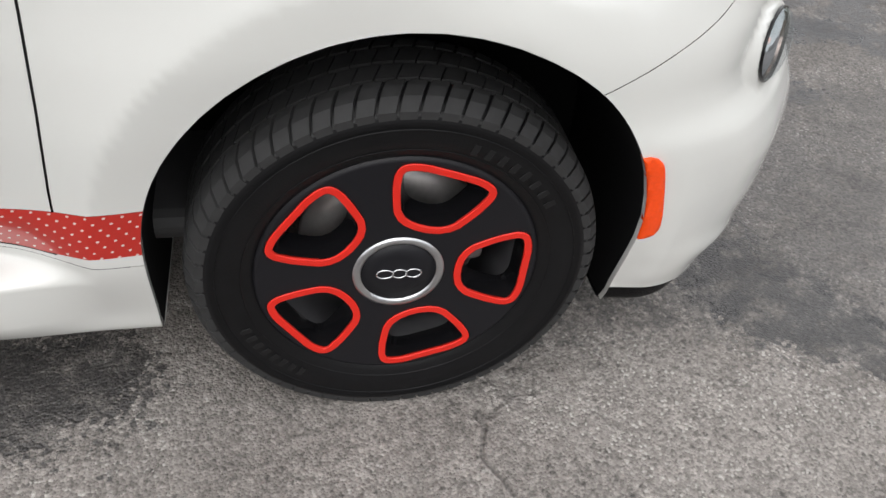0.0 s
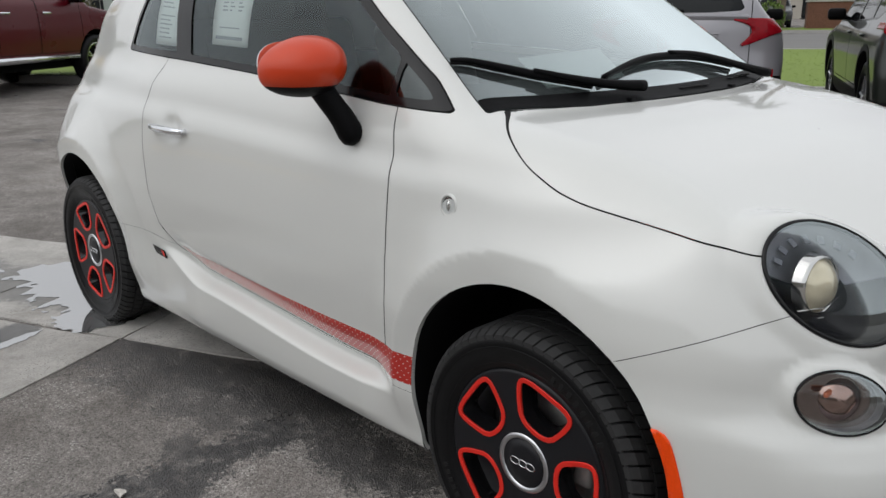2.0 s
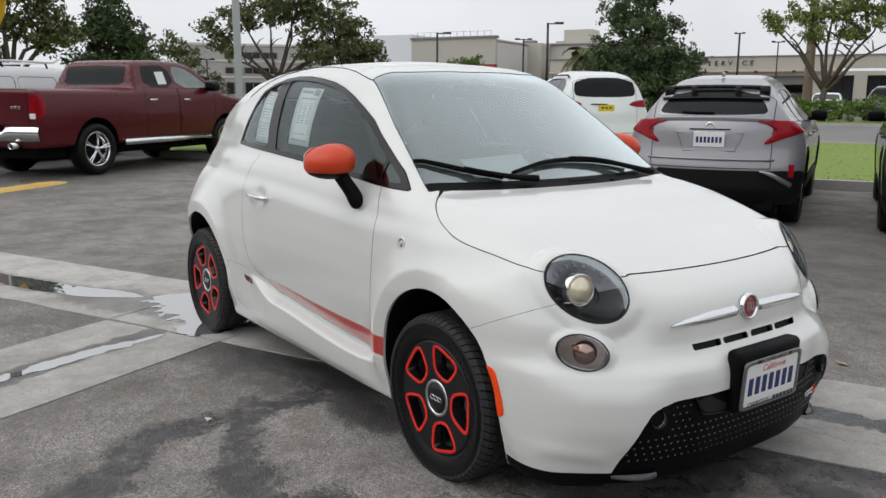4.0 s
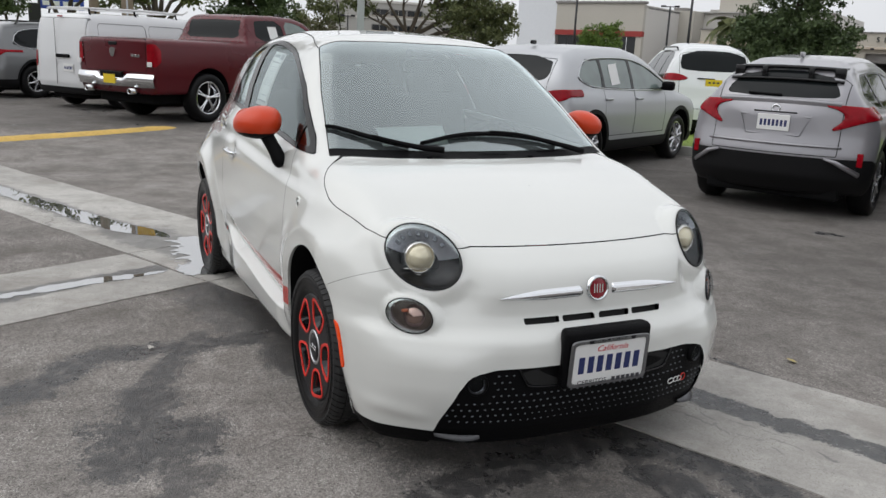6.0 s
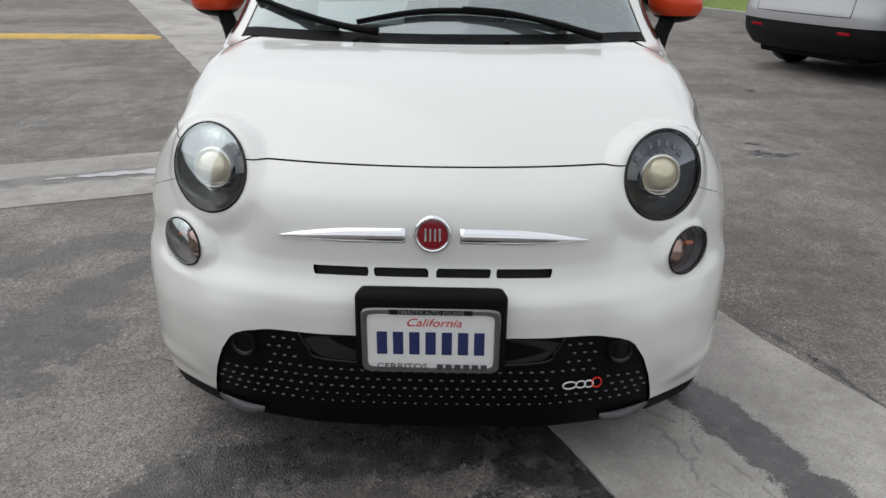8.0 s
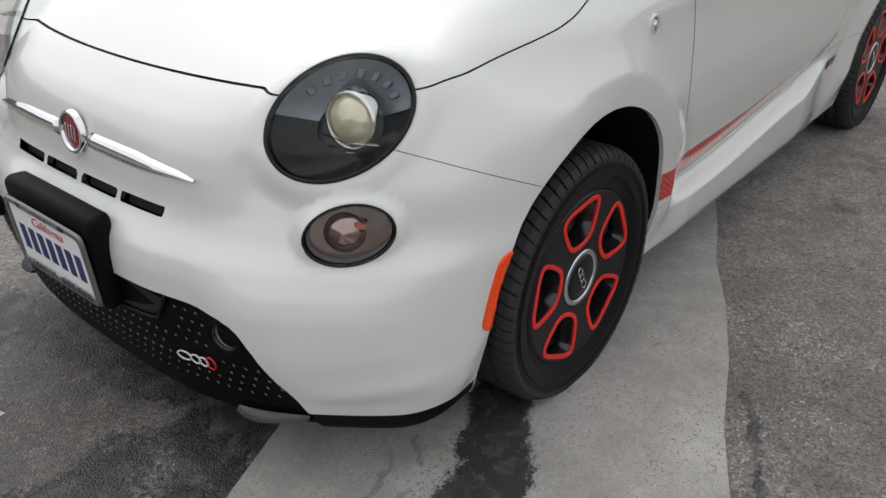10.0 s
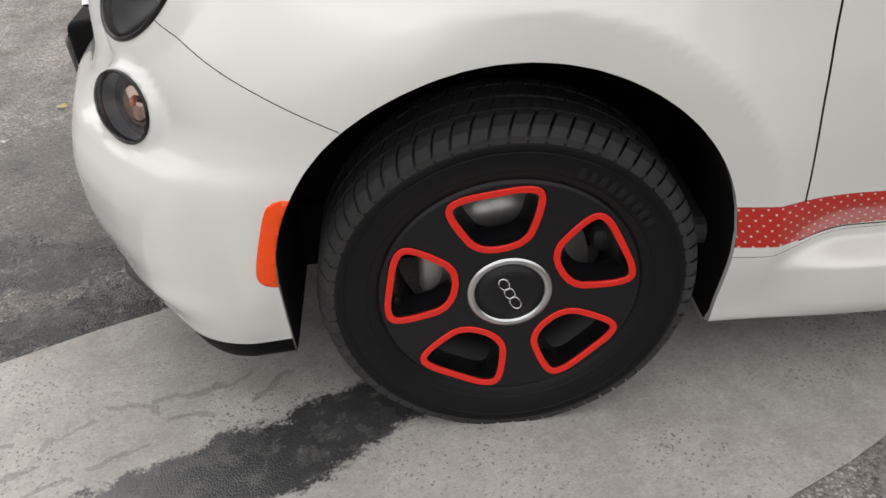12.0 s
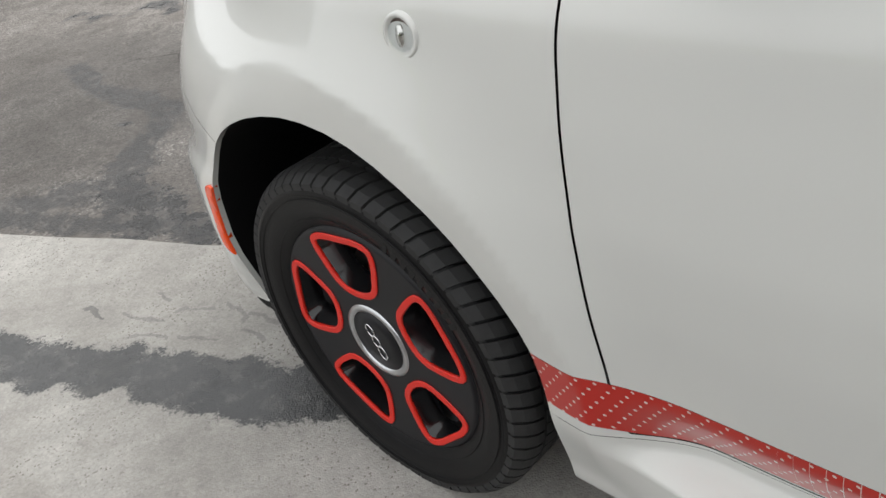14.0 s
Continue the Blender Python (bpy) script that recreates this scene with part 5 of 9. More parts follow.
# ---------------------------------------------------------------- inside of the hatchback
cabin = new("cabin")
cabin.parent = hatchback
skin.emit("headlining", np.concatenate([roof]), LINING, cabin, 0, -0.022)
skin.emit("door_lining", door, DASH, cabin, 1, -0.05)
skin.emit("door_lining", door, DASH, cabin, -1, -0.05)
for half in (1, -1):
    skin.emit("rear_lining", rear_quarter, DASH, cabin, half, -0.05)
part("floor_pan", box(2.3, 1.36, 0.05, (-1.30, 0, 0.30), 0.02), DASH, cabin)
bm = box(0.46, 1.32, 0.36, (-0.42, 0, 0.80), 0.08, segments=4)
for vert in bm.verts:
    if vert.co.z > 0.9:
        vert.co.z += 0.02 - 0.10 * (vert.co.x + 0.42)
part("dashboard", bm, DASH, cabin, "dark grey dashboard", True)
bm = box(0.20, 0.30, 0.10, (-0.56, 0.36, 0.985), 0.04, segments=3)
part("instrument_hood", bm, DASH, cabin, smooth=True)
wheel_at = Matrix.Translation((-0.78, 0.36, 0.92)) @ pose(0, 0, 0, 0, -66, 0)
loop = [wheel_at @ Vector((0.18 * math.cos(a), 0.18 * math.sin(a), 0)) for a in np.linspace(0, 2 * math.pi, 33)]
part("steering_wheel", join(tube(loop, 0.016, 8, False), tube([wheel_at @ Vector((-0.17, 0, 0)), wheel_at @ Vector((0.17, 0, 0))], 0.022, 8)), GLOSS_BLACK, cabin, smooth=True)
part("inner_mirror", box(0.03, 0.22, 0.06, (-0.80, 0.0, 1.345), 0.02), GLOSS_BLACK, cabin, smooth=True)
part("sensor_pod", box(0.09, 0.13, 0.04, (-0.84, 0.0, 1.405), 0.015), GLOSS_BLACK, cabin, smooth=True)
sheet = BODY.on_top([-0.335, -0.315, -0.215, -0.240], [-0.42, -0.12, -0.13, -0.42], -0.020)
raw("dash_paper", np.concatenate([sheet, sheet - [0, 0, 0.002]]), [(0, 1, 2, 3), (7, 6, 5, 4), (0, 4, 5, 1), (1, 5, 6, 2), (2, 6, 7, 3), (3, 7, 4, 0)], PAPER, cabin, "white paper on the dashboard", False)
for sx, sy in ((-1.28, 0.36), (-1.28, -0.36), (-2.0, 0.30), (-2.0, -0.30)):
    seat_part = new("seat")
    seat_part.parent = cabin
    back_rest = box(0.14, 0.46, 0.58, (0, 0, 0), 0.06, (0, -14, 0), 4)
    bmesh.ops.translate(back_rest, vec=(sx - 0.20, sy, 0.90), verts=back_rest.verts)
    part("backrest", back_rest, FABRIC, seat_part, smooth=True)
    part("cushion", box(0.50, 0.48, 0.16, (sx + 0.05, sy, 0.60), 0.06, segments=4), FABRIC, seat_part, smooth=True)
    hr = revolve([(0.001, -0.045), (0.07, -0.042), (0.105, -0.028), (0.118, 0.0), (0.105, 0.028), (0.07, 0.042), (0.001, 0.045)], "X", 28)
    bmesh.ops.transform(hr, matrix=Matrix.Translation((sx - 0.285, sy, 1.225)) @ pose(0, 0, 0, 0, -10, 0) @ Matrix.Diagonal((1, 1.05, 0.85, 1)), verts=hr.verts)
    part("headrest", hr, FABRIC, seat_part, "round headrest", True)


def window_sheet(corners, lines):
    """A printed sheet behind the side glass of the right-hand doors."""
    c = np.array(corners)
    at = lambda u, w: (c[0] * (1 - u) + c[1] * u) * (1 - w) + (c[3] * (1 - u) + c[2] * u) * w
    grid = np.array([at(u, w) for w in np.linspace(0, 1, 9) for u in np.linspace(0, 1, 4)])
    p = BODY.on_side(grid[:, 0], grid[:, 1], -0.008) * [1, -1, 1]
    sheet = raw("window_sheet", p, [(r * 4 + i, r * 4 + i + 1, r * 4 + i + 5, r * 4 + i + 4) for r in range(8) for i in range(3)], PAPER, hatchback, "white printed sheet behind the glass")
    sheet.modifiers.new("paper", "SOLIDIFY").thickness = 0.0008
    for u0, u1, w0, w1 in lines:
        q = np.array([at(u0, w0), at(u1, w0), at(u1, w1), at(u0, w1)])
        p = BODY.on_side(q[:, 0], q[:, 1], -0.0062) * [1, -1, 1]
        raw("print_line", p, [(0, 1, 2, 3)], PRINT, sheet, smooth=False)


PRINT = material("grey_print", (0.36, 0.37, 0.40), 0.8)
rng = random.Random(4)
window_sheet([(-1.442, 1.384), (-1.211, 1.376), (-1.146, 1.113), (-1.354, 1.120)], [(0.10, 0.60, 0.05, 0.10), (0.66, 0.92, 0.03, 0.13), (0.15, 0.85, 0.18, 0.20)] +
             [(c, c + 0.05 + 0.1 * rng.random(), 0.27 + 0.042 * r, 0.285 + 0.042 * r) for r in range(9) for c in (0.24, 0.44, 0.66)] + [(0.2, 0.75, 0.80, 0.812), (0.1, 0.85, 0.90, 0.935)])
window_sheet([(-1.842, 1.371), (-1.625, 1.353), (-1.566, 1.108), (-1.749, 1.114)], [(0.15, 0.85 - 0.3 * rng.random(), 0.07 + 0.055 * r, 0.085 + 0.055 * r) for r in range(16) if r not in (4, 9)])

for half in (1, -1):
    p = spline(drip_line, 50)
    part("roof_seam", tube(BODY.on_side(p[:, 0], p[:, 1], 0.0005) * [1, half, 1], 0.0022, 6), SEAM, hatchback, "dark joint along the roof edge", True)

q = BODY.on_top([-2.03], [0.0])[0]
aerial = new("aerial")
aerial.parent = hatchback
part("aerial_foot", revolve([(0.0001, 0.022), (0.012, 0.018), (0.024, 0.0)], "Z", 20, tuple(q)), BLACK, aerial, smooth=True)
part("aerial_rod", tube([(q[0], 0, q[2] + 0.01), (q[0] - 0.08, 0, q[2] + 0.18), (q[0] - 0.17, 0, q[2] + 0.36)], 0.003, 6), BLACK, aerial, smooth=True)

# ---------------------------------------------------------------- other parked vehicles (x ahead of the rear axle, y left)
def vehicle_shell(top, flank, nose, tail, low=0.24, crown=0.05, sweep=(0.22, 0.20), bow=(0.10, 0.12), corner=0.10, level=0.80, reach=0.55, roof_k=0.12):
    top_c, flank_c, nose_c, tail_c = curve(top, 0.035), curve(flank, 0.03), curve(nose, 0.03), curve(tail, 0.025)

    def field(p):
        x, y, z = p[..., 0], np.abs(p[..., 1]), p[..., 2]
        side = (y - flank_c(z)) * 0.95
        roof = (z - top_c(x) + crown * y * y) * 0.85
        front = x - nose_c(z) + sweep[0] * y * y + sweep[1] * y**4
        back = tail_c(z) - x + bow[0] * y * y + bow[1] * y**4
        f = smax(side, roof, roof_k)
        f = smax(f, front, corner)
        f = smax(f, back, corner)
        return smax(f, low - z, 0.04)

    mid_z = level
    return Shell(field, float(nose_c(mid_z)) - reach, float(tail_c(mid_z)) + reach * 0.8, level), flank_c


def road_wheel(parent, place, side, r, width, rim, spokes, mat, twin=False):
    hub = new("wheel")
    hub.parent, hub.matrix_basis = parent, Matrix.Translation(place)
    s, h = side, width / 2
    prof = [(rim, s * h * 0.75), (rim + 0.02, s * h * 0.96), ((rim + r) / 2, s * h), (r - 0.03, s * h * 0.93), (r - 0.006, s * h * 0.7), (r, 0), (r - 0.006, -s * h * 0.7), (r - 0.03, -s * h), (rim, -s * h)]
    part("tyre", revolve(prof, "Y", 36), RUBBER, hub, "", True)
    part("rim", revolve([(rim + 0.004, s * h * 0.78), (rim - 0.012, s * h * 0.82), (rim - 0.022, s * h * 0.6), (rim - 0.03, -s * h * 0.4), (0.05, -s * h * 0.3)], "Y", 36), mat, hub, "", True)
    part("hub_back", revolve([(0.001, -s * h * 0.1), (rim - 0.03, -s * h * 0.1)], "Y", 24), LINER, hub)
    for k in range(spokes):
        for off in ((-0.10, 0.10) if twin else (0.0,)):
            a = 2 * math.pi * k / spokes + 0.2
            p0 = (0.05 * math.cos(a), s * h * 0.66, 0.05 * math.sin(a))
            p1 = ((rim - 0.012) * math.cos(a + off), s * h * 0.74, (rim - 0.012) * math.sin(a + off))
            part("spoke", tube([p0, tuple((u + v) / 2 for u, v in zip(p0, p1)), p1], 0.02, 6, True, [0.030, 0.019, 0.022] if not twin else [0.022, 0.014, 0.016]), mat, hub)
    part("hub_cap", revolve([(0.001, s * h * 0.80), (0.035, s * h * 0.79), (0.055, s * h * 0.66)], "Y", 20), mat, hub, "", True)


def plate_on(parent, shell, z, width, name_label, tag=None, y=0.0, out=0.012):
    p = shell.on_rear([y], [z])[0]
    m = Matrix.Translation((p[0] - out, y, z))
    bm = box(0.006, width, width / 2, bevel=0.003, segments=1)
    bmesh.ops.transform(bm, matrix=m, verts=bm.verts)
    pl = part("number_plate", bm, tag or PAPER, parent, name_label)
    n = 7 if tag is None else 3
    for k in range(n):
        w = width / (n + 1)
        bm = box(0.002, w * 0.62, width * (0.2 if tag is None else 0.10), (-0.004, -width / 2 + w * (k + 1), -0.005 if tag is None else 0.02), 0.0005, segments=1)
        bmesh.ops.transform(bm, matrix=m, verts=bm.verts)
        part("plate_bar", bm, NAVY if tag is None else INK, pl)


def wing_mirror(parent, x, y, z, side, mat, size=0.85):
    bm = box(0.12 * size, 0.22 * size, 0.15 * size, (x, side * (y + 0.13 * size), z), 0.045 * size, segments=3)
    mm = part("door_mirror", bm, mat, parent, "", True)
    part("mirror_foot", tube([(x + 0.03, side * (y - 0.03), z - 0.05), (x, side * (y + 0.06), z - 0.03)], 0.03 * size, 8), BLACK, mm, "", True)


def panes(skin, parent, line, posts, flank_c, mat, trim, frame_mat=None, chrome=False):
    """Side glazing with upright posts between the panes, both sides."""
    zone = skin.take(poly_xz(line, 0.3))
    inner = lambda x, z: polygon_distance(x, z, line) + trim
    edges = [-99.0] + posts + [99.0]
    for a, c in zip(edges, edges[1:]):
        got, zone = skin.take(lambda x, y, z: np.maximum(np.maximum(inner(x, z), a + 0.035 - x), x - c + 0.035), 0, zone)
        for half in (1, -1):
            skin.emit("side_window", got, mat, parent, half, -0.004)
    for half in (1, -1):
        skin.emit("window_surround", zone, frame_mat or GLOSS_BLACK, parent, half)
    if chrome:
        pts = rounded(line, 1)
        p = skin.shell.on_side(pts[:, 0], pts[:, 1], 0.004)
        for half in (1, -1):
            part("chrome_strip", loop_tube(p * [1, half, 1], 0.008, 5), SILVER, parent, "", True)


def crossover(place, turn, label, mat, wb=2.65, ro=0.86, fo=0.88, half_w=0.90, H=1.62, wheel_r=0.345, rim=0.225, spokes=10, wheel_mat=None, lamp=None, clad=0.42, glass=None, dlo=None, rails=False, dlo_chrome=True,
              plate_z=0.92, tag=None, waist=None, bow=(0.10, 0.12), glass_low=1.13, rear_rise=0.0, clad_mat=None, tail_drop=0.0, mirrors=BLACK, cell=0.035):
    """A tall five-door car seen mostly from behind."""
    car = thing("parked_car", (place[0], place[1], 0), turn, label, "car", "parked cars")
    top = [(-ro - 0.05, 0.96), (-ro + 0.06, 1.08), (-ro + 0.30, H - 0.22 - tail_drop), (-ro + 0.42, H - 0.10 - tail_drop), (-0.1, H - 0.035 - 0.4 * tail_drop), (0.6, H), (1.2, H), (1.6, H - 0.07), (1.85, H - 0.17), (2.42, 1.14), (2.55, 1.07),
           (wb + 0.35, 0.99), (wb + fo - 0.12, 0.86), (wb + fo + 0.05, 0.66)]
    flank = [(z, q * half_w) for z, q in ((0.2, 0.88), (0.32, 0.965), (0.5, 0.985), (0.72, 1.0), (0.90, 0.985), (0.99, 0.955), (1.06, 0.92), (1.2, 0.875), (1.35, 0.81), (1.5, 0.735), (1.62, 0.66), (1.75, 0.55)) if z < 1.0 or not waist] + [(z, q * half_w) for z, q in (waist or ())]
    nose = [(0.2, wb + fo - 0.06), (0.4, wb + fo), (0.7, wb + fo), (0.9, wb + fo - 0.06), (1.3, wb + fo - 0.2)]
    tail = [(0.22, -ro + 0.14), (0.40, -ro + 0.0), (0.62, -ro - 0.015), (0.80, -ro + 0.03), (1.0, -ro + 0.05), (1.1, -ro + 0.07), (1.7, -ro + 0.24)]
    shell, flank_c = vehicle_shell(top, flank, nose, tail, bow=bow)
    skin = Skin(shell, cell, 96, -62)
    arch = wheel_r + 0.055
    for ax in (0.0, wb):
        skin.take(arch_xz(ax, wheel_r + 0.02, arch))
    dlo = dlo or [(-ro + 0.50, 1.17), (-ro + 0.62, H - 0.28), (-0.05, H - 0.185), (0.6, H - 0.150), (1.2, H - 0.155), (1.6, H - 0.23), (2.28, 1.10), (2.20, 1.045), (1.2, 1.035), (0.0, 1.07)]
    panes(skin, car, dlo, [0.30, 1.12], flank_c, glass or AUTO_GLASS, 0.02, None, dlo_chrome)
    rear_glass = skin.take(poly_yz_back(rounded([(-0.5, glass_low), (0.52 * half_w, glass_low), (0.66 * half_w, glass_low + 0.06), (0.60 * half_w, H - 0.17 - tail_drop), (-0.5, H - 0.14 - tail_drop)] if not waist else
                                             [(-0.5, glass_low), (0.56 * half_w, glass_low), (0.60 * half_w, glass_low + 0.05), (0.44 * half_w, H - 0.15 - tail_drop), (-0.5, H - 0.13 - tail_drop)], 1), -0.1))
    lamp_line = lamp or [(0.50, 0.93), (0.86, 0.90), (0.95, 0.96), (0.95, 1.05), (0.84, 1.06), (0.56, 1.01)]
    lamps = skin.take(poly_yz_back(rounded([(y * half_w, z) for y, z in lamp_line], 1), -0.28))
    screen = skin.take(lambda x, y, z: np.maximum(np.maximum(y - flank_c(z) + 0.085, 1.68 - x), np.maximum(x - 2.5, 1.12 - z)))
    c_mat = clad_mat or CLADDING
    lower = skin.take(lambda x, y, z: np.minimum(z - clad - rear_rise * (1 - ramp(x, -ro + 0.30, -ro + 0.55)), np.minimum(np.hypot(x, z - wheel_r - 0.02), np.hypot(x - wb, z - wheel_r - 0.02)) - arch - 0.055))
    hatch = skin.take(lambda x, y, z: np.maximum(np.maximum(y - 0.66 * half_w, 0.62 - z), x + ro - 0.34), 0.004)
    doors = []
    for d0, d1 in ((0.28, 1.12), (1.14, 2.10)):
        doors.append(skin.take(lambda x, y, z: np.maximum(np.maximum(d0 - x, x - d1), np.maximum(np.maximum(0.46 - z, z - 1.10), 0.45 - y)), 0.004))
    skin.emit("body_shell", skin.rest, mat, car)
    skin.emit("tailgate", hatch, mat, car)
    skin.emit("seam", np.concatenate(skin.seams), SEAM, car, 0, -0.006)["kind"] = "stuff"
    skin.emit("rear_window", rear_glass, AUTO_GLASS, car, 0, -0.004)
    skin.emit("windscreen", screen, AUTO_GLASS, car, 0, -0.004)
    skin.emit("lower_cladding", lower, c_mat, car, 0, 0.004)
    for half in (1, -1):
        for d in doors:
            dd = skin.emit("door", d, mat, car, half)
        skin.emit("tail_lamp", lamps, RED_LENS, car, half, 0.012, "red tail lamp", fold=0.014)
        for hx in (0.36, 1.24):
            hy = float(shell.on_side([hx], [0.93])[0][1])
            part("door_handle", box(0.19, 0.035, 0.030, (hx, half * (hy + 0.018), 0.93), 0.012), mat, car, "", True)
        wing_mirror(car, 2.02, float(shell.on_side([2.02], [1.06])[0][1]), 1.10, half, mirrors)
        for ax in (0.0, wb):
            road_wheel(car, (ax, half * (half_w - 0.135), wheel_r), half, wheel_r, 0.22, rim, spokes, wheel_mat or ALLOY)
    for ax in (0.0, wb):
        arch_lining(shell, arch_line(ax, wheel_r + 0.02, arch, 0.24, 16), 0.34, c_mat, LINER, car)
    plate_on(car, shell, plate_z, 0.305, "number plate with dark bars" if tag is None else "yellow paper tag", tag)
    part("underbody", box(wb + 1.3, half_w * 1.42, 0.22, (wb / 2, 0, 0.29), 0.03), LINER, car)
    if rails:
        for half in (1, -1):
            pts = [(x, half * 0.60 * half_w * 1.05, float(shell.on_top([x], [0.60 * half_w])[0][2]) + q) for x, q in ((-0.25, 0.0), (-0.15, 0.045), (0.5, 0.05), (1.1, 0.045), (1.25, 0.0))]
            part("roof_rail", tube(pts, 0.016, 8), GLOSS_BLACK, car, "", True)
    wip = [shell.on_rear([y], [1.16 + 0.02 * y], 0.012)[0] for y in (-0.02, 0.12, 0.30)]
    part("rear_wiper", tube(wip, 0.012, 6), BLACK, car, "", True)
    return car, shell, skin


# silver crossover
silver, sh, sk = crossover((-6.45, 4.20), 115.5, "silver compact crossover with dark lower cladding and red tail lamps", SILVER_PAINT, wb=2.65, ro=0.84, H=1.60, wheel_r=0.340, spokes=10, glass=LIGHT_GLASS,
                           lamp=[(0.46, 0.955), (0.62, 0.90), (0.90, 0.90), (0.99, 0.99), (0.99, 1.055), (0.72, 1.035)], plate_z=0.86, clad=0.40, rear_rise=0.13)
part("tailgate_emblem", revolve([(0.001, 0.0), (0.045, 0.0), (0.052, 0.006), (0.056, 0.0)], "X", 24, (float(sh.on_rear([0.0], [0.985])[0][0]) - 0.008, 0, 0.985)), CHROME, silver, "", True)
for half in (1, -1):
    q = sh.on_rear([0.55], [0.47])[0]
    part("reflector", box(0.02, 0.16, 0.03, (q[0] - 0.006, half * 0.55, 0.47), 0.006), RED_LENS, silver)
q = sh.on_side(np.array([0.52, 0.76, 0.76, 0.52]), np.array([1.36, 1.38, 1.12, 1.10]), 0.004) * [1, -1, 1]
raw("window_sheet", q, [(0, 1, 2, 3)], PAPER, silver, "white printed sheet behind glass", False)
part("roof_fin", box(0.12, 0.03, 0.05, (-0.15, 0, 1.60), 0.012), GLOSS_BLACK, silver, "", True)

# grey coupe-like crossover with a dark lower bumper
grey_car, sh, sk = crossover((-3.33, 5.45), 117.5, "grey crossover with boomerang tail lamps and black lower bumper", GREY_PAINT, wb=2.64, ro=0.84, H=1.575, wheel_r=0.345, half_w=0.90, spokes=8, tail_drop=0.03, bow=(0.24, 0.22), waist=((1.02, 0.93), (1.10, 0.83), (1.20, 0.745), (1.32, 0.66), (1.45, 0.575), (1.56, 0.49), (1.70, 0.36)), glass_low=1.15,
                            lamp=[(0.42, 1.098), (0.62, 1.100), (0.84, 1.090), (0.99, 1.060), (0.99, 0.985), (0.84, 0.945), (0.585, 0.852), (0.56, 0.868), (0.68, 0.965), (0.655, 1.045)], plate_z=0.905, clad=0.50, rear_rise=0.10, dlo_chrome=False)
for nm, z0, dz, reach in (("roof_spoiler", 1.435, 0.024, 0.035), ("spoiler_lip", 1.320, 0.022, 0.006)):
    pts = []
    for y in np.linspace(-0.50, 0.50, 15):
        p = sh.on_rear([y * (1.0 if nm == "roof_spoiler" else 1.06)], [z0 - 0.05 * y * y])[0]
        pts.append((p[0] - reach, p[1], p[2]))
    bm = bmesh.new()
    rows = [[bm.verts.new((p[0] + dx, p[1], p[2] + dh)) for dx, dh in ((0.14, dz), (0.0, dz * 0.8), (-0.03, 0.0), (0.0, -dz * 0.7), (0.14, -dz * 0.6))] for p in pts]
    for a, c in zip(rows, rows[1:]):
        for k in range(5):
            bm.faces.new((a[k], a[(k + 1) % 5], c[(k + 1) % 5], c[k]))
    bm.faces.new(rows[0])
    bm.faces.new(rows[-1][::-1])
    bmesh.ops.recalc_face_normals(bm, faces=bm.faces)
    part(nm, bm, GLOSS_BLACK, grey_car, "black spoiler bar", True)
for y, w in ((-0.475, 0.10), (-0.22, 0.05), (0.22, 0.05), (0.475, 0.10)):
    p, q = sh.on_rear([y], [1.43])[0], sh.on_rear([y * 1.05], [1.315])[0]
    part("spoiler_pillar", join(box(0.05, w, 0.13, ((p[0] + q[0]) / 2 - 0.03, y, 1.372), 0.01, (0, 0, 0))), GLOSS_BLACK, grey_car, "", True)
part("tailgate_emblem", revolve([(0.028, 0.0), (0.036, -0.008), (0.044, 0.0)], "X", 24, (float(sh.on_rear([0.0], [1.035])[0][0]) - 0.006, 0, 1.035)), CHROME, grey_car, "", True)
for half in (1, -1):
    ys = np.linspace(0.50, 0.80, 8)
    for z0, mt, t, nm in ((0.600, RED_LENS, 0.045, "reflector"),):
        q = sh.on_rear([0.785], [z0])[0]
        part(nm, box(0.03, 0.055, 0.13, (q[0] - 0.008, half * 0.785, z0), 0.008), mt, grey_car, "red reflector")
    q0, q1 = sh.on_rear([0.46], [0.575])[0], sh.on_rear([0.80], [0.44])[0]
    part("bumper_accent", tube([(q0[0] - 0.012, half * 0.50, 0.600), (q0[0] - 0.010, half * 0.60, 0.575), (q1[0] - 0.012, half * 0.78, 0.455)], 0.02, 6, True, [0.010, 0.022, 0.030]), GREY_PAINT, grey_car, "grey bumper accent", True)
ys = np.linspace(-0.56, 0.56, 21)
ridge = [sh.on_rear(ys, 1.118 - 0.04 * ys * ys + dz, out) for dz, out in ((0.030, 0.0), (0.012, 0.022), (0.0, 0.030), (-0.012, 0.020), (-0.030, 0.0))]
n = len(ys)
raw("tail_ridge", np.concatenate(ridge), [(r * n + i, (r + 1) * n + i, (r + 1) * n + i + 1, r * n + i + 1) for r in range(4) for i in range(n - 1)], GREY_PAINT, grey_car, "grey lip across the tailgate")
bar = sh.on_rear(np.linspace(-0.20, 0.20, 9), np.full(9, 1.005), 0.004)
part("tailgate_trim", tube(bar, 0.007, 6), SEAM, grey_car, "", True)
lip = sh.on_rear(np.linspace(-0.62, 0.62, 15), np.full(15, 0.705), 0.012)
part("tailgate_crease", tube(lip, 0.012, 6), GREY_PAINT, grey_car, "", True)
rim_pts = [sh.on_rear([y], [z], 0.005)[0] for y, z in ((-0.33, 0.97), (0.33, 0.97), (0.25, 0.79), (-0.25, 0.79))]
part("plate_recess_edge", loop_tube(np.array(rim_pts), 0.008, 6), GREY_PAINT, grey_car, "", True)
part("roof_fin", box(0.12, 0.03, 0.05, (-0.05, 0, 1.565), 0.012), GREY_PAINT, grey_car, "", True)

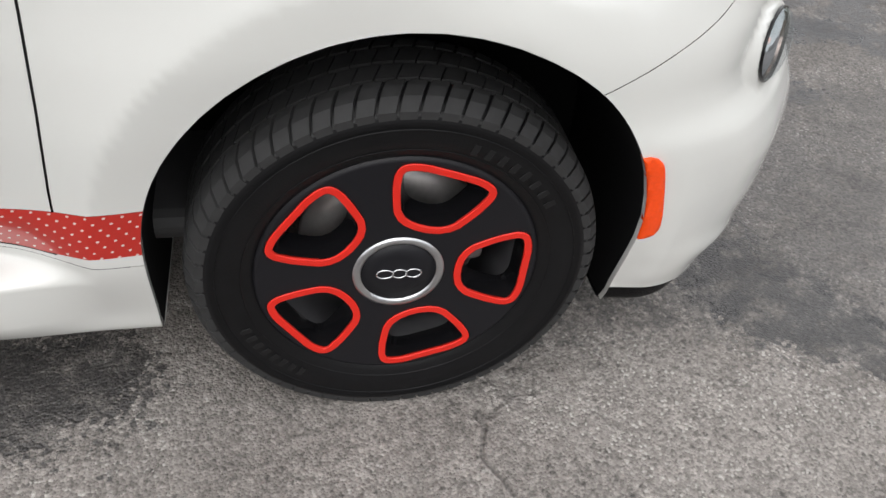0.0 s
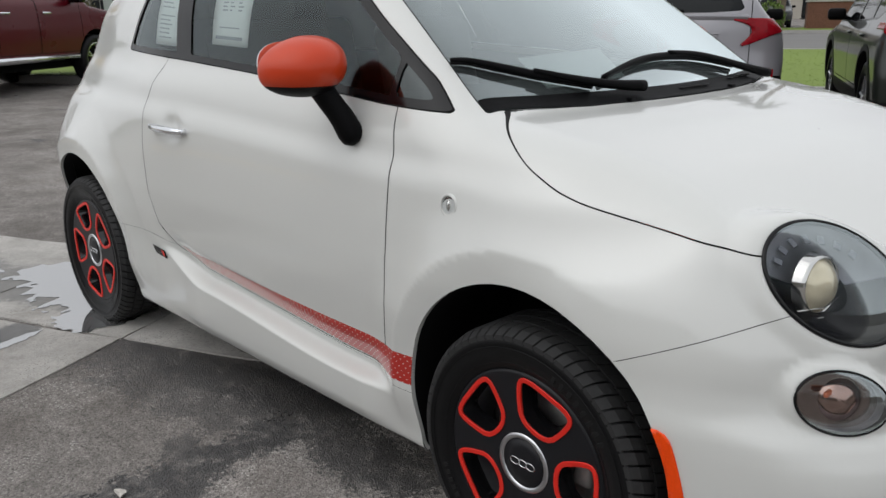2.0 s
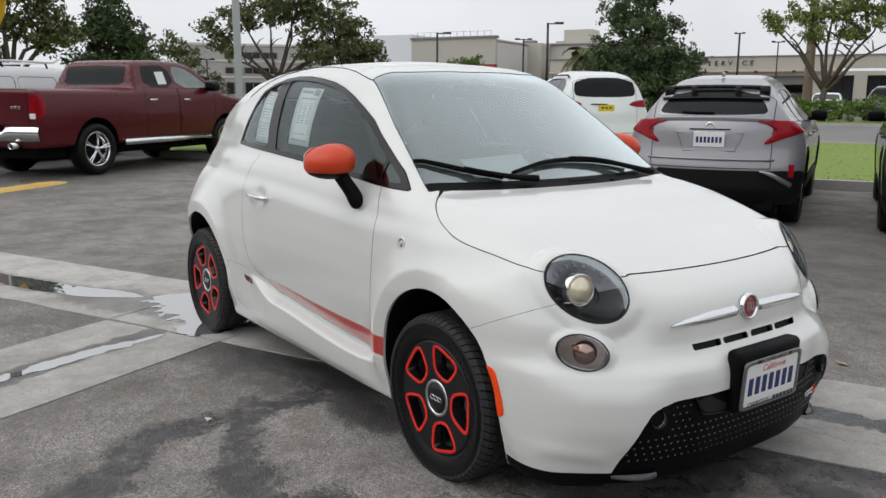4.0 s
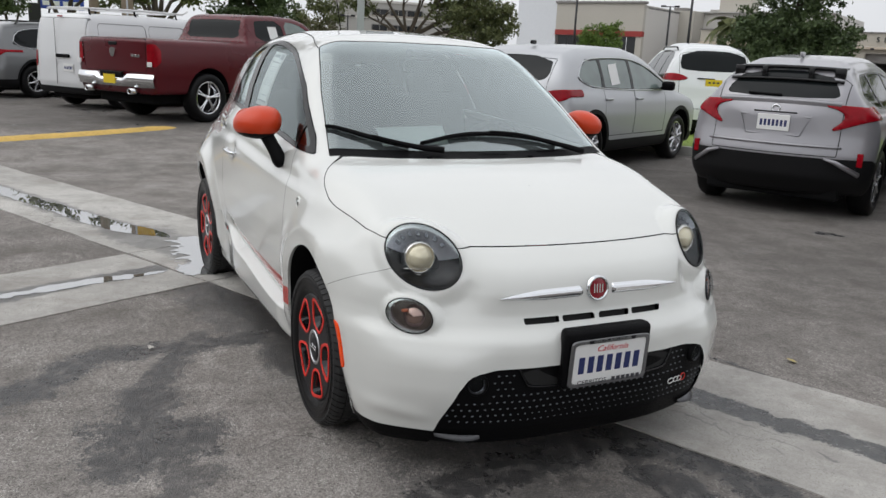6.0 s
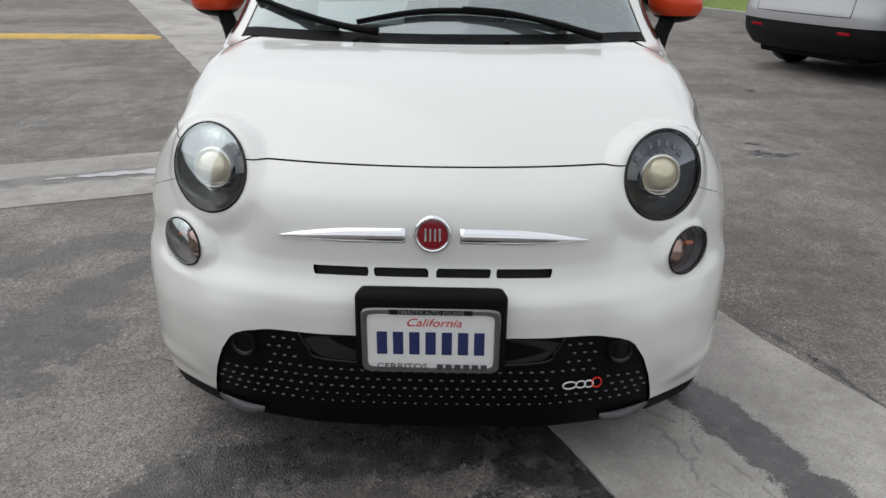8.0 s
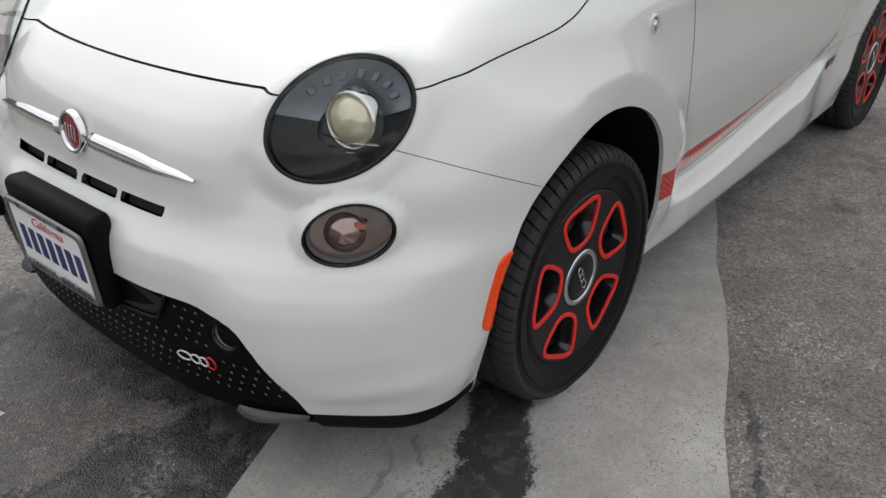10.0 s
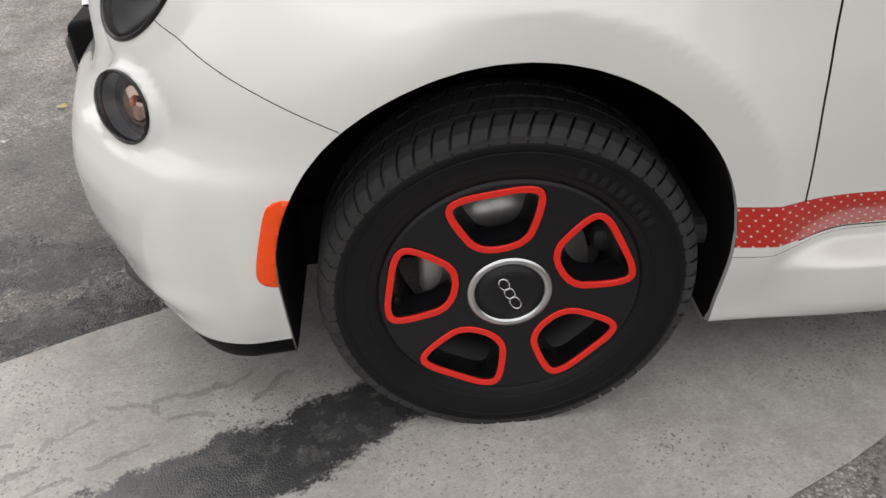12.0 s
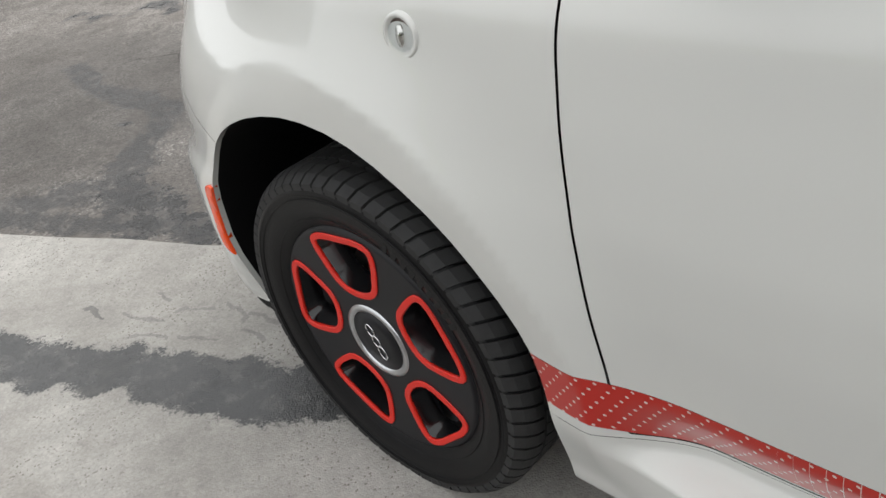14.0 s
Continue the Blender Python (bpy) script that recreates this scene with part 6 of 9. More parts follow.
crossover((-1.02, 6.42), 117.5, "very dark green sport utility vehicle with black mirrors", BLACK_PAINT, wb=2.70, ro=0.90, H=1.70, half_w=0.92, wheel_r=0.365, spokes=5, rails=True, dlo_chrome=False)
crossover((-9.56, 9.95), 150, "white sport utility vehicle with a dark rear window", SUV_WHITE, wb=2.80, ro=0.92, H=1.83, half_w=0.94, wheel_r=0.37, spokes=10, rails=True, tag=YELLOW_TAG, plate_z=1.08, glass_low=1.30,
          lamp=[(0.46, 1.15), (0.72, 1.105), (0.96, 1.12), (0.98, 1.21), (0.80, 1.25), (0.60, 1.225)], dlo_chrome=False)
crossover((-18.70, -2.22), 123, "dark grey sport utility vehicle with a chrome bumper strip", MID_GREY, wb=2.82, ro=0.98, H=1.69, half_w=0.95, wheel_r=0.37, spokes=6, rails=True)
crossover((-21.45, -3.20), 123, "charcoal station wagon with roof rails and red tail lamps", CHARCOAL, wb=2.67, ro=0.93, H=1.70, half_w=0.91, wheel_r=0.35, spokes=5, rails=True, dlo_chrome=False,
          lamp=[(0.62, 0.92), (0.96, 0.90), (0.98, 1.02), (0.92, 1.12), (0.70, 1.12)])
crossover((-24.2, -4.75), 123, "mid grey crossover with chrome window trim", MID_GREY, wb=2.70, ro=0.98, H=1.70, half_w=0.92, wheel_r=0.36, spokes=10, rails=False)
crossover((-27.3, -6.25), 123, "white crossover parked at the end of the row", SUV_WHITE, wb=2.7, ro=0.95, H=1.66, half_w=0.91, wheel_r=0.35, spokes=6, cell=0.06)
crossover((-10.4, 5.7), 116, "champagne saloon parked behind the silver crossover", BEIGE_PAINT, wb=2.75, ro=1.0, H=1.50, half_w=0.90, wheel_r=0.33, spokes=8, cell=0.05)

crossover((-20.6, 44.4), 295, "dark blue utility vehicle parked beyond the road", CHARCOAL, wb=2.8, ro=0.95, H=1.85, half_w=0.95, wheel_r=0.38, spokes=6, cell=0.07)
crossover((-24.6, 45.6), 297, "white car parked beyond the far hedge", SUV_WHITE, wb=2.7, ro=0.95, H=1.50, half_w=0.90, wheel_r=0.33, spokes=6, cell=0.07)
crossover((-17.6, 46.6), 297, "white car parked behind the brick planter", SUV_WHITE, wb=2.7, ro=0.95, H=1.55, half_w=0.90, wheel_r=0.33, spokes=6, cell=0.07)

# maroon pickup truck
pickup = thing("pickup_truck", (-13.12, 0.50, 0), 123, "maroon crew cab pickup truck with chrome bumper and wheels", "truck", "parked cars")
wb = 3.57
top = [(-1.30, 1.405), (-1.20, 1.425), (0.96, 1.435), (1.02, 1.47), (1.07, 1.75), (1.14, 1.89), (1.30, 1.945), (1.9, 1.965), (2.5, 1.955), (2.78, 1.89), (3.35, 1.50), (3.48, 1.38), (3.9, 1.31), (4.35, 1.25), (4.62, 1.10)]
flank = [(0.45, 0.92), (0.55, 0.98), (0.8, 1.005), (1.0, 1.01), (1.2, 1.0), (1.36, 0.985), (1.42, 0.955), (1.5, 0.90), (1.65, 0.845), (1.85, 0.765), (1.98, 0.68)]
sh, flank_c = vehicle_shell(top, flank, [(0.4, 4.50), (0.9, 4.56), (1.2, 4.5)], [(0.4, -1.19), (0.8, -1.21), (1.3, -1.225), (1.5, -1.22)], low=0.50, crown=0.02, sweep=(0.10, 0.10), bow=(0.015, 0.03), corner=0.06, level=0.95, roof_k=0.07)
sk = Skin(sh, 0.035, 100, -68)
for ax in (0.0, wb):
    sk.take(arch_xz(ax, 0.46, 0.50))
for line in ([(1.27, 1.46), (1.31, 1.80), (1.40, 1.845), (2.06, 1.865), (2.09, 1.46)], [(2.17, 1.46), (2.14, 1.865), (2.50, 1.845), (2.76, 1.74), (3.12, 1.50), (3.10, 1.46)]):
    w = sk.take(poly_xz(rounded(line, 1), 0.4))
    for half in (1, -1):
        sk.emit("side_window", w, LIGHT_GLASS if line[0][0] > 2 else AUTO_GLASS, pickup, half, -0.004)
cab_glass = sk.take(lambda x, y, z: np.maximum(polygon_distance(y, z, [(-0.1, 1.50), (0.70, 1.50), (0.66, 1.83), (-0.1, 1.85)]), np.maximum(0.9 - x, x - 1.3)))
lamps = sk.take(lambda x, y, z: np.maximum(polygon_distance(x, z, rounded([(-1.45, 0.96), (-1.06, 0.96), (-1.06, 1.33), (-1.45, 1.33)], 1)), 0.835 - y))
gate = sk.take(lambda x, y, z: np.maximum(np.maximum(y - 0.80, 0.86 - z), np.maximum(x + 1.0, z - 1.405)), 0.005)
doors = [sk.take(lambda x, y, z: np.maximum(np.maximum(d0 - x, x - d1), np.maximum(np.maximum(0.60 - z, z - 1.45), 0.5 - y)), 0.005) for d0, d1 in ((1.20, 2.11), (2.13, 3.20))]
screen = sk.take(lambda x, y, z: np.maximum(np.maximum(y - flank_c(z) + 0.08, 2.80 - x), np.maximum(x - 3.42, 1.44 - z)))
sk.emit("body_shell", sk.rest, MAROON, pickup)
sk.emit("tailgate", gate, MAROON, pickup)
sk.emit("seam", np.concatenate(sk.seams), SEAM, pickup, 0, -0.006)["kind"] = "stuff"
sk.emit("rear_window", cab_glass, AUTO_GLASS, pickup, 0, -0.004)
sk.emit("windscreen", screen, AUTO_GLASS, pickup, 0, -0.004)
for half in (1, -1):
    for d in doors:
        sk.emit("door", d, MAROON, pickup, half)
    sk.emit("tail_lamp", lamps, RED_LENS, pickup, half, 0.010, "red tail lamp")
    part("reversing_lens", box(0.02, 0.11, 0.08, (-1.228, half * 0.915, 1.00), 0.006), WHITE_PLASTIC, pickup, "pale reversing lens")
    for hx in (1.30, 2.24):
        part("door_handle", box(0.20, 0.04, 0.035, (hx + 0.08, half * 1.018, 1.24), 0.012), CHROME, pickup, "chrome door handle", True)
    wing_mirror(pickup, 3.02, 0.92, 1.50, half, GLOSS_BLACK, 1.35)
    part("running_board", tube([(0.62, half * 0.99, 0.52), (1.8, half * 1.0, 0.52), (3.0, half * 0.99, 0.52)], 0.055, 10), CHROME, pickup, "chrome running board", True)
    for ax in (0.0, wb):
        road_wheel(pickup, (ax, half * 0.86, 0.435), half, 0.435, 0.27, 0.285, 5, CHROME, True)
    part("exhaust_tip", revolve([(0.035, -1.36), (0.048, -1.38), (0.050, -1.18), (0.036, -1.18)], "X", 20, (0, half * 0.56, 0.545)), CHROME, pickup, "chrome exhaust tip", True)
for ax in (0.0, wb):
    arch_lining(sh, arch_line(ax, 0.46, 0.50, 0.50, 16), 0.36, MAROON, LINER, pickup)
ys = np.linspace(-0.98, 0.98, 25)
bm = bmesh.new()
rows = []
for y in ys:
    dip = 0.07 * (1 - ramp(abs(y), 0.30, 0.42))
    x0 = -1.30 + 0.10 * (abs(y) / 0.98) ** 4
    rows.append([bm.verts.new(p) for p in ((x0 + 0.12, y, 0.845 - dip), (x0, y, 0.83 - dip), (x0 - 0.02, y, 0.74 - dip * 0.6), (x0 + 0.01, y, 0.62), (x0 + 0.14, y, 0.60))])
for a, c in zip(rows, rows[1:]):
    for k in range(4):
        bm.faces.new((a[k], a[k + 1], c[k + 1], c[k]))
bmesh.ops.recalc_face_normals(bm, faces=bm.faces)
part("rear_bumper", bm, CHROME, pickup, "chrome rear bumper", True)
part("bumper_well", box(0.06, 0.58, 0.12, (-1.27, 0, 0.80), 0.02), BLACK, pickup)
part("dealer_tag", box(0.01, 0.30, 0.15, (-1.325, 0.0, 0.73), 0.004), YELLOW_TAG, pickup, "yellow paper tag")
part("tailgate_emblem", prism(rounded([(-0.06, 0.0), (-0.08, 0.09), (0.0, 0.12), (0.08, 0.09), (0.06, 0.0), (0.0, -0.06)], 2).tolist(), 0.02, "X", (-1.245, 0.0, 1.14)), CHROME, pickup, "chrome emblem")
for k in range(3):
    part("badge_bar", box(0.008, 0.055, 0.045, (-1.228, -0.50 - 0.075 * k, 1.13), 0.004), CHROME, pickup)
part("tailgate_handle", box(0.02, 0.22, 0.06, (-1.226, 0, 1.32), 0.01), GLOSS_BLACK, pickup)
q = sh.on_side(np.array([1.66, 1.90, 1.90, 1.66]), np.array([1.74, 1.75, 1.52, 1.51]), 0.004) * [1, -1, 1]
raw("window_sheet", q, [(0, 1, 2, 3)], PAPER, pickup, "white printed sheet behind glass", False)
part("underbody", box(5.2, 1.4, 0.30, (1.6, 0, 0.47), 0.04), LINER, pickup)

# white cargo van with a ladder rack
van = thing("cargo_van", (-15.65, -0.62, 0), 123, "white cargo van with blank sides and a roof rack", "van", "parked cars")
wb = 2.92
top = [(-0.82, 1.70), (-0.74, 1.80), (-0.55, 1.845), (0.8, 1.87), (1.9, 1.86), (2.3, 1.78), (3.05, 1.20), (3.2, 1.10), (3.6, 0.98), (3.75, 0.8)]
flank = [(0.28, 0.80), (0.42, 0.855), (0.8, 0.872), (1.0, 0.868), (1.2, 0.85), (1.5, 0.80), (1.72, 0.745), (1.85, 0.67)]
sh, flank_c = vehicle_shell(top, flank, [(0.3, 3.62), (0.7, 3.68), (1.0, 3.6), (1.5, 3.4)], [(0.3, -0.75), (0.5, -0.80), (1.0, -0.79), (1.5, -0.76), (1.9, -0.70)], low=0.30, crown=0.03, sweep=(0.2, 0.2), bow=(0.02, 0.03), corner=0.07, level=0.95, roof_k=0.08)
sk = Skin(sh, 0.035, 100, -68)
for ax in (0.0, wb):
    sk.take(arch_xz(ax, 0.34, 0.365))
w = sk.take(poly_xz(rounded([(1.75, 1.10), (1.75, 1.62), (2.25, 1.60), (2.80, 1.20), (2.78, 1.12)], 1), 0.4))
lamps = sk.take(lambda x, y, z: np.maximum(polygon_distance(x, z, [(-1.0, 0.78), (-0.70, 0.78), (-0.70, 1.12), (-1.0, 1.12)]), 0.755 - y))
rear_doors = [sk.take(lambda x, y, z: np.maximum(np.maximum(y - 0.74, x + 0.6), np.maximum(0.42 - z, z - 1.74)), 0.006)]
pressed = [sk.take(lambda x, y, z: np.maximum(polygon_distance(x, z, [(a, 1.06), (a, 1.60), (a + 0.05, 1.66), (c - 0.05, 1.66), (c, 1.60), (c, 1.06), (c - 0.05, 1.0), (a + 0.05, 1.0)]), 0.4 - y), 0.006) for a, c in ((-0.50, 0.62), (0.70, 1.62))]
bumper = sk.take(lambda x, y, z: np.maximum(z - 0.50, x + 0.45))
screen = sk.take(lambda x, y, z: np.maximum(np.maximum(y - flank_c(z) + 0.08, 2.36 - x), np.maximum(x - 3.1, 1.14 - z)))
sk.emit("body_shell", sk.rest, VAN_WHITE, van)
sk.emit("rear_door", rear_doors[0], VAN_WHITE, van)
sk.emit("seam", np.concatenate(sk.seams), MID_GREY, van, 0, -0.005)["kind"] = "stuff"
sk.emit("rear_bumper", bumper, CLADDING, van, 0, 0.006, "dark grey plastic bumper")
sk.emit("windscreen", screen, AUTO_GLASS, van, 0, -0.004)
for half in (1, -1):
    sk.emit("side_window", w, AUTO_GLASS, van, half, -0.004)
    sk.emit("tail_lamp", lamps, RED_LENS, van, half, 0.008, "red tail lamp")
    for p in pressed:
        sk.emit("side_panel", p, VAN_WHITE, van, half, -0.008)
    for ax in (0.0, wb):
        road_wheel(van, (ax, half * 0.745, 0.315), half, 0.315, 0.20, 0.20, 7, ALLOY)
    wing_mirror(van, 2.5, 0.80, 1.15, half, BLACK)
    part("rack_rail", tube([(-0.60, half * 0.60, 1.93), (0.8, half * 0.62, 1.96), (1.75, half * 0.60, 1.95), (1.90, half * 0.58, 2.02)], 0.022, 8), WHITE_PLASTIC, van, "white rack rail", True)
for x in (-0.55, 0.5, 1.55):
    part("rack_bar", tube([(x, -0.62, 1.94), (x, 0.62, 1.94)], 0.02, 8), WHITE_PLASTIC, van, "", True)
    for half in (1, -1):
        part("rack_foot", tube([(x, half * 0.60, 1.94), (x, half * 0.66, 1.78)], 0.02, 6), BLACK, van)
for ax in (0.0, wb):
    arch_lining(sh, arch_line(ax, 0.34, 0.365, 0.30, 14), 0.32, VAN_WHITE, LINER, van)
part("door_pull", box(0.03, 0.42, 0.07, (-0.815, -0.10, 1.02), 0.015), BLACK, van, "black door pull")
part("door_gap", box(0.006, 0.010, 1.25, (-0.806, 0.12, 1.10), 0.001), SEAM, van)
part("high_lamp", box(0.03, 0.14, 0.03, (-0.755, 0, 1.77), 0.008), RED_LENS, van, "red high brake lamp")
plate_on(van, sh, 0.80, 0.305, "number plate with dark bars", None, -0.25)
part("underbody", box(4.0, 1.16, 0.22, (1.4, 0, 0.31), 0.04), LINER, van)

# ---------------------------------------------------------------- beyond the lot: verge, road, planting, buildings
def leaf_material(name, dark, light, rough=0.55, wide=0.9):
    m = bpy.data.materials.new(name)
    m.use_nodes = True
    nodes, links = m.node_tree.nodes, m.node_tree.links
    b = nodes["Principled BSDF"]
    geo, mix, at, n, k = (nodes.new(s) for s in ("ShaderNodeNewGeometry", "ShaderNodeMixRGB", "ShaderNodeTexCoord", "ShaderNodeTexNoise", "ShaderNodeMath"))
    n.inputs["Scale"].default_value = wide
    k.operation = "MULTIPLY_ADD"
    k.inputs[1].default_value = 0.55
    links.new(at.outputs["Object"], n.inputs["Vector"])
    links.new(geo.outputs["Random Per Island"], k.inputs[0])
    links.new(n.outputs["Fac"], k.inputs[2])
    sub = nodes.new("ShaderNodeMath")
    sub.operation, sub.use_clamp = "SUBTRACT", True
    sub.inputs[1].default_value = 0.25
    links.new(k.outputs[0], sub.inputs[0])
    mix.inputs[1].default_value, mix.inputs[2].default_value = (*dark, 1), (*light, 1)
    links.new(sub.outputs[0], mix.inputs[0])
    links.new(mix.outputs[0], b.inputs["Base Color"])
    b.inputs["Roughness"].default_value = rough
    b.inputs["Specular IOR Level"].default_value = 0.35
    return m


DARK_LEAF = leaf_material("dark_leaves", (0.020, 0.038, 0.014), (0.109, 0.152, 0.058))
OLIVE_LEAF = leaf_material("olive_leaves", (0.036, 0.052, 0.019), (0.189, 0.203, 0.080))
FRESH_LEAF = leaf_material("fresh_leaves", (0.06, 0.10, 0.018), (0.26, 0.32, 0.075))
HEDGE_LEAF = leaf_material("hedge_leaves", (0.045, 0.085, 0.015), (0.20, 0.30, 0.06))
DRY_LEAF = leaf_material("dry_leaves", (0.05, 0.05, 0.025), (0.17, 0.15, 0.09))
GRASS_MAT = leaf_material("lawn_grass", (0.135, 0.195, 0.03), (0.19, 0.265, 0.05), 0.8, 0.25)
BARK = material("bark", (0.085, 0.068, 0.052), 0.9, vary=0.3, grain=0.35, scale=14, bump=0.6, bump_scale=30, big=2)
PALM_BARK = material("palm_bark", (0.21, 0.17, 0.12), 0.9, vary=0.25, grain=0.3, scale=9, bump=0.6, bump_scale=20, big=2)
ROAD = material("road_asphalt", (0.20, 0.195, 0.19), 0.85, vary=0.12, grain=0.12, scale=30, big=0.4)
KERB = material("kerb_concrete", (0.40, 0.39, 0.37), 0.85, vary=0.12, grain=0.12, scale=25)
TAN_WALL = material("tan_stucco", (0.47, 0.445, 0.395), 0.9, vary=0.06, grain=0.05, scale=6, big=0.2)
PALE_WALL = material("pale_stucco", (0.60, 0.58, 0.545), 0.9, vary=0.05, grain=0.05, scale=6, big=0.2)
WHITE_WALL = material("white_stucco", (0.72, 0.74, 0.77), 0.9, vary=0.04, grain=0.04, scale=6, big=0.2)
BEIGE_WALL = material("beige_stucco", (0.45, 0.42, 0.365), 0.9, vary=0.06, grain=0.05, scale=6, big=0.2)
GREY_WALL = material("grey_stucco", (0.42, 0.41, 0.385), 0.9, vary=0.06, grain=0.05, scale=6, big=0.2)
DULL_WALL = material("dull_stucco", (0.20, 0.19, 0.17), 0.9, vary=0.10, grain=0.06, scale=6, big=0.3)
LEDGE = material("pale_ledge", (0.55, 0.47, 0.38), 0.85, vary=0.05, grain=0.05)
PARAPET = material("grey_coping", (0.22, 0.21, 0.20), 0.8, vary=0.1)
RED_BAND = material("red_fascia", (0.30, 0.035, 0.03), 0.5, vary=0.06)
WINDOW = material("dark_window", (0.018, 0.020, 0.022), 0.10, vary=0.3, big=0.5)
POST_BLACK = material("dark_post", (0.020, 0.020, 0.022), 0.5, vary=0.15)
POST_GREY = material("galvanised_post", (0.42, 0.44, 0.46), 0.5, 0.2, vary=0.1, grain=0.08)
SIGN_DARK = material("dark_sign_letters", (0.045, 0.048, 0.05), 0.5)
SIGN_BLUE = material("blue_sign", (0.035, 0.07, 0.36), 0.5, vary=0.05)
SIGN_BACK = material("grey_sign_back", (0.22, 0.24, 0.27), 0.45, 0.3, vary=0.1)
FLAG_YELLOW = material("yellow_cloth", (0.62, 0.42, 0.03), 0.85, vary=0.1, grain=0.1)
BRICKWORK = material("brown_brick", (0.16, 0.075, 0.05), 0.9, vary=0.2, grain=0.35, scale=16, bump=0.5, bump_scale=25, big=2)

ACROSS, AHEAD = Vector((0.888, 0.46, 0)), Vector((-0.46, 0.888, 0))
EYE = Vector((2.70, -2.37, 0))


def out_at(azimuth, distance):
    return EYE + distance * Vector((math.cos(radians(azimuth)), math.sin(radians(azimuth)), 0))


def band(name, n0, n1, z, mat, label, category, reach=130, wave=0.0, drop=0.3, kind="structure", u0=None):
    """A level strip across the line of the parked cars, between two distances ahead."""
    bm = bmesh.new()
    rng = random.Random(int(n0 * 10))
    rows = []
    for n in (n0, n1):
        rows.append([bm.verts.new(ACROSS * u + AHEAD * (n + rng.uniform(-wave, wave)) + Vector((0, 0, z))) for u in np.linspace(-reach if u0 is None else u0, reach, 60)])
    top = [bm.faces.new((a, b, d, c)) for (a, b), (c, d) in zip(zip(rows[0], rows[0][1:]), zip(rows[1], rows[1][1:]))]
    got = bmesh.ops.extrude_face_region(bm, geom=top)
    bmesh.ops.translate(bm, vec=(0, 0, -drop), verts=[g for g in got["geom"] if isinstance(g, bmesh.types.BMVert)])
    bmesh.ops.recalc_face_normals(bm, faces=bm.faces)
    return tagged(mesh_object(name, bm, mat), label, category, kind=kind)


band("kerb", 9.90, 10.06, 0.14, KERB, "grey concrete kerb along the lawn strip", "kerb")
band("lawn", 10.06, 20.6, 0.13, GRASS_MAT, "bright green mown lawn strip behind the kerb", "lawn")
band("kerb", 20.6, 20.75, 0.14, KERB, "grey concrete kerb between lawn and road", "kerb")
band("road", 20.75, 36.8, 0.012, ROAD, "plain grey asphalt road beyond the lawn", "road", drop=0.05)
band("kerb", 36.8, 36.95, 0.15, KERB, "grey concrete kerb on the far side of the road", "kerb")
band("lawn", 36.95, 41.6, 0.14, GRASS_MAT, "narrow green planting strip across the road", "lawn")


def blades():
    """Grass blades on the lawn strip nearest to the parked cars."""
    rng = np.random.default_rng(5)
    n = 16000
    u, a = rng.uniform(-14, 16, n), 10.1 + 10.4 * rng.random(n) ** 1.6
    base = np.outer(u, np.array(ACROSS)) + np.outer(a, np.array(AHEAD)) + np.array([0, 0, 0.125])
    yaw, tall, wide = rng.uniform(0, math.pi, n), rng.uniform(0.008, 0.022, n), rng.uniform(0.008, 0.02, n)
    side = np.stack([np.cos(yaw), np.sin(yaw), 0 * yaw], 1) * wide[:, None]
    tip = base + np.stack([rng.normal(0, 0.02, n), rng.normal(0, 0.02, n), tall], 1)
    v = np.stack([base - side, base + side, tip], 1).reshape(-1, 3)
    ob = raw("grass", v, np.arange(3 * n).reshape(-1, 3), GRASS_MAT, smooth=False)
    tagged(ob, "short green grass blades on the lawn strip", "grass", kind="stuff")


blades()


def foliage(name, blobs, count, size, mat, parent, seed, label=""):
    """Many small leaves gathered in uneven clumps: blobs are (x, y, z, rx, ry, rz)."""
    rng = np.random.default_rng(seed)
    vol = np.array([b[3] * b[4] + b[4] * b[5] + b[3] * b[5] for b in blobs])
    pts = []
    for b, k in zip(blobs, np.maximum(1, (count * vol / vol.sum())).astype(int)):
        clumps = max(6, k // 34)
        d = rng.normal(size=(clumps, 3))
        d /= np.linalg.norm(d, axis=1)[:, None]
        c = d * (rng.random((clumps, 1)) ** 0.42) * rng.uniform(0.85, 1.10, (clumps, 1))
        who = rng.integers(0, clumps, k)
        q = c[who] * np.array(b[3:6]) + rng.normal(0, size * 1.35, (k, 3)) * np.array([1, 1, 0.7])
        pts.append(q + np.array(b[:3]))
    p = np.concatenate(pts)
    n = len(p)
    s = size * rng.uniform(0.55, 1.25, (n, 1))
    a = rng.normal(size=(n, 3))
    a /= np.linalg.norm(a, axis=1)[:, None]
    b = np.cross(a, rng.normal(size=(n, 3)))
    b /= np.linalg.norm(b, axis=1)[:, None]
    bend = np.cross(a, b) * s * 0.18
    v = np.stack([p - a * s, p - b * s * 0.48 + bend, p + a * s, p + b * s * 0.48 + bend], 1).reshape(-1, 3)
    return raw(name, v, np.arange(4 * n).reshape(-1, 4), mat, parent, label, smooth=False)


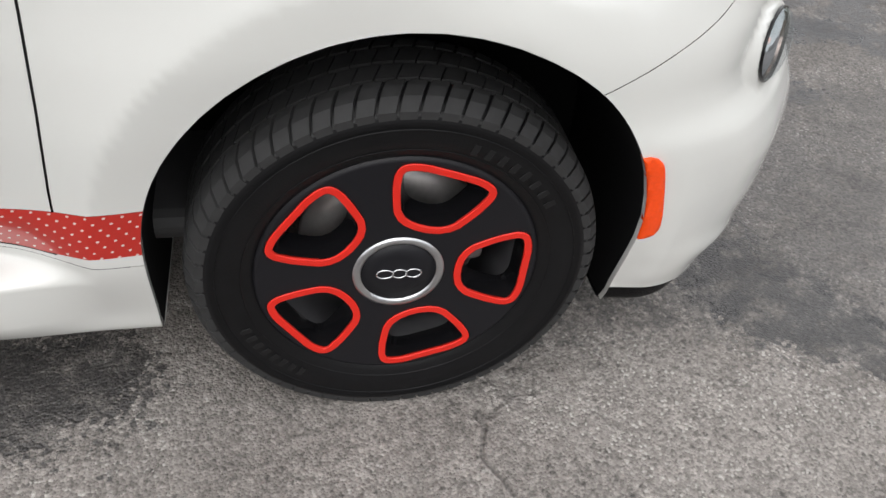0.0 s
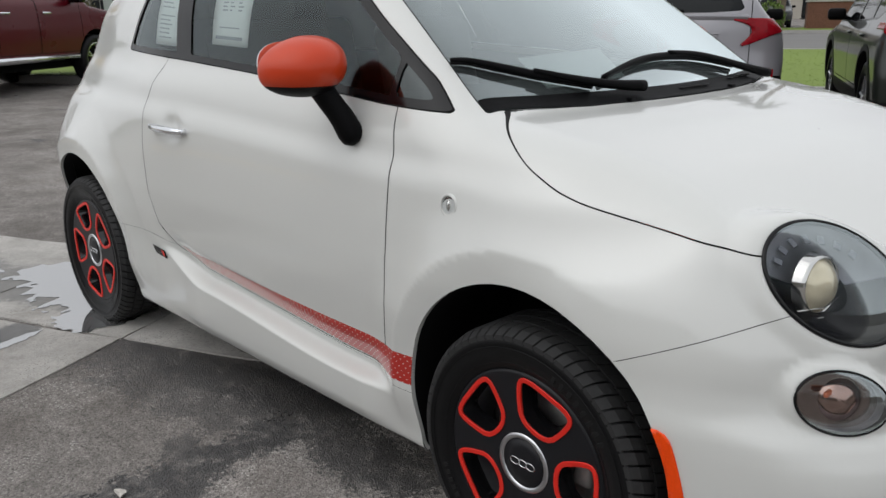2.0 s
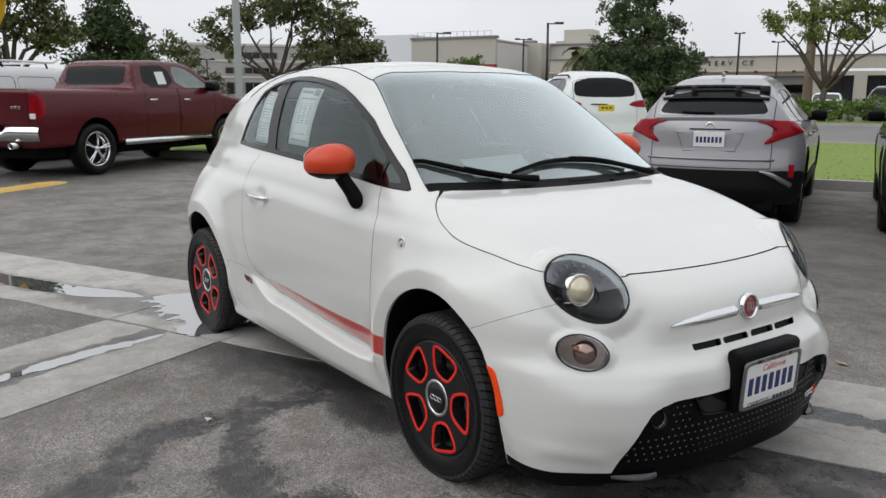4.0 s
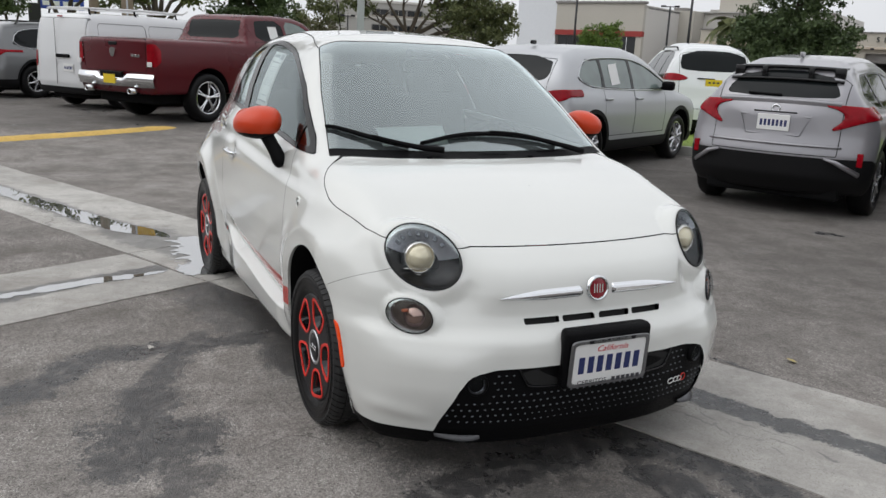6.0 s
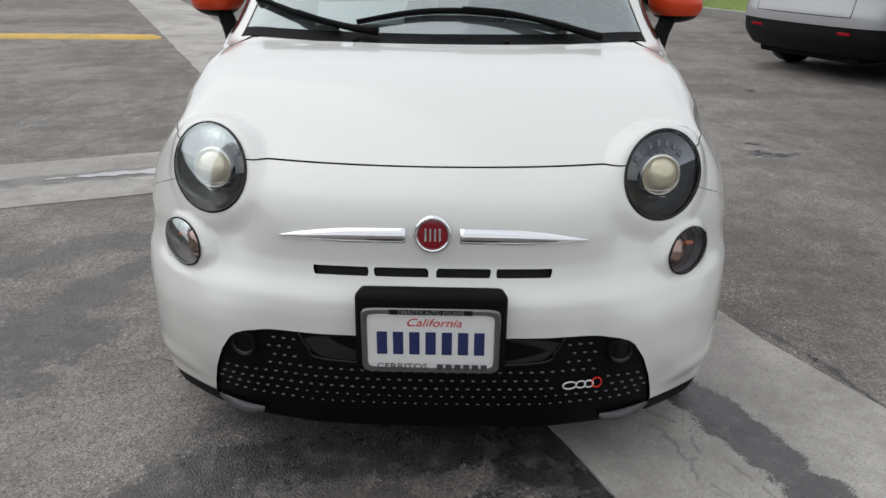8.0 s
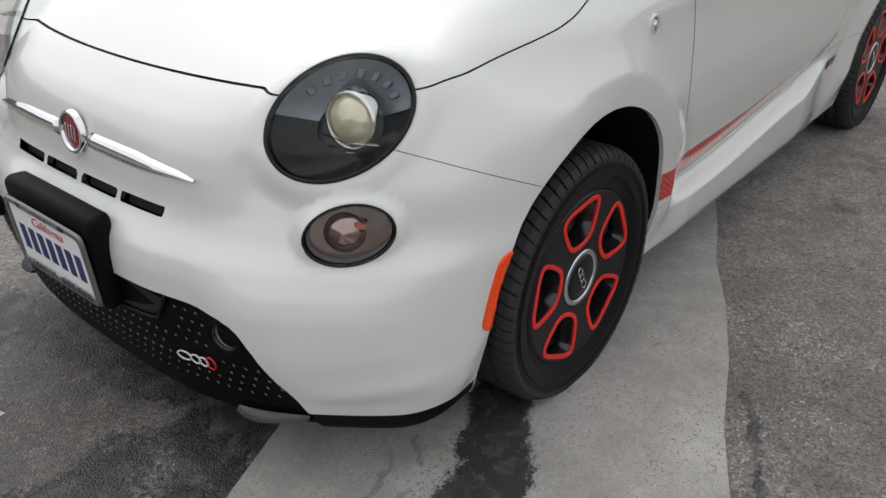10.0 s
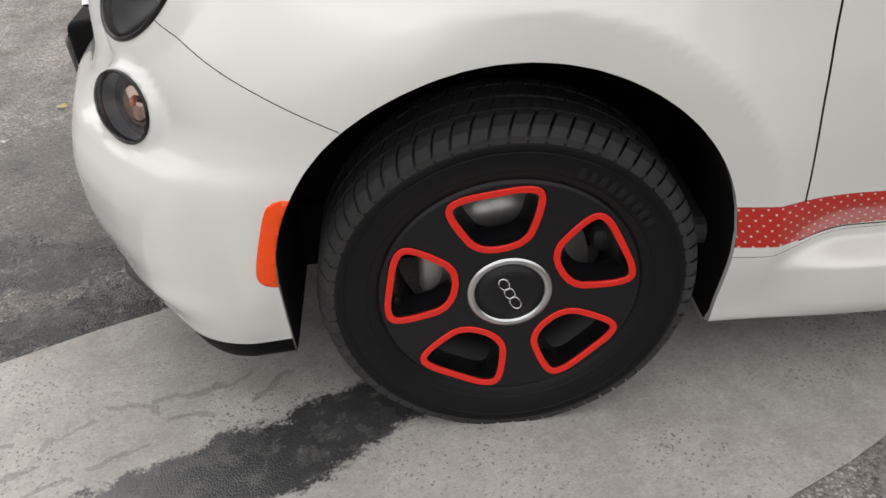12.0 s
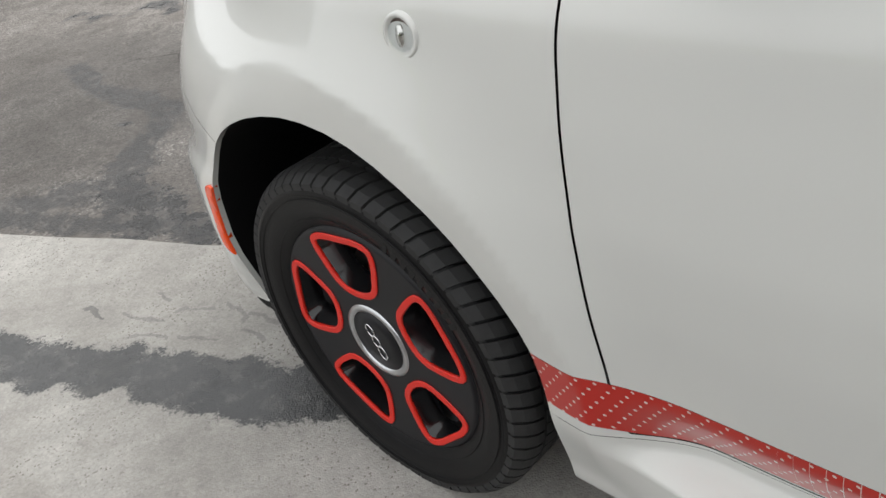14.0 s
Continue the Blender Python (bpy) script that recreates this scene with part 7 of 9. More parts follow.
def limbs(parent, ends, fork, r, seed, mat=None, base=(0, 0)):
    """A tapered trunk up to a fork, and a bowed limb to each end."""
    rng = random.Random(seed)
    trunk = [(base[0], base[1], 0.0), (base[0] + rng.uniform(-.1, .1), base[1] + rng.uniform(-.1, .1), fork * 0.5), (base[0], base[1], fork)]
    part("trunk", tube(trunk, r, 10, taper=[r * 1.25, r, r * 0.85]), mat or BARK, parent, smooth=True)
    for e in ends:
        s = Vector((base[0], base[1], fork * rng.uniform(0.8, 1.0)))
        t = Vector(e[:3])
        mid = s.lerp(t, 0.45) + Vector((rng.uniform(-.25, .25), rng.uniform(-.25, .25), rng.uniform(-0.1, .3)))
        limb = part("limb", tube([s, s.lerp(mid, 0.5) + Vector((0, 0, -0.05)), mid, mid.lerp(t, 0.5) + Vector((rng.uniform(-.2, .2), rng.uniform(-.2, .2), 0)), t], r, 7,
                                 taper=[r * 0.62, r * 0.5, r * 0.38, r * 0.24, r * 0.08]), mat or BARK, parent, smooth=True)
        for k in range(3):
            o = mid.lerp(t, rng.uniform(0, 0.6))
            w = o + Vector((rng.uniform(-1, 1), rng.uniform(-1, 1), rng.uniform(0.1, 0.8))) * rng.uniform(0.5, 1.1)
            part("twig", tube([o, o.lerp(w, 0.5) + Vector((0, 0, 0.08)), w], r, 5, taper=[r * 0.24, r * 0.16, r * 0.05]), mat or BARK, limb, smooth=True)


def tree(place, turn, blobs, fork, r, count, size, mat, seed, label, ends=None):
    t = thing("tree", (place[0], place[1], 0), turn, label, "tree", "trees round the lot")
    limbs(t, ends or [b[:3] for b in blobs], fork, r, seed)
    foliage("crown", blobs, count, size, mat, t, seed + 1)
    return t


def facing(azimuth):
    """Turn by which local x runs to the right as seen from the lot."""
    return azimuth - 90


# dense dark tree across the road
tree(out_at(131.4, 44), facing(131.4), [(0, 0, 1.9, 2.9, 2.4, 0.8), (-0.9, 0, 2.6, 2.2, 2.2, 0.8), (1.5, 0.1, 2.5, 2.0, 2.0, 0.8), (-0.3, 0, 3.5, 2.5, 2.2, 0.9), (1.9, 0, 3.2, 1.7, 1.5, 0.55), (0.4, 0, 4.6, 2.0, 1.9, 0.9),
     (-0.6, 0.2, 5.5, 1.6, 1.6, 0.8), (0.5, 0, 6.3, 1.3, 1.3, 0.8), (0.1, 0, 7.2, 0.9, 0.9, 0.9), (-2.0, 0, 1.6, 1.4, 1.4, 0.5)],
     1.2, 0.20, 26000, 0.115, DARK_LEAF, 11, "dense dark green tree with layered foliage across the road")
# open tree with bright leaves and bare spreading limbs
tree(out_at(120.0, 43), facing(120.0), [(-2.1, 0, 4.6, 0.6, 0.6, 0.4), (-2.6, 0, 4.9, 0.45, 0.5, 0.35), (-0.9, 0.2, 5.0, 1.2, 1.0, 0.7), (0.6, 0, 5.4, 1.3, 1.1, 0.9), (2.1, 0, 5.1, 1.3, 1.1, 0.9), (1.0, 0.3, 4.2, 0.9, 0.9, 0.5),
     (3.1, 0, 4.3, 1.0, 0.9, 0.6), (-0.6, -0.2, 4.1, 0.7, 0.7, 0.4), (0.1, 0, 6.5, 1.6, 1.3, 0.8), (2.2, 0, 6.6, 1.6, 1.3, 0.8)],
     1.7, 0.16, 11000, 0.10, FRESH_LEAF, 21, "open bright green tree with bare spreading limbs",
     [(-2.1, 0, 4.5), (-2.6, 0, 4.8), (-0.9, 0.2, 4.9), (0.6, 0, 5.2), (2.1, 0, 4.9), (3.1, 0, 4.2), (0.1, 0, 6.2), (1.4, 0, 4.2)])
# broad tree behind the white car's roof
tree(out_at(155.6, 35), facing(155.6), [(-2.3, 0, 3.7, 0.8, 0.7, 0.7), (-1.4, 0, 4.3, 1.0, 0.9, 0.6), (-0.3, 0, 4.6, 1.1, 1.0, 0.7), (0.9, 0, 4.9, 1.3, 1.2, 0.8), (2.2, 0, 4.2, 1.5, 1.4, 0.9), (3.0, 0, 3.3, 1.4, 1.3, 0.9), (2.3, 0, 3.0, 1.5, 1.4, 0.8),
     (3.7, 0, 2.7, 0.9, 0.9, 0.7), (-1.9, 0, 3.0, 0.6, 0.5, 0.3), (1.2, 0, 5.8, 1.5, 1.3, 0.6), (3.0, 0, 2.2, 1.5, 1.2, 0.5)],
     2.1, 0.13, 17000, 0.095, OLIVE_LEAF, 31, "broad dark tree with forked trunk and gaps between limbs")
# trees behind the pickup and the van
tree(out_at(171.6, 29), facing(171.6), [(-1.2, 0, 3.9, 0.7, 0.7, 0.9), (-0.5, 0, 4.4, 0.7, 0.7, 0.7), (0.3, 0, 4.5, 0.7, 0.7, 0.8), (1.0, 0, 4.2, 0.6, 0.6, 0.8), (1.4, 0, 3.4, 0.4, 0.5, 0.6), (-1.0, 0, 2.7, 0.9, 0.8, 0.5), (1.2, 0, 3.0, 0.8, 0.8, 0.5), (0.2, 0, 3.4, 0.6, 0.6, 0.5)],
     1.9, 0.15, 7500, 0.095, OLIVE_LEAF, 41, "open olive green tree with many thin limbs")
tree(out_at(165.6, 32), facing(165.6), [(-0.7, 0, 3.4, 0.8, 0.8, 0.7), (-0.2, 0, 4.0, 0.8, 0.9, 0.6), (0.2, 0, 3.4, 1.0, 1.0, 0.6), (0.6, 0, 3.0, 0.9, 0.9, 0.45), (0.5, 0, 2.4, 1.1, 1.0, 0.45), (-0.7, 0, 2.4, 0.9, 0.9, 0.5), (-0.2, 0, 4.6, 0.6, 0.6, 0.3)],
     1.6, 0.18, 11000, 0.085, DARK_LEAF, 51, "dense dark green tree with flat foliage layers")
tree(out_at(177.0, 30), facing(177.0), [(-0.8, 0, 3.4, 1.0, 0.9, 0.9), (0.4, 0, 4.0, 1.1, 1.0, 0.8), (1.2, 0, 3.2, 0.8, 0.8, 0.7)], 1.6, 0.15, 5500, 0.09, OLIVE_LEAF, 61, "olive green tree beside the parking row")
tree(out_at(180.4, 38), facing(180.4), [(-0.8, 0, 2.6, 0.9, 0.8, 0.8), (0.3, 0, 2.9, 0.9, 0.8, 0.8)], 1.4, 0.15, 4500, 0.09, DARK_LEAF, 71, "small dark green street tree behind the cars")
tree(out_at(113.6, 47), facing(113.6), [(-1.0, 0, 4.6, 0.9, 0.9, 0.7), (0.3, 0, 5.2, 1.2, 1.0, 0.8), (1.5, 0, 4.4, 1.0, 0.9, 0.8)], 2.2, 0.18, 4500, 0.11, OLIVE_LEAF, 81, "open olive tree in the planting strip")
tree(out_at(108.5, 47), facing(108.5), [(-1.0, 0, 3.4, 1.2, 1.1, 1.0), (0.3, 0, 4.6, 1.4, 1.2, 0.9), (1.5, 0, 3.4, 1.2, 1.0, 1.0)], 1.8, 0.18, 7000, 0.11, DARK_LEAF, 91, "dark green tree in the planting strip")


def bush(place, turn, blobs, count, size, mat, seed, label, name="shrub"):
    t = thing(name, (place[0], place[1], 0), turn, label, name, "shrubs")
    for k in range(5):
        b = blobs[k % len(blobs)]
        part("stem", tube([(b[0] * 0.3, b[1] * 0.3, 0), (b[0] * 0.6, b[1] * 0.6, b[2] * 0.5), (b[0] + 0.1 * k, b[1], b[2])], 0.03, 6, taper=[0.045, 0.035, 0.012]), BARK, t, smooth=True)
    foliage("crown", blobs, count, size, mat, t, seed)
    return t


bush(out_at(143.1, 50), facing(143.1), [(-0.7, 0, 2.6, 0.55, 0.5, 0.9), (0.1, 0, 2.5, 0.8, 0.6, 1.1), (0.75, 0, 2.8, 0.5, 0.5, 0.9), (0, 0, 1.3, 1.0, 0.8, 0.9)], 7000, 0.085, HEDGE_LEAF, 5, "upright soft green shrub with feathery outline")
bush(out_at(160.6, 30), facing(160.6), [(-0.4, 0, 1.9, 0.6, 0.5, 0.5), (0.3, 0, 1.6, 0.6, 0.5, 0.5), (0, 0, 1.0, 0.9, 0.6, 0.7)], 3500, 0.06, DRY_LEAF, 6, "brownish half-dry shrub behind the pickup")
bush(out_at(162.0, 62), facing(162.0), [(-1.2, 0, 3.4, 1.0, 0.8, 0.9), (0.0, 0, 4.6, 0.9, 0.8, 1.0), (1.0, 0, 3.6, 0.9, 0.8, 1.0), (0, 0, 2.0, 2.0, 1.0, 1.4)], 5000, 0.13, OLIVE_LEAF, 7, "grey-green tall shrub before the grey building")
for k, (az, far, h) in enumerate(((192.2, 31, 0.62), (193.8, 30, 0.7), (195.6, 30, 0.66))):
    bush(out_at(az, far), facing(az), [(-0.3, 0, h * 0.6, 0.5, 0.4, h * 0.45), (0.3, 0, h * 0.5, 0.5, 0.4, h * 0.4)], 2200, 0.05, FRESH_LEAF, 40 + k, "low yellow-green shrub at the lot's edge")


def hedge(n, u0, u1, tall, deep, label, seed, count, mat):
    h = thing("hedge", tuple(ACROSS * ((u0 + u1) / 2) + AHEAD * n), math.degrees(math.atan2(ACROSS.y, ACROSS.x)), label, "hedge", "hedges")
    w = (u1 - u0) / 2
    rng = random.Random(seed)
    blobs = [(x, 0, tall * rng.uniform(0.48, 0.6), 0.8, deep, tall * rng.uniform(0.42, 0.5)) for x in np.linspace(-w, w, int(w * 2) + 2)]
    for x in np.linspace(-w, w, 9):
        part("stem", tube([(x, 0, 0), (x + 0.1, 0, tall * 0.4), (x - 0.1, 0, tall * 0.8)], 0.02, 5), BARK, h)
    foliage("leaves", blobs, count, 0.075, mat, h, seed)


hedge(39.6, -8.5, 1.6, 1.25, 0.6, "bright green clipped hedge in the planting strip", 3, 15000, HEDGE_LEAF)
hedge(40.3, -46, -10.5, 0.9, 0.5, "low green hedge along the far road", 4, 14000, HEDGE_LEAF)

# brick planter wall across the road
planter = thing("brick_planter", tuple(ACROSS * 4.6 + AHEAD * 40.4), math.degrees(math.atan2(ACROSS.y, ACROSS.x)), "low brown brick planter wall in the planting strip", "planter")
part("wall", box(4.0, 0.9, 1.30, (0.6, 0, 0.65), 0.02), BRICKWORK, planter)
part("coping", box(4.1, 1.0, 0.08, (0.6, 0, 1.34), 0.015), KERB, planter)


# tall palm trunks
def palm(place, turn, tall, r, seed, label, fronds=True):
    p = thing("palm_tree", (place[0], place[1], 0), turn, label, "palm", "palms")
    rng = random.Random(seed)
    n = 22
    part("trunk", tube([(0.01 * rng.uniform(-1, 1), 0, tall * k / n) for k in range(n + 1)], r, 12, taper=[r * (1.15 - 0.25 * k / n) * (1.04 if k % 2 else 0.97) for k in range(n + 1)]), PALM_BARK, p, smooth=True)
    if fronds:
        for k in range(26):
            a, up = rng.uniform(0, 2 * math.pi), rng.uniform(-0.5, 1.1)
            d, out = Vector((math.cos(a), math.sin(a), 0)), rng.uniform(1.2, 1.7)
            mid = [Vector((0, 0, tall)) + d * out * s + Vector((0, 0, out * (up * s - 0.9 * s * s))) for s in (0, 0.25, 0.5, 0.75, 1.0)]
            v, f = [], []
            for i in range(40):
                s = 0.2 + 0.8 * i / 40
                q = Vector((0, 0, tall)) + d * out * s + Vector((0, 0, out * (up * s - 0.9 * s * s)))
                for sg in (-1, 1):
                    side = Vector((-d.y, d.x, 0)) * sg
                    ln = 0.42 * math.sin(math.pi * (0.12 + 0.85 * s))
                    v += [q, q + side * ln * 0.6 + d * ln * 0.5 + Vector((0, 0, -0.03)), q + side * ln + d * ln * 0.9 + Vector((0, 0, -0.14))]
                    b = len(v) - 3
                    v.append(q + d * 0.035)
                    f += [(b, b + 1, b + 3), (b + 1, b + 2, b + 3)]
            fr = raw("frond", v, f, OLIVE_LEAF, p, smooth=False)
            part("stalk", tube(mid, 0.015, 5, taper=[0.025, 0.02, 0.015, 0.01, 0.005]), PALM_BARK, fr)


palm(out_at(120.9, 48), 0, 12.0, 0.21, 1, "tall slender palm trunk in the planting strip")
palm(out_at(116.2, 48), 0, 12.0, 0.20, 2, "tall slender palm trunk in the planting strip")
palm(out_at(114.0, 47), 0, 12.0, 0.20, 3, "tall slender palm trunk in the planting strip")
palm(out_at(172.9, 22), 0, 9.0, 0.125, 4, "tall palm trunk standing behind the van")
palm(out_at(175.2, 27), 0, 9.0, 0.13, 5, "tall palm trunk standing behind the van")
palm(out_at(134.6, 49), 0, 3.7, 0.20, 6, "bushy palm with spreading fronds beside the dark tree")

# yellow pennant on its staff
pennant = thing("pennant", tuple(out_at(172.6, 20)), facing(172.2), "yellow cloth pennant hanging from a staff", "flag")
part("staff", tube([(-0.05, 0.05, 0), (-0.05, 0.05, 3.9)], 0.02, 8), POST_GREY, pennant)
bm = bmesh.new()
cols = []
for i in range(9):
    s = i / 8
    cols.append([bm.verts.new((-0.04 + (0.42 - 0.30 * (0.5 - t) ** 2 * 2 - 0.25 * max(0, 0.35 - t)) * s, 0.05 + 0.05 * math.sin(5 * s + 2 * t), 3.9 - 1.05 * t - 0.12 * s)) for t in (0, .2, .4, .6, .8, 1)])
for a, b in zip(cols, cols[1:]):
    for k in range(5):
        bm.faces.new((a[k], b[k], b[k + 1], a[k + 1]))
bmesh.ops.solidify(bm, geom=bm.faces[:], thickness=0.006)
part("cloth", bm, FLAG_YELLOW, pennant, "yellow cloth", True)


# lamp posts
def lamp_post(place, turn, tall, r, arm, label, twin=False):
    p = thing("lamp_post", (place[0], place[1], 0), turn, label, "lamp post", "lamp posts")
    part("base", revolve([(0.0, 0), (0.26, 0), (0.26, 0.6), (0.0, 0.6)], "Z", 16), KERB, p)
    part("pole", tube([(0, 0, 0.55), (0, 0, tall)], r, 10, taper=[r, r * 0.85]), POST_BLACK, p, smooth=True)
    for sg in ((-1, 1) if twin else (1,)):
        part("arm", box(arm, 0.06, 0.06, (sg * arm / 2, 0, tall - 0.05), 0.01), POST_BLACK, p)
        part("lamp_head", box(arm * 0.62, 0.30, 0.11, (sg * arm * 0.80, 0, tall - 0.02), 0.025), POST_BLACK, p)


lamp_post((-38.66, 26.83), facing(145), 4.95, 0.075, 0.75, "dark square-headed lamp post on the far lot")
lamp_post((-31.4, 29.0), facing(138), 5.15, 0.075, 0.75, "dark square-headed lamp post on the far lot")
lamp_post(tuple(out_at(138.9, 60))[:2], facing(139), 5.2, 0.075, 0.55, "dark double-headed lamp post on the far lot", True)
lamp_post((-35.27, 51.83), facing(124), 5.85, 0.085, 0.35, "dark double-headed lamp post by the service building", True)
lamp_post(tuple(out_at(122.7, 63))[:2], facing(123), 5.0, 0.05, 0.40, "slender dark lamp post by the service building", True)
lamp_post(tuple(out_at(160.0, 50))[:2], facing(160), 3.3, 0.05, 0.40, "small dark lamp post before the grey building", True)

sign_pole = thing("sign_pole", tuple(out_at(158.25, 24)), facing(158.25), "pale grey square pole carrying a flat sign box", "pole")
part("pole", box(0.20, 0.20, 6.0, (0, 0, 3.0), 0.015), POST_GREY, sign_pole)
part("sign_box", box(0.95, 0.16, 1.1, (0.52, 0, 4.50), 0.02), SIGN_BACK, sign_pole, "grey-blue sign box")
part("bracket", box(0.5, 0.06, 0.06, (-0.32, 0, 3.98), 0.01), POST_BLACK, sign_pole)

street_sign = thing("street_sign", tuple(out_at(177.6, 42)), facing(177.6), "blue street sign with pale bars on a post", "sign")
part("post", tube([(-0.9, 0, 0), (-0.9, 0, 5.0)], 0.06, 8), POST_BLACK, street_sign)
part("panel", box(1.9, 0.05, 0.5, (0, 0, 2.78), 0.01), SIGN_BLUE, street_sign, "blue panel")
for k in range(4):
    part("bar", box(0.28, 0.01, 0.2, (-0.62 + 0.42 * k, -0.03, 2.78)), PAPER, street_sign)
part("signal", box(0.5, 0.3, 0.9, (-1.1, 0, 2.3), 0.04), POST_BLACK, street_sign)


# ---------------------------------------------------------------- buildings
def opening(parent, u0, u1, z0, z1, y, mullions=1, frame_mat=None):
    """A recessed window in a front that faces local -y: frame, sill and panes."""
    w = part("window", join(box(u1 - u0 + 0.12, 0.10, 0.08, ((u0 + u1) / 2, y - 0.01, z1 + 0.04)), box(0.08, 0.10, z1 - z0, (u0 - 0.04, y - 0.01, (z0 + z1) / 2)),
                            box(0.08, 0.10, z1 - z0, (u1 + 0.04, y - 0.01, (z0 + z1) / 2))), frame_mat or PARAPET, parent)
    part("sill", box(u1 - u0 + 0.2, 0.16, 0.06, ((u0 + u1) / 2, y - 0.03, z0 - 0.03)), LEDGE, w)
    step = (u1 - u0) / mullions
    for k in range(mullions):
        part("pane", box(step - 0.05, 0.03, z1 - z0, (u0 + step * (k + 0.5), y + 0.02, (z0 + z1) / 2)), WINDOW, w)
    return w


# service building: a long beige front with bays and glazed doors
GRID = math.degrees(math.atan2(ACROSS.y, ACROSS.x))
service = thing("service_building", (-46.0, 61.1, 0), GRID, "long low beige service building with dark lettering", "building")
BAYS = ((-4.2, -0.6), (0.3, 3.3), (4.2, 9.5), (10.6, 13.0), (14.0, 17.2), (18.2, 21.0), (22.2, 25.0))
edge = [-14.0] + [v for b in BAYS for v in b] + [46.0]
for a, b in zip(edge[0::2], edge[1::2]):
    part("wall", box(b - a, 0.5, 3.0, ((a + b) / 2, 0.25, 1.5)), BEIGE_WALL, service)
part("fascia", box(60, 0.6, 1.05, (16, 0.25, 4.12), 0.01), BEIGE_WALL, service)
part("ledge", box(26, 0.9, 0.22, (-1, 0.0, 3.45), 0.02), LEDGE, service, "pale ledge")
part("lintel", box(60, 0.5, 0.36, (16, 0.26, 3.18)), BEIGE_WALL, service)
part("coping", box(60.2, 0.8, 0.12, (16, 0.25, 4.70), 0.02), PARAPET, service)
part("roof", box(60, 24, 0.2, (16, 12.5, 4.4)), PARAPET, service)
part("back_wall", box(60, 0.3, 3.4, (16, 8.0, 1.7)), PARAPET, service)
for i, (a, b) in enumerate(BAYS):
    if i in (0, 1, 2):
        part("roll_door", box(b - a, 0.06, 0.75, ((a + b) / 2, 0.42, 2.62)), PARAPET, service)
        part("bay_back", box(b - a, 0.05, 1.5, ((a + b) / 2, 5.0, 0.8)), PALE_WALL, service)
    else:
        d = part("glazed_door", box(b - a, 0.06, 0.12, ((a + b) / 2, 0.30, 2.94)), POST_BLACK, service)
        for k in range(3):
            w = (b - a) / 3
            part("pane", box(w - 0.08, 0.04, 2.8, (a + w * (k + 0.5), 0.32, 1.5)), WINDOW, d)
for u in (0.9, 2.7, 5.2, 8.3):
    part("wall_lamp", box(0.28, 0.22, 0.16, (u, -0.55, 3.36), 0.03), POST_BLACK, service)
for k, ch in enumerate("SERVICE"):
    writing("letter", ch, 0.60, SIGN_DARK, service, Matrix.Translation((1.15 + 0.60 * k, -0.10, 4.12)) @ Matrix.Rotation(radians(90), 4, "X"), 0.04, 1.05)

# tan store with red fascia, white corner block and pale side
corner = out_at(140.7, 83)
store = thing("store_building", tuple(corner), GRID, "tan store building with red fascia and white corner block", "building")
part("front_wall", box(9.4, 0.5, 2.6, (-4.7, 0.25, 5.55)), TAN_WALL, store)
part("fascia", box(9.4, 0.6, 0.50, (-4.7, 0.20, 4.02)), RED_BAND, store, "red fascia")
part("coping", box(9.6, 0.8, 0.22, (-4.7, 0.25, 6.92), 0.02), PARAPET, store)
opening(store, -9.2, -0.6, 0.5, 3.7, 0.3, 8)
part("plinth", box(9.4, 0.5, 0.45, (-4.7, 0.25, 0.22)), TAN_WALL, store)
part("pier", box(0.6, 0.5, 3.8, (-0.3, 0.25, 1.9)), TAN_WALL, store)
part("side_wall", box(0.5, 9.0, 6.7, (-0.25, 5.0, 3.35)), PALE_WALL, store, "pale side wall")
part("white_block", box(4.6, 9.0, 7.4, (-11.75, 4.6, 3.7), 0.02), WHITE_WALL, store, "white corner block")
part("roof", box(9.4, 9.0, 0.2, (-4.7, 5.0, 6.5)), PARAPET, store)
for k in range(12):
    part("roof_post", tube([(-9 + 0.75 * k, 0.6, 7.0), (-9 + 0.75 * k, 0.6, 7.55)], 0.03, 6), POST_GREY, store)
part("roof_rail", tube([(-9.1, 0.6, 7.55), (-0.7, 0.6, 7.55)], 0.02, 6), POST_GREY, store)

annex = thing("annex_building", tuple(out_at(138.0, 92)), GRID, "pale flat-roofed annex with a roof-top box", "building")
part("wall", box(16, 12, 6.7, (6.2, 8.0, 3.35), 0.02), PALE_WALL, annex)
part("side_wall", box(7.0, 10, 6.75, (-2.4, 4.0, 3.37), 0.02), TAN_WALL, annex)
part("coping", box(16.2, 0.6, 0.15, (6.2, 1.9, 6.78), 0.02), KERB, annex)
part("roof_box", box(3.2, 3.0, 1.7, (3.3, 6.0, 7.6), 0.03), TAN_WALL, annex)
part("roof_unit", box(1.4, 1.0, 0.4, (-1.0, 1.0, 6.95), 0.03), PARAPET, annex)
part("roof_unit", box(1.0, 1.0, 0.6, (0.9, 6.0, 7.0), 0.03), KERB, annex)

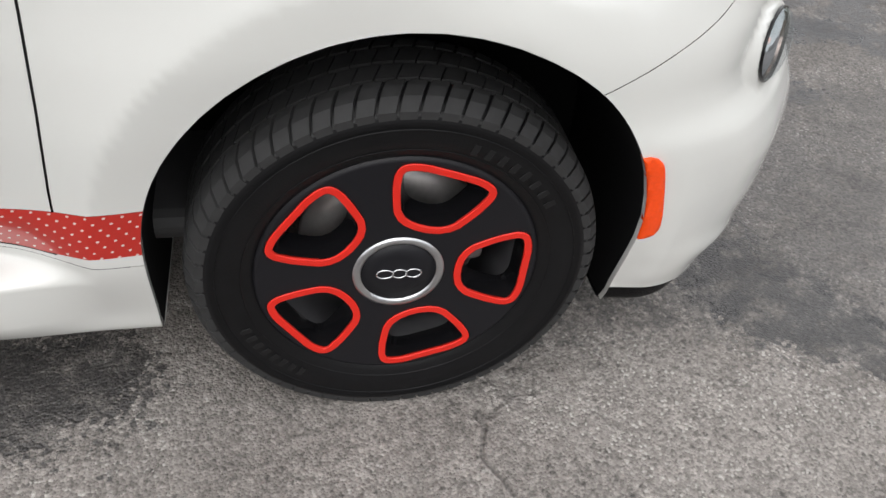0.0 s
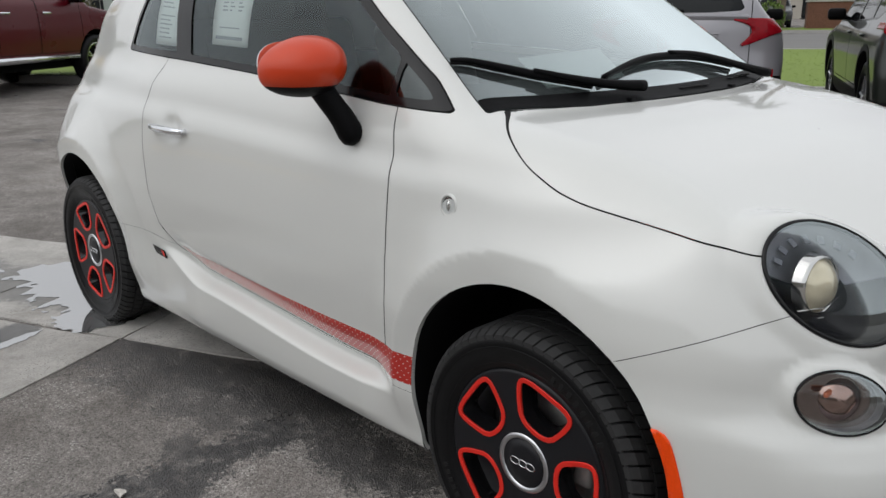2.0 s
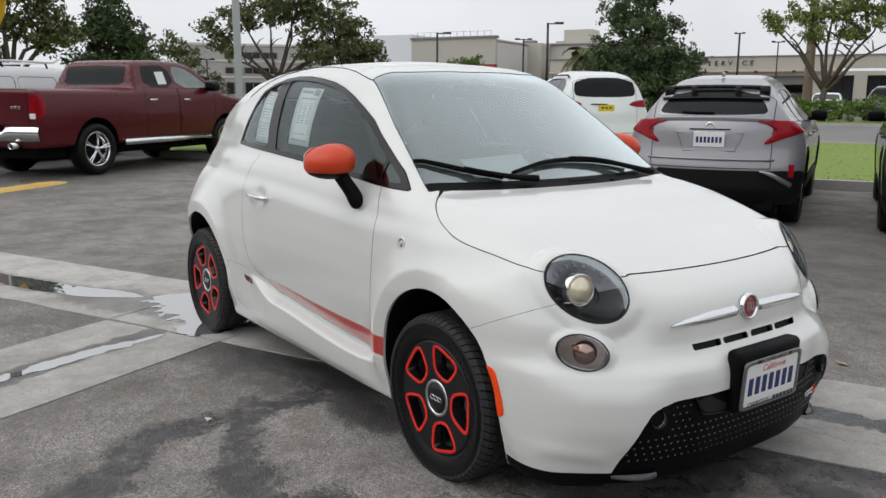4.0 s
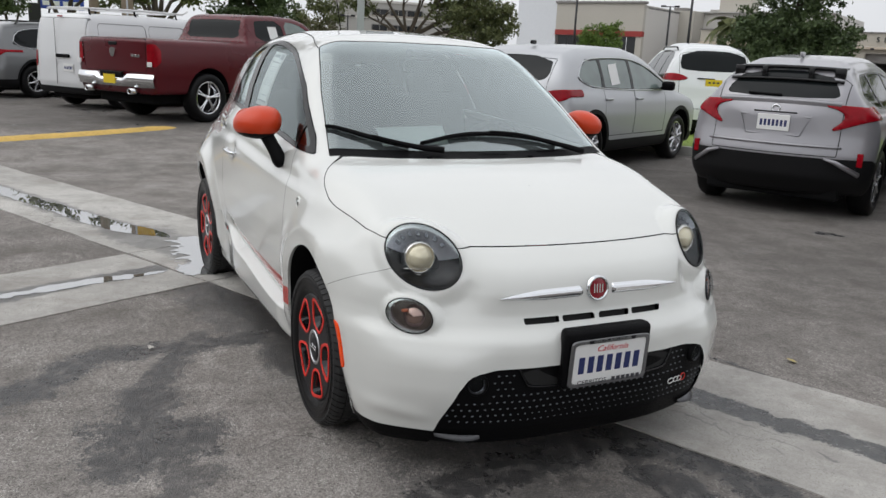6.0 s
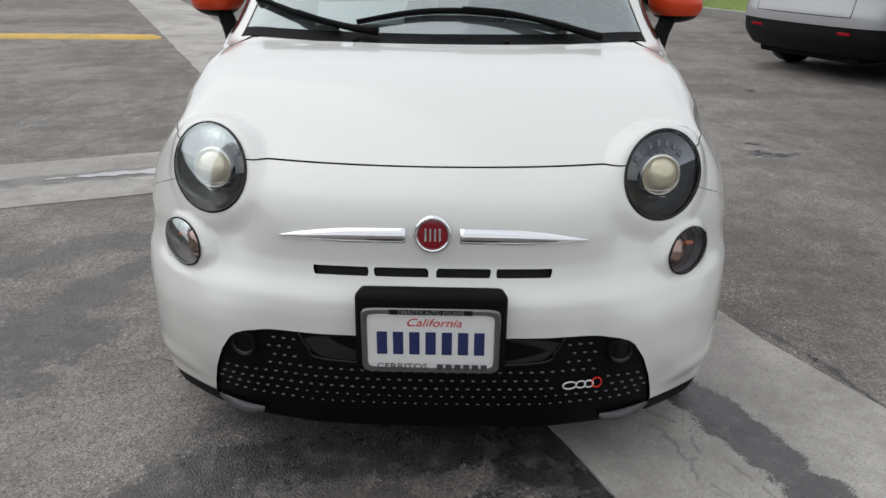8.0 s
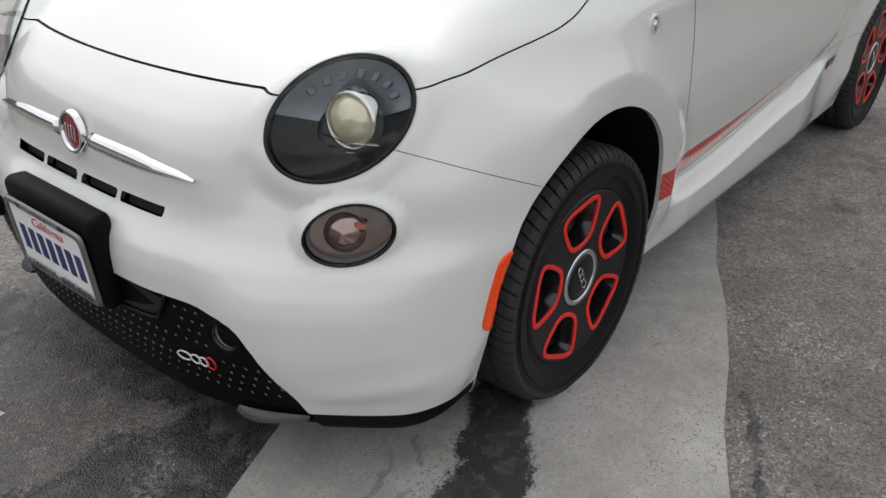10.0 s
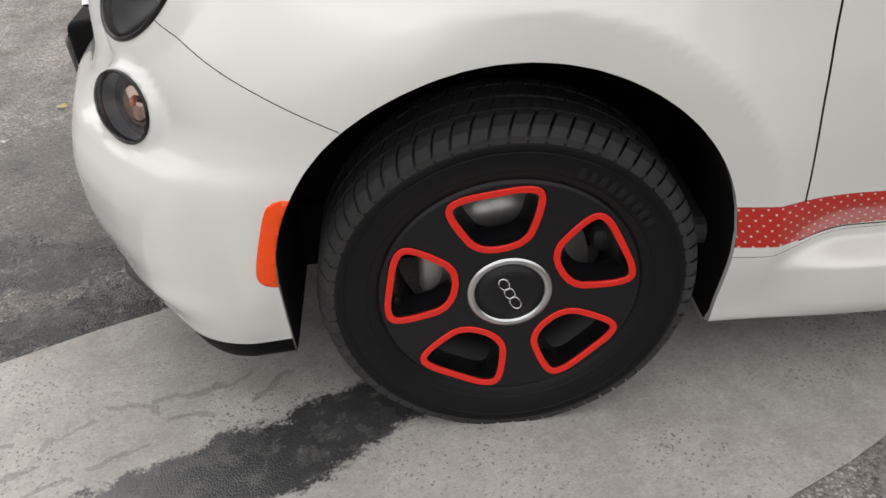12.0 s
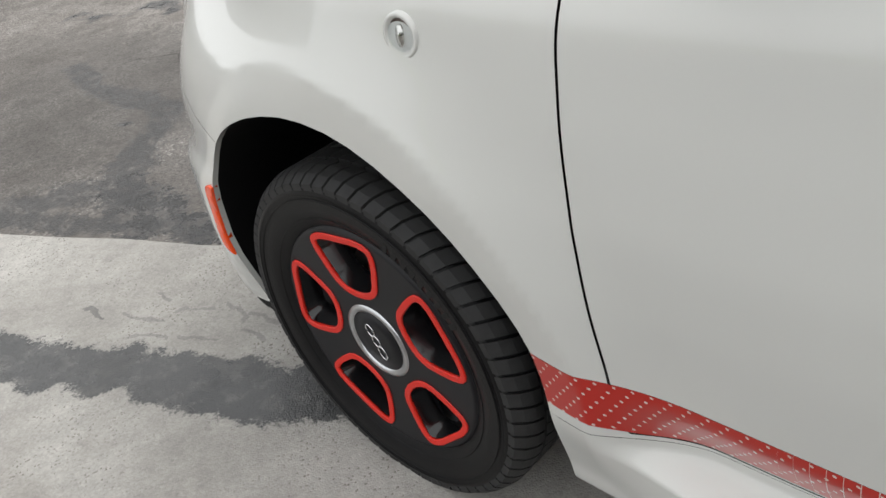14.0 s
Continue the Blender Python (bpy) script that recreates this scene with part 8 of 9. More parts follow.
# grey office block
office = thing("office_building", tuple(out_at(158.0, 92)), facing(158.0) + 8, "pale grey office building with dark window bands", "building")
part("wall", box(16.0, 9.0, 6.5, (2.6, 4.5, 3.25), 0.03), GREY_WALL, office)
part("coping", box(16.2, 0.3, 0.25, (2.6, -0.02, 6.45), 0.02), PALE_WALL, office)
part("band", box(16.1, 0.16, 0.20, (2.6, -0.04, 4.78)), PALE_WALL, office)
part("band", box(16.1, 0.16, 0.20, (2.6, -0.04, 3.10)), PALE_WALL, office)
for z0, z1 in ((5.05, 5.65), (3.45, 4.05), (1.3, 2.5)):
    for u in (-1.2, 0.8, 2.6, 6.6, 8.6):
        opening(office, u, u + 1.65, z0, z1, -0.03, 2)

# unseen walls added away from the parked cars, to block low sky and darken reflections
for x, y, turn, long in ((4.0, -23.0, 0.0, 50.0), (36.0, 1.0, 90.0, 48.0)):
    closing = mesh_object("unseen_wall", box(long, 0.4, 6.0, (0, 0, 3.0), 0.05), DULL_WALL)
    closing.matrix_basis = pose(x, y, 0, 0, 0, turn)
    tagged(closing, "plain dull brown wall added out of view to darken reflections", "wall", kind="structure")

# ---------------------------------------------------------------- ground
def ground_material(name, dark, light, chip, crack, stain, chip_scale, bump, spots=(), damp=0.35, strokes=(), ragged=2.2, soft=0.30, bend_by=1.0, patchy=0.30, shade_tones=(), pebbly=0.0, gleam=0.72):
    """Paving: fine stones at one scale, blotches at another, cracks and damp stains with shapes of their own."""
    m = bpy.data.materials.new(name)
    m.use_nodes = True
    nodes, links = m.node_tree.nodes, m.node_tree.links
    b = nodes["Principled BSDF"]
    at = nodes.new("ShaderNodeTexCoord")

    def noise_at(scale, detail=5.0, rough=0.55, source=None):
        n = nodes.new("ShaderNodeTexNoise")
        n.inputs["Scale"].default_value, n.inputs["Detail"].default_value, n.inputs["Roughness"].default_value = scale, detail, rough
        links.new(source or at.outputs["Object"], n.inputs["Vector"])
        return n.outputs["Fac"]

    def calc(op, a, c=0.0, d=0.0, clamp=False):
        n = nodes.new("ShaderNodeMath")
        n.operation, n.use_clamp = op, clamp
        for k, v in enumerate((a, c, d)):
            if isinstance(v, (int, float)):
                n.inputs[k].default_value = v
            else:
                links.new(v, n.inputs[k])
        return n.outputs[0]

    def span(v, lo, hi, a=0.0, c=1.0):
        n = nodes.new("ShaderNodeMapRange")
        n.interpolation_type = "SMOOTHSTEP"
        for k, q in zip(("From Min", "From Max", "To Min", "To Max"), (lo, hi, a, c)):
            n.inputs[k].default_value = q
        links.new(v, n.inputs["Value"])
        return n.outputs[0]

    def blend(f, a, c):
        n = nodes.new("ShaderNodeMixRGB")
        for k, v in enumerate((f, a, c)):
            if isinstance(v, (int, float)):
                n.inputs[k].default_value = v
            elif isinstance(v, tuple):
                n.inputs[k].default_value = (*v, 1)
            else:
                links.new(v, n.inputs[k])
        return n.outputs[0]

    wide, mid, fine = noise_at(0.45, 6), noise_at(3.1, 6, 0.62), noise_at(55, 3)
    base = blend(span(calc("ADD", calc("MULTIPLY", wide, 0.6), calc("MULTIPLY", mid, 0.4)), 0.36, 0.64), dark, light)
    stones = nodes.new("ShaderNodeTexVoronoi")
    stones.inputs["Scale"].default_value = chip_scale
    links.new(at.outputs["Object"], stones.inputs["Vector"])
    shade = nodes.new("ShaderNodeSeparateColor")
    links.new(stones.outputs["Color"], shade.inputs[0])
    coarse = nodes.new("ShaderNodeTexVoronoi")
    coarse.inputs["Scale"].default_value = chip_scale * 0.42
    links.new(at.outputs["Object"], coarse.inputs["Vector"])
    tone = nodes.new("ShaderNodeSeparateColor")
    links.new(coarse.outputs["Color"], tone.inputs[0])
    pebble = calc("MULTIPLY", calc("SUBTRACT", tone.outputs[0], 0.5), span(coarse.outputs["Distance"], 0.25, 0.55, 0.75, 0.1))
    grain = calc("ADD", calc("ADD", calc("MULTIPLY", calc("SUBTRACT", shade.outputs[0], 0.5), 0.75), pebble), calc("MULTIPLY", calc("SUBTRACT", fine, 0.5), 0.55))
    scale = calc("MULTIPLY_ADD", grain, 0.95 if chip[0] > 0.4 else 0.26, 1.0)
    vec = nodes.new("ShaderNodeVectorMath")
    vec.operation = "SCALE"
    links.new(base, vec.inputs[0])
    links.new(scale, vec.inputs["Scale"])
    col = blend(calc("MULTIPLY", calc("GREATER_THAN", shade.outputs[1], 0.94), span(mid, 0.42, 0.6)), vec.outputs[0], chip)
    mottle = calc("MULTIPLY_ADD", calc("SUBTRACT", noise_at(13.0, 6, 0.7), 0.5), 1.0 if chip[0] > 0.4 else 0.55, 1.0)
    patch = nodes.new("ShaderNodeVectorMath")
    patch.operation = "SCALE"
    links.new(col, patch.inputs[0])
    links.new(mottle, patch.inputs["Scale"])
    col = patch.outputs[0]
    # pits and specks of dirt
    pits = nodes.new("ShaderNodeTexVoronoi")
    pits.inputs["Scale"].default_value = 34.0
    links.new(at.outputs["Object"], pits.inputs["Vector"])
    who = nodes.new("ShaderNodeSeparateColor")
    links.new(pits.outputs["Color"], who.inputs[0])
    size = calc("MULTIPLY", calc("SUBTRACT", who.outputs[0], 0.62), 0.42)
    speck = calc("MULTIPLY", span(calc("SUBTRACT", pits.outputs["Distance"], size), -0.05, 0.03, 1.0, 0.0), calc("GREATER_THAN", who.outputs[0], 0.62))
    col = blend(calc("MULTIPLY", speck, span(noise_at(1.3, 4), 0.40, 0.62, 0.05, 0.75)), col, tuple(c * 0.42 for c in dark))
    scuff = span(noise_at(4.5, 9, 0.68), 0.56, 0.72)
    col = blend(calc("MULTIPLY", span(noise_at(1.7, 7, 0.66), 0.50, 0.66), 0.42), col, tuple(c * e for c, e in zip(dark, (0.66, 0.62, 0.58))))
    col = blend(calc("MULTIPLY", scuff, 0.62), col, tuple(c * 0.62 for c in dark))
    # damp stains
    blot = calc("ADD", calc("MULTIPLY", noise_at(0.8, 7, 0.6), 0.75), calc("MULTIPLY", noise_at(6.0, 4), 0.25))
    wet = span(blot, stain, stain + 0.045)
    last = at.outputs["Object"]
    for size, much in ((1.7, 0.30 * bend_by), (9.0, 0.085), (28.0, 0.030)):
        swirl, push = nodes.new("ShaderNodeTexNoise"), nodes.new("ShaderNodeVectorMath")
        swirl.inputs["Scale"].default_value, swirl.inputs["Detail"].default_value = size, 4
        centre = nodes.new("ShaderNodeVectorMath")
        centre.operation, centre.inputs[1].default_value = "SUBTRACT", (0.5, 0.5, 0.5)
        push.operation, push.inputs[1].default_value = "MULTIPLY_ADD", (much, much, 0.0)
        links.new(at.outputs["Object"], swirl.inputs["Vector"])
        links.new(swirl.outputs["Color"], centre.inputs[0])
        links.new(centre.outputs[0], push.inputs[0])
        links.new(last, push.inputs[2])
        last = push.outputs[0]
    place = nodes.new("ShaderNodeSeparateXYZ")
    links.new(last, place.inputs[0])
    wob = calc("ADD", calc("MULTIPLY", calc("SUBTRACT", noise_at(7.0, 9, 0.74), 0.5), 1.1), calc("ADD", calc("MULTIPLY", calc("SUBTRACT", tone.outputs[2], 0.5), pebbly), calc("MULTIPLY", calc("SUBTRACT", noise_at(140.0, 2), 0.5), 0.35)))
    for x, y, rx, ry, much in spots:
        u, w = calc("DIVIDE", calc("SUBTRACT", place.outputs["X"], x), rx), calc("DIVIDE", calc("SUBTRACT", place.outputs["Y"], y), ry)
        d = calc("ADD", calc("SQRT", calc("ADD", calc("MULTIPLY", u, u), calc("MULTIPLY", w, w))), calc("MULTIPLY", wob, 1.6))
        wet = calc("MAXIMUM", wet, span(d, 0.78, 1.0, much, 0.0))
    for (ax, ay), (bx, by), r, much in strokes:
        ex, ey = bx - ax, by - ay
        u, w = calc("SUBTRACT", place.outputs["X"], ax), calc("SUBTRACT", place.outputs["Y"], ay)
        h = calc("DIVIDE", calc("ADD", calc("MULTIPLY", u, ex), calc("MULTIPLY", w, ey)), ex * ex + ey * ey, 0, True)
        u, w = calc("SUBTRACT", u, calc("MULTIPLY", h, ex)), calc("SUBTRACT", w, calc("MULTIPLY", h, ey))
        d = calc("ADD", calc("DIVIDE", calc("SQRT", calc("ADD", calc("MULTIPLY", u, u), calc("MULTIPLY", w, w))), r), calc("MULTIPLY", wob, ragged))
        wet = calc("MAXIMUM", wet, span(d, 1.0 - soft, 1.02, much, 0.0))
    wet = calc("MULTIPLY", wet, span(noise_at(16.0, 8, 0.72), 0.36, 0.52, patchy, 1.0))
    # darkens colour only: darker asphalt plus painted shade of the parked cars
    for x, y, rx, ry, much in shade_tones:
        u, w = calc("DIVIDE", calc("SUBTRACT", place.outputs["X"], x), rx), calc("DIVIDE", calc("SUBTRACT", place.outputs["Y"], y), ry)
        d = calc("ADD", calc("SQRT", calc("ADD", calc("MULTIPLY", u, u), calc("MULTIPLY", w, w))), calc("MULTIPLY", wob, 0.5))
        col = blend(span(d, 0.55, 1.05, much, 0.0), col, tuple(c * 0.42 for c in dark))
    # damp darkens the paving; the blue of mirrored sky is tinted into its colour
    col = blend(calc("MULTIPLY", wet, 0.93), col, tuple(c * damp * e for c, e in zip(dark, (0.86, 0.98, 1.18))))
    # cracks
    warp = nodes.new("ShaderNodeTexNoise")
    warp.inputs["Scale"].default_value, warp.inputs["Detail"].default_value = 2.4, 5
    links.new(at.outputs["Object"], warp.inputs["Vector"])
    bend = nodes.new("ShaderNodeVectorMath")
    bend.operation = "MULTIPLY_ADD"
    bend.inputs[1].default_value = (0.55, 0.55, 0.0)
    links.new(warp.outputs["Color"], bend.inputs[0])
    links.new(at.outputs["Object"], bend.inputs[2])
    web = nodes.new("ShaderNodeTexVoronoi")
    web.feature = "DISTANCE_TO_EDGE"
    web.inputs["Scale"].default_value = 1.25
    links.new(bend.outputs[0], web.inputs["Vector"])
    line = calc("MULTIPLY", span(web.outputs["Distance"], 0.0015, 0.009, 1.0, 0.0), span(noise_at(0.55, 3), crack, crack + 0.06))
    col = blend(calc("MULTIPLY", line, 0.38), col, tuple(c * 0.22 for c in dark))
    links.new(col, b.inputs["Base Color"])
    rough = calc("SUBTRACT", 0.92, calc("MULTIPLY", wet, span(noise_at(5.0, 6, 0.65), 0.36, 0.56, 0.56, gleam)))
    links.new(rough, b.inputs["Roughness"])
    u = nodes.new("ShaderNodeBump")
    u.inputs["Strength"].default_value, u.inputs["Distance"].default_value = bump, 0.004
    high = calc("SUBTRACT", calc("ADD", calc("MULTIPLY", stones.outputs["Distance"], -0.8), fine), calc("MULTIPLY", line, 1.5))
    links.new(high, u.inputs["Height"])
    links.new(u.outputs[0], b.inputs["Normal"])
    return m


SPOTS = [(1.05, 0.18, 0.34, 0.13, 0.9), (0.62, 0.30, 0.25, 0.16, 0.9), (-1.3, -0.7, 0.55, 0.3, 0.5), (0.3, -0.2, 0.6, 0.5, 0.6), (0.95, -0.40, 0.50, 0.42, 0.55), (1.45, -0.10, 0.65, 0.45, 0.45), (1.9, 0.1, 1.5, 1.2, 0.20)]
# darker asphalt, mostly round the parked cars, with their shade put into its colour
SHADE_TONES = [(-2.6, 4.6, 4.2, 2.6, 0.42), (-6.5, 5.4, 3.2, 2.2, 0.5), (0.9, 4.4, 3.0, 3.0, 0.28), (-0.9, 2.2, 1.8, 1.1, 0.14), (-13.5, -0.5, 4.5, 3.0, 0.45), (-19.0, -4.0, 6.0, 3.0, 0.5), (2.9, 0.25, 1.4, 1.0, 0.45)]
# tracks of old oil and damp
TRACK = [(-0.25, -2.25), (-0.52, -1.94), (-0.70, -1.72), (-0.91, -1.59), (-0.96, -1.42), (-0.95, -1.16), (-0.96, -0.80)]
STROKES = [(a, c, 0.105, 0.9) for a, c in zip(TRACK, TRACK[1:])]
STROKES += [((-1.95, -0.84), (-1.15, -0.84), 0.17, 0.6),
            ((0.61, 0.09), (0.75, -0.40), 0.10, 0.9), ((0.75, -0.40), (0.95, -0.72), 0.09, 0.85), ((0.95, -0.72), (1.25, -0.95), 0.06, 0.7),
            ((0.70, 0.36), (1.06, 0.54), 0.055, 1.0), ((1.06, 0.54), (1.64, 0.52), 0.075, 0.95), ((1.64, 0.52), (2.05, 0.10), 0.08, 0.85), ((2.05, 0.10), (3.0, 0.0), 0.07, 0.8), ((1.64, 0.52), (1.9, 0.80), 0.10, 0.8),
            ((-0.21, 1.11), (0.05, 1.27), 0.012, 0.9), ((0.05, 1.27), (0.45, 1.43), 0.012, 0.9), ((-0.39, -1.42), (-1.10, -1.08), 0.06, 0.7), ((0.24, -1.31), (0.55, -1.42), 0.09, 0.7), ((0.78, -0.40), (0.88, -0.55), 0.010, 0.95), ((0.88, -0.55), (1.05, -0.76), 0.010, 0.95), ((0.72, -0.42), (0.86, -0.66), 0.07, 0.7),
            ((-0.85, -1.18), (-0.42, -1.37), 0.09, 0.85), ((-0.42, -1.37), (-0.10, -1.42), 0.15, 0.85), ((-0.10, -1.42), (0.05, -1.30), 0.21, 0.9), ((-0.06, -1.22), (0.12, -1.48), 0.15, 0.85),
            ((0.30, -1.20), (0.36, -1.36), 0.06, 0.7), ((-2.0, -0.72), (-1.1, -0.66), 0.16, 0.85), ((-1.1, -0.66), (-0.5, -0.68), 0.14, 0.8),
            ((0.96, -0.78), (0.72, -0.58), 0.08, 0.85), ((0.72, -0.58), (0.62, -0.30), 0.08, 0.9), ((0.62, -0.30), (0.50, 0.10), 0.09, 0.9),
            ((0.50, 0.22), (0.85, 0.38), 0.09, 0.95), ((0.85, 0.38), (1.35, 0.61), 0.085, 0.95), ((1.35, 0.61), (2.18, 0.99), 0.06, 0.85)]
# wet streaks on the concrete, along and across the gutter
RUNS = [((0.86, 0.36), (0.95, 0.31), 0.007, 0.36), ((0.90, 0.44), (0.99, 0.43), 0.006, 0.36), ((1.10, 0.33), (1.16, 0.30), 0.006, 0.36), ((1.02, 0.45), (1.12, 0.47), 0.006, 0.36),
        ((0.62, 0.40), (0.70, 0.42), 0.006, 0.36), ((1.25, 0.42), (1.33, 0.38), 0.006, 0.6), ((0.20, 0.55), (0.80, 0.58), 0.082, 1.0), ((0.80, 0.58), (1.50, 0.57), 0.080, 0.95), ((1.50, 0.58), (3.40, 0.57), 0.075, 0.85), ((0.70, 0.365), (0.86, 0.345), 0.007, 0.36),
        ((0.98, 0.335), (1.06, 0.365), 0.006, 0.36), ((1.08, 0.40), (1.20, 0.385), 0.006, 0.36), ((0.78, 0.42), (0.84, 0.40), 0.007, 0.36), ((-2.64, -1.7), (-2.66, -3.4), 0.08, 0.9), ((-2.60, 0.0), (-2.64, -1.6), 0.11, 0.8), ((-7.2, 0.45), (-3.6, 0.44), 0.15, 0.55), ((-3.6, 0.44), (-2.5, 0.50), 0.26, 0.55)]
ASPHALT = ground_material("worn_asphalt", (0.152, 0.138, 0.126), (0.268, 0.247, 0.229), (0.46, 0.44, 0.41), 0.605, 0.60, 210.0, 0.85, SPOTS, 0.17, STROKES, soft=0.24, shade_tones=SHADE_TONES, pebbly=0.22, patchy=0.45)
CONCRETE = ground_material("old_concrete", (0.315, 0.300, 0.279), (0.500, 0.484, 0.455), (0.20, 0.185, 0.165), 0.57, 0.64, 260.0, 0.30, (), 0.085, RUNS, 1.7, 0.22, 0.28, 0.86, gleam=0.80)
bm = bmesh.new()
bmesh.ops.create_grid(bm, x_segments=60, y_segments=60, size=600)
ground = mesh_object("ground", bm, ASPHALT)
tagged(ground, "worn grey asphalt with cracks, chips and damp stains", "asphalt", kind="structure")

# concrete gutters: s runs along the long gutter, t across it
GUTTER = math.degrees(math.atan(0.4615))


def slab(s0, s1, t0, t1):
    """A concrete slab with worn edges, dished a little towards the middle of the gutter."""
    bm = bmesh.new()
    nx, ny = max(2, int((s1 - s0) / 0.25)), max(2, int((t1 - t0) / 0.25))
    g = 0.004
    rows = [[bm.verts.new((s0 + g + (s1 - s0 - 2 * g) * i / nx, t0 + g + (t1 - t0 - 2 * g) * j / ny, 0.006)) for j in range(ny + 1)] for i in range(nx + 1)]
    for i in range(nx):
        for j in range(ny):
            bm.faces.new((rows[i][j], rows[i + 1][j], rows[i + 1][j + 1], rows[i][j + 1]))
    edge = [e for e in bm.edges if e.is_boundary]
    got = bmesh.ops.extrude_edge_only(bm, edges=edge)
    for vert in [q for q in got["geom"] if isinstance(q, bmesh.types.BMVert)]:
        vert.co.z = -0.05
    for i in (0, nx):
        for j in range(ny + 1):
            rows[i][j].co.x += random.uniform(-0.003, 0.003)
    for j in (0, ny):
        for i in range(nx + 1):
            rows[i][j].co.y += random.uniform(-0.012, 0.012)
    return bm


gutter = new("gutter")
gutter.matrix_basis = pose(0, 0, 0, 0, 0, GUTTER)
tagged(gutter, "pale concrete drainage gutter set into the asphalt", "gutter", kind="structure")
cuts = [-30, -26.5, -23, -19.5, -16, -12.5, -9.4, -6.2, -3.07, -2.16, 1.95, 5.0, 8.0, 11.0, 14.0]
for a, c in zip(cuts, cuts[1:]):
    part("slab", slab(a, c, 0.082, 1.071), CONCRETE, gutter)
cross = [0.078, -2.6, -5.4, -8.2, -11.0]
for a, c in zip(cross[1:], cross):
    part("slab", slab(-3.07, -2.16, a, c), CONCRETE, gutter)

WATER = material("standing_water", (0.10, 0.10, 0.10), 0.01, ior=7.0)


def fbm(s, t, scale, seed):
    return noise.noise(Vector((s * scale, t * scale, seed))) + 0.6 * noise.noise(Vector((s * scale * 2.7, t * scale * 2.7, seed + 3))) + 0.7 * noise.noise(Vector((s * scale * 7.1, t * scale * 7.1, seed + 7)))


def puddle(name, line, widths, mat, z, seed, label, cell=0.012, ragged=0.75, scale=4.0):
    """A flat sheet of water with a ragged shore, loose drops and dry islands along a line in the gutter."""
    mid = spline([(*p, w) for p, w in zip(line, widths)], 80)
    wide = max(widths) * 2.1
    lo, hi = mid[:, :2].min(0) - wide, mid[:, :2].max(0) + wide
    nx, ny = int((hi[0] - lo[0]) / cell) + 1, int((hi[1] - lo[1]) / cell) + 1
    gs, gt = np.meshgrid(np.linspace(lo[0], hi[0], nx), np.linspace(lo[1], hi[1], ny), indexing="ij")
    v = np.stack([gs.ravel(), gt.ravel(), np.full(nx * ny, z)], 1)
    best = np.full(len(v), 9.0)
    for i, (s, t, w) in enumerate(mid):
        taper = w * math.sin(math.pi * min(1, (i + 0.6) / 10, (79.6 - i) / 10) / 2)
        best = np.minimum(best, np.hypot(v[:, 0] - s, v[:, 1] - t) / max(taper, 1e-3))
    near = best < 2.4
    best[near] += np.array([ragged * fbm(s, t, scale, seed) for s, t in v[near][:, :2]])
    i = np.arange(nx * ny).reshape(nx, ny)
    a, b, c, d = i[:-1, :-1].ravel(), i[1:, :-1].ravel(), i[1:, 1:].ravel(), i[:-1, 1:].ravel()
    tri = np.concatenate([np.stack([a, b, c], 1), np.stack([a, c, d], 1)])
    tri = tri[near[tri].all(1)]
    v, inside, _ = cut(v, tri, best - 1.0)
    used, back = np.unique(inside, return_inverse=True)
    ob = raw(name, v[used], back.reshape(-1, 3), mat, None, "", False)
    ob.matrix_basis = pose(0, 0, 0, 0, 0, GUTTER)
    return tagged(ob, label, "puddle", kind="structure")


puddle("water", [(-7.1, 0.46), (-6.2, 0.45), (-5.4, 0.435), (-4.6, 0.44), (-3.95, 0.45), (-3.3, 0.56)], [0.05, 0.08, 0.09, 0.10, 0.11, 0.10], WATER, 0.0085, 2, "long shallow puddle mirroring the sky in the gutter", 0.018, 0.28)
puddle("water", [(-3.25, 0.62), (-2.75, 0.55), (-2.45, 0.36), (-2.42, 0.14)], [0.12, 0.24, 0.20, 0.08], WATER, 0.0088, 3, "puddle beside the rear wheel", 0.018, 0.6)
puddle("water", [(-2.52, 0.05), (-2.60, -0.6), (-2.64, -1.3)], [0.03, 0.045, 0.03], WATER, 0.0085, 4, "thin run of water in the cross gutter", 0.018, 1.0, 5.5)

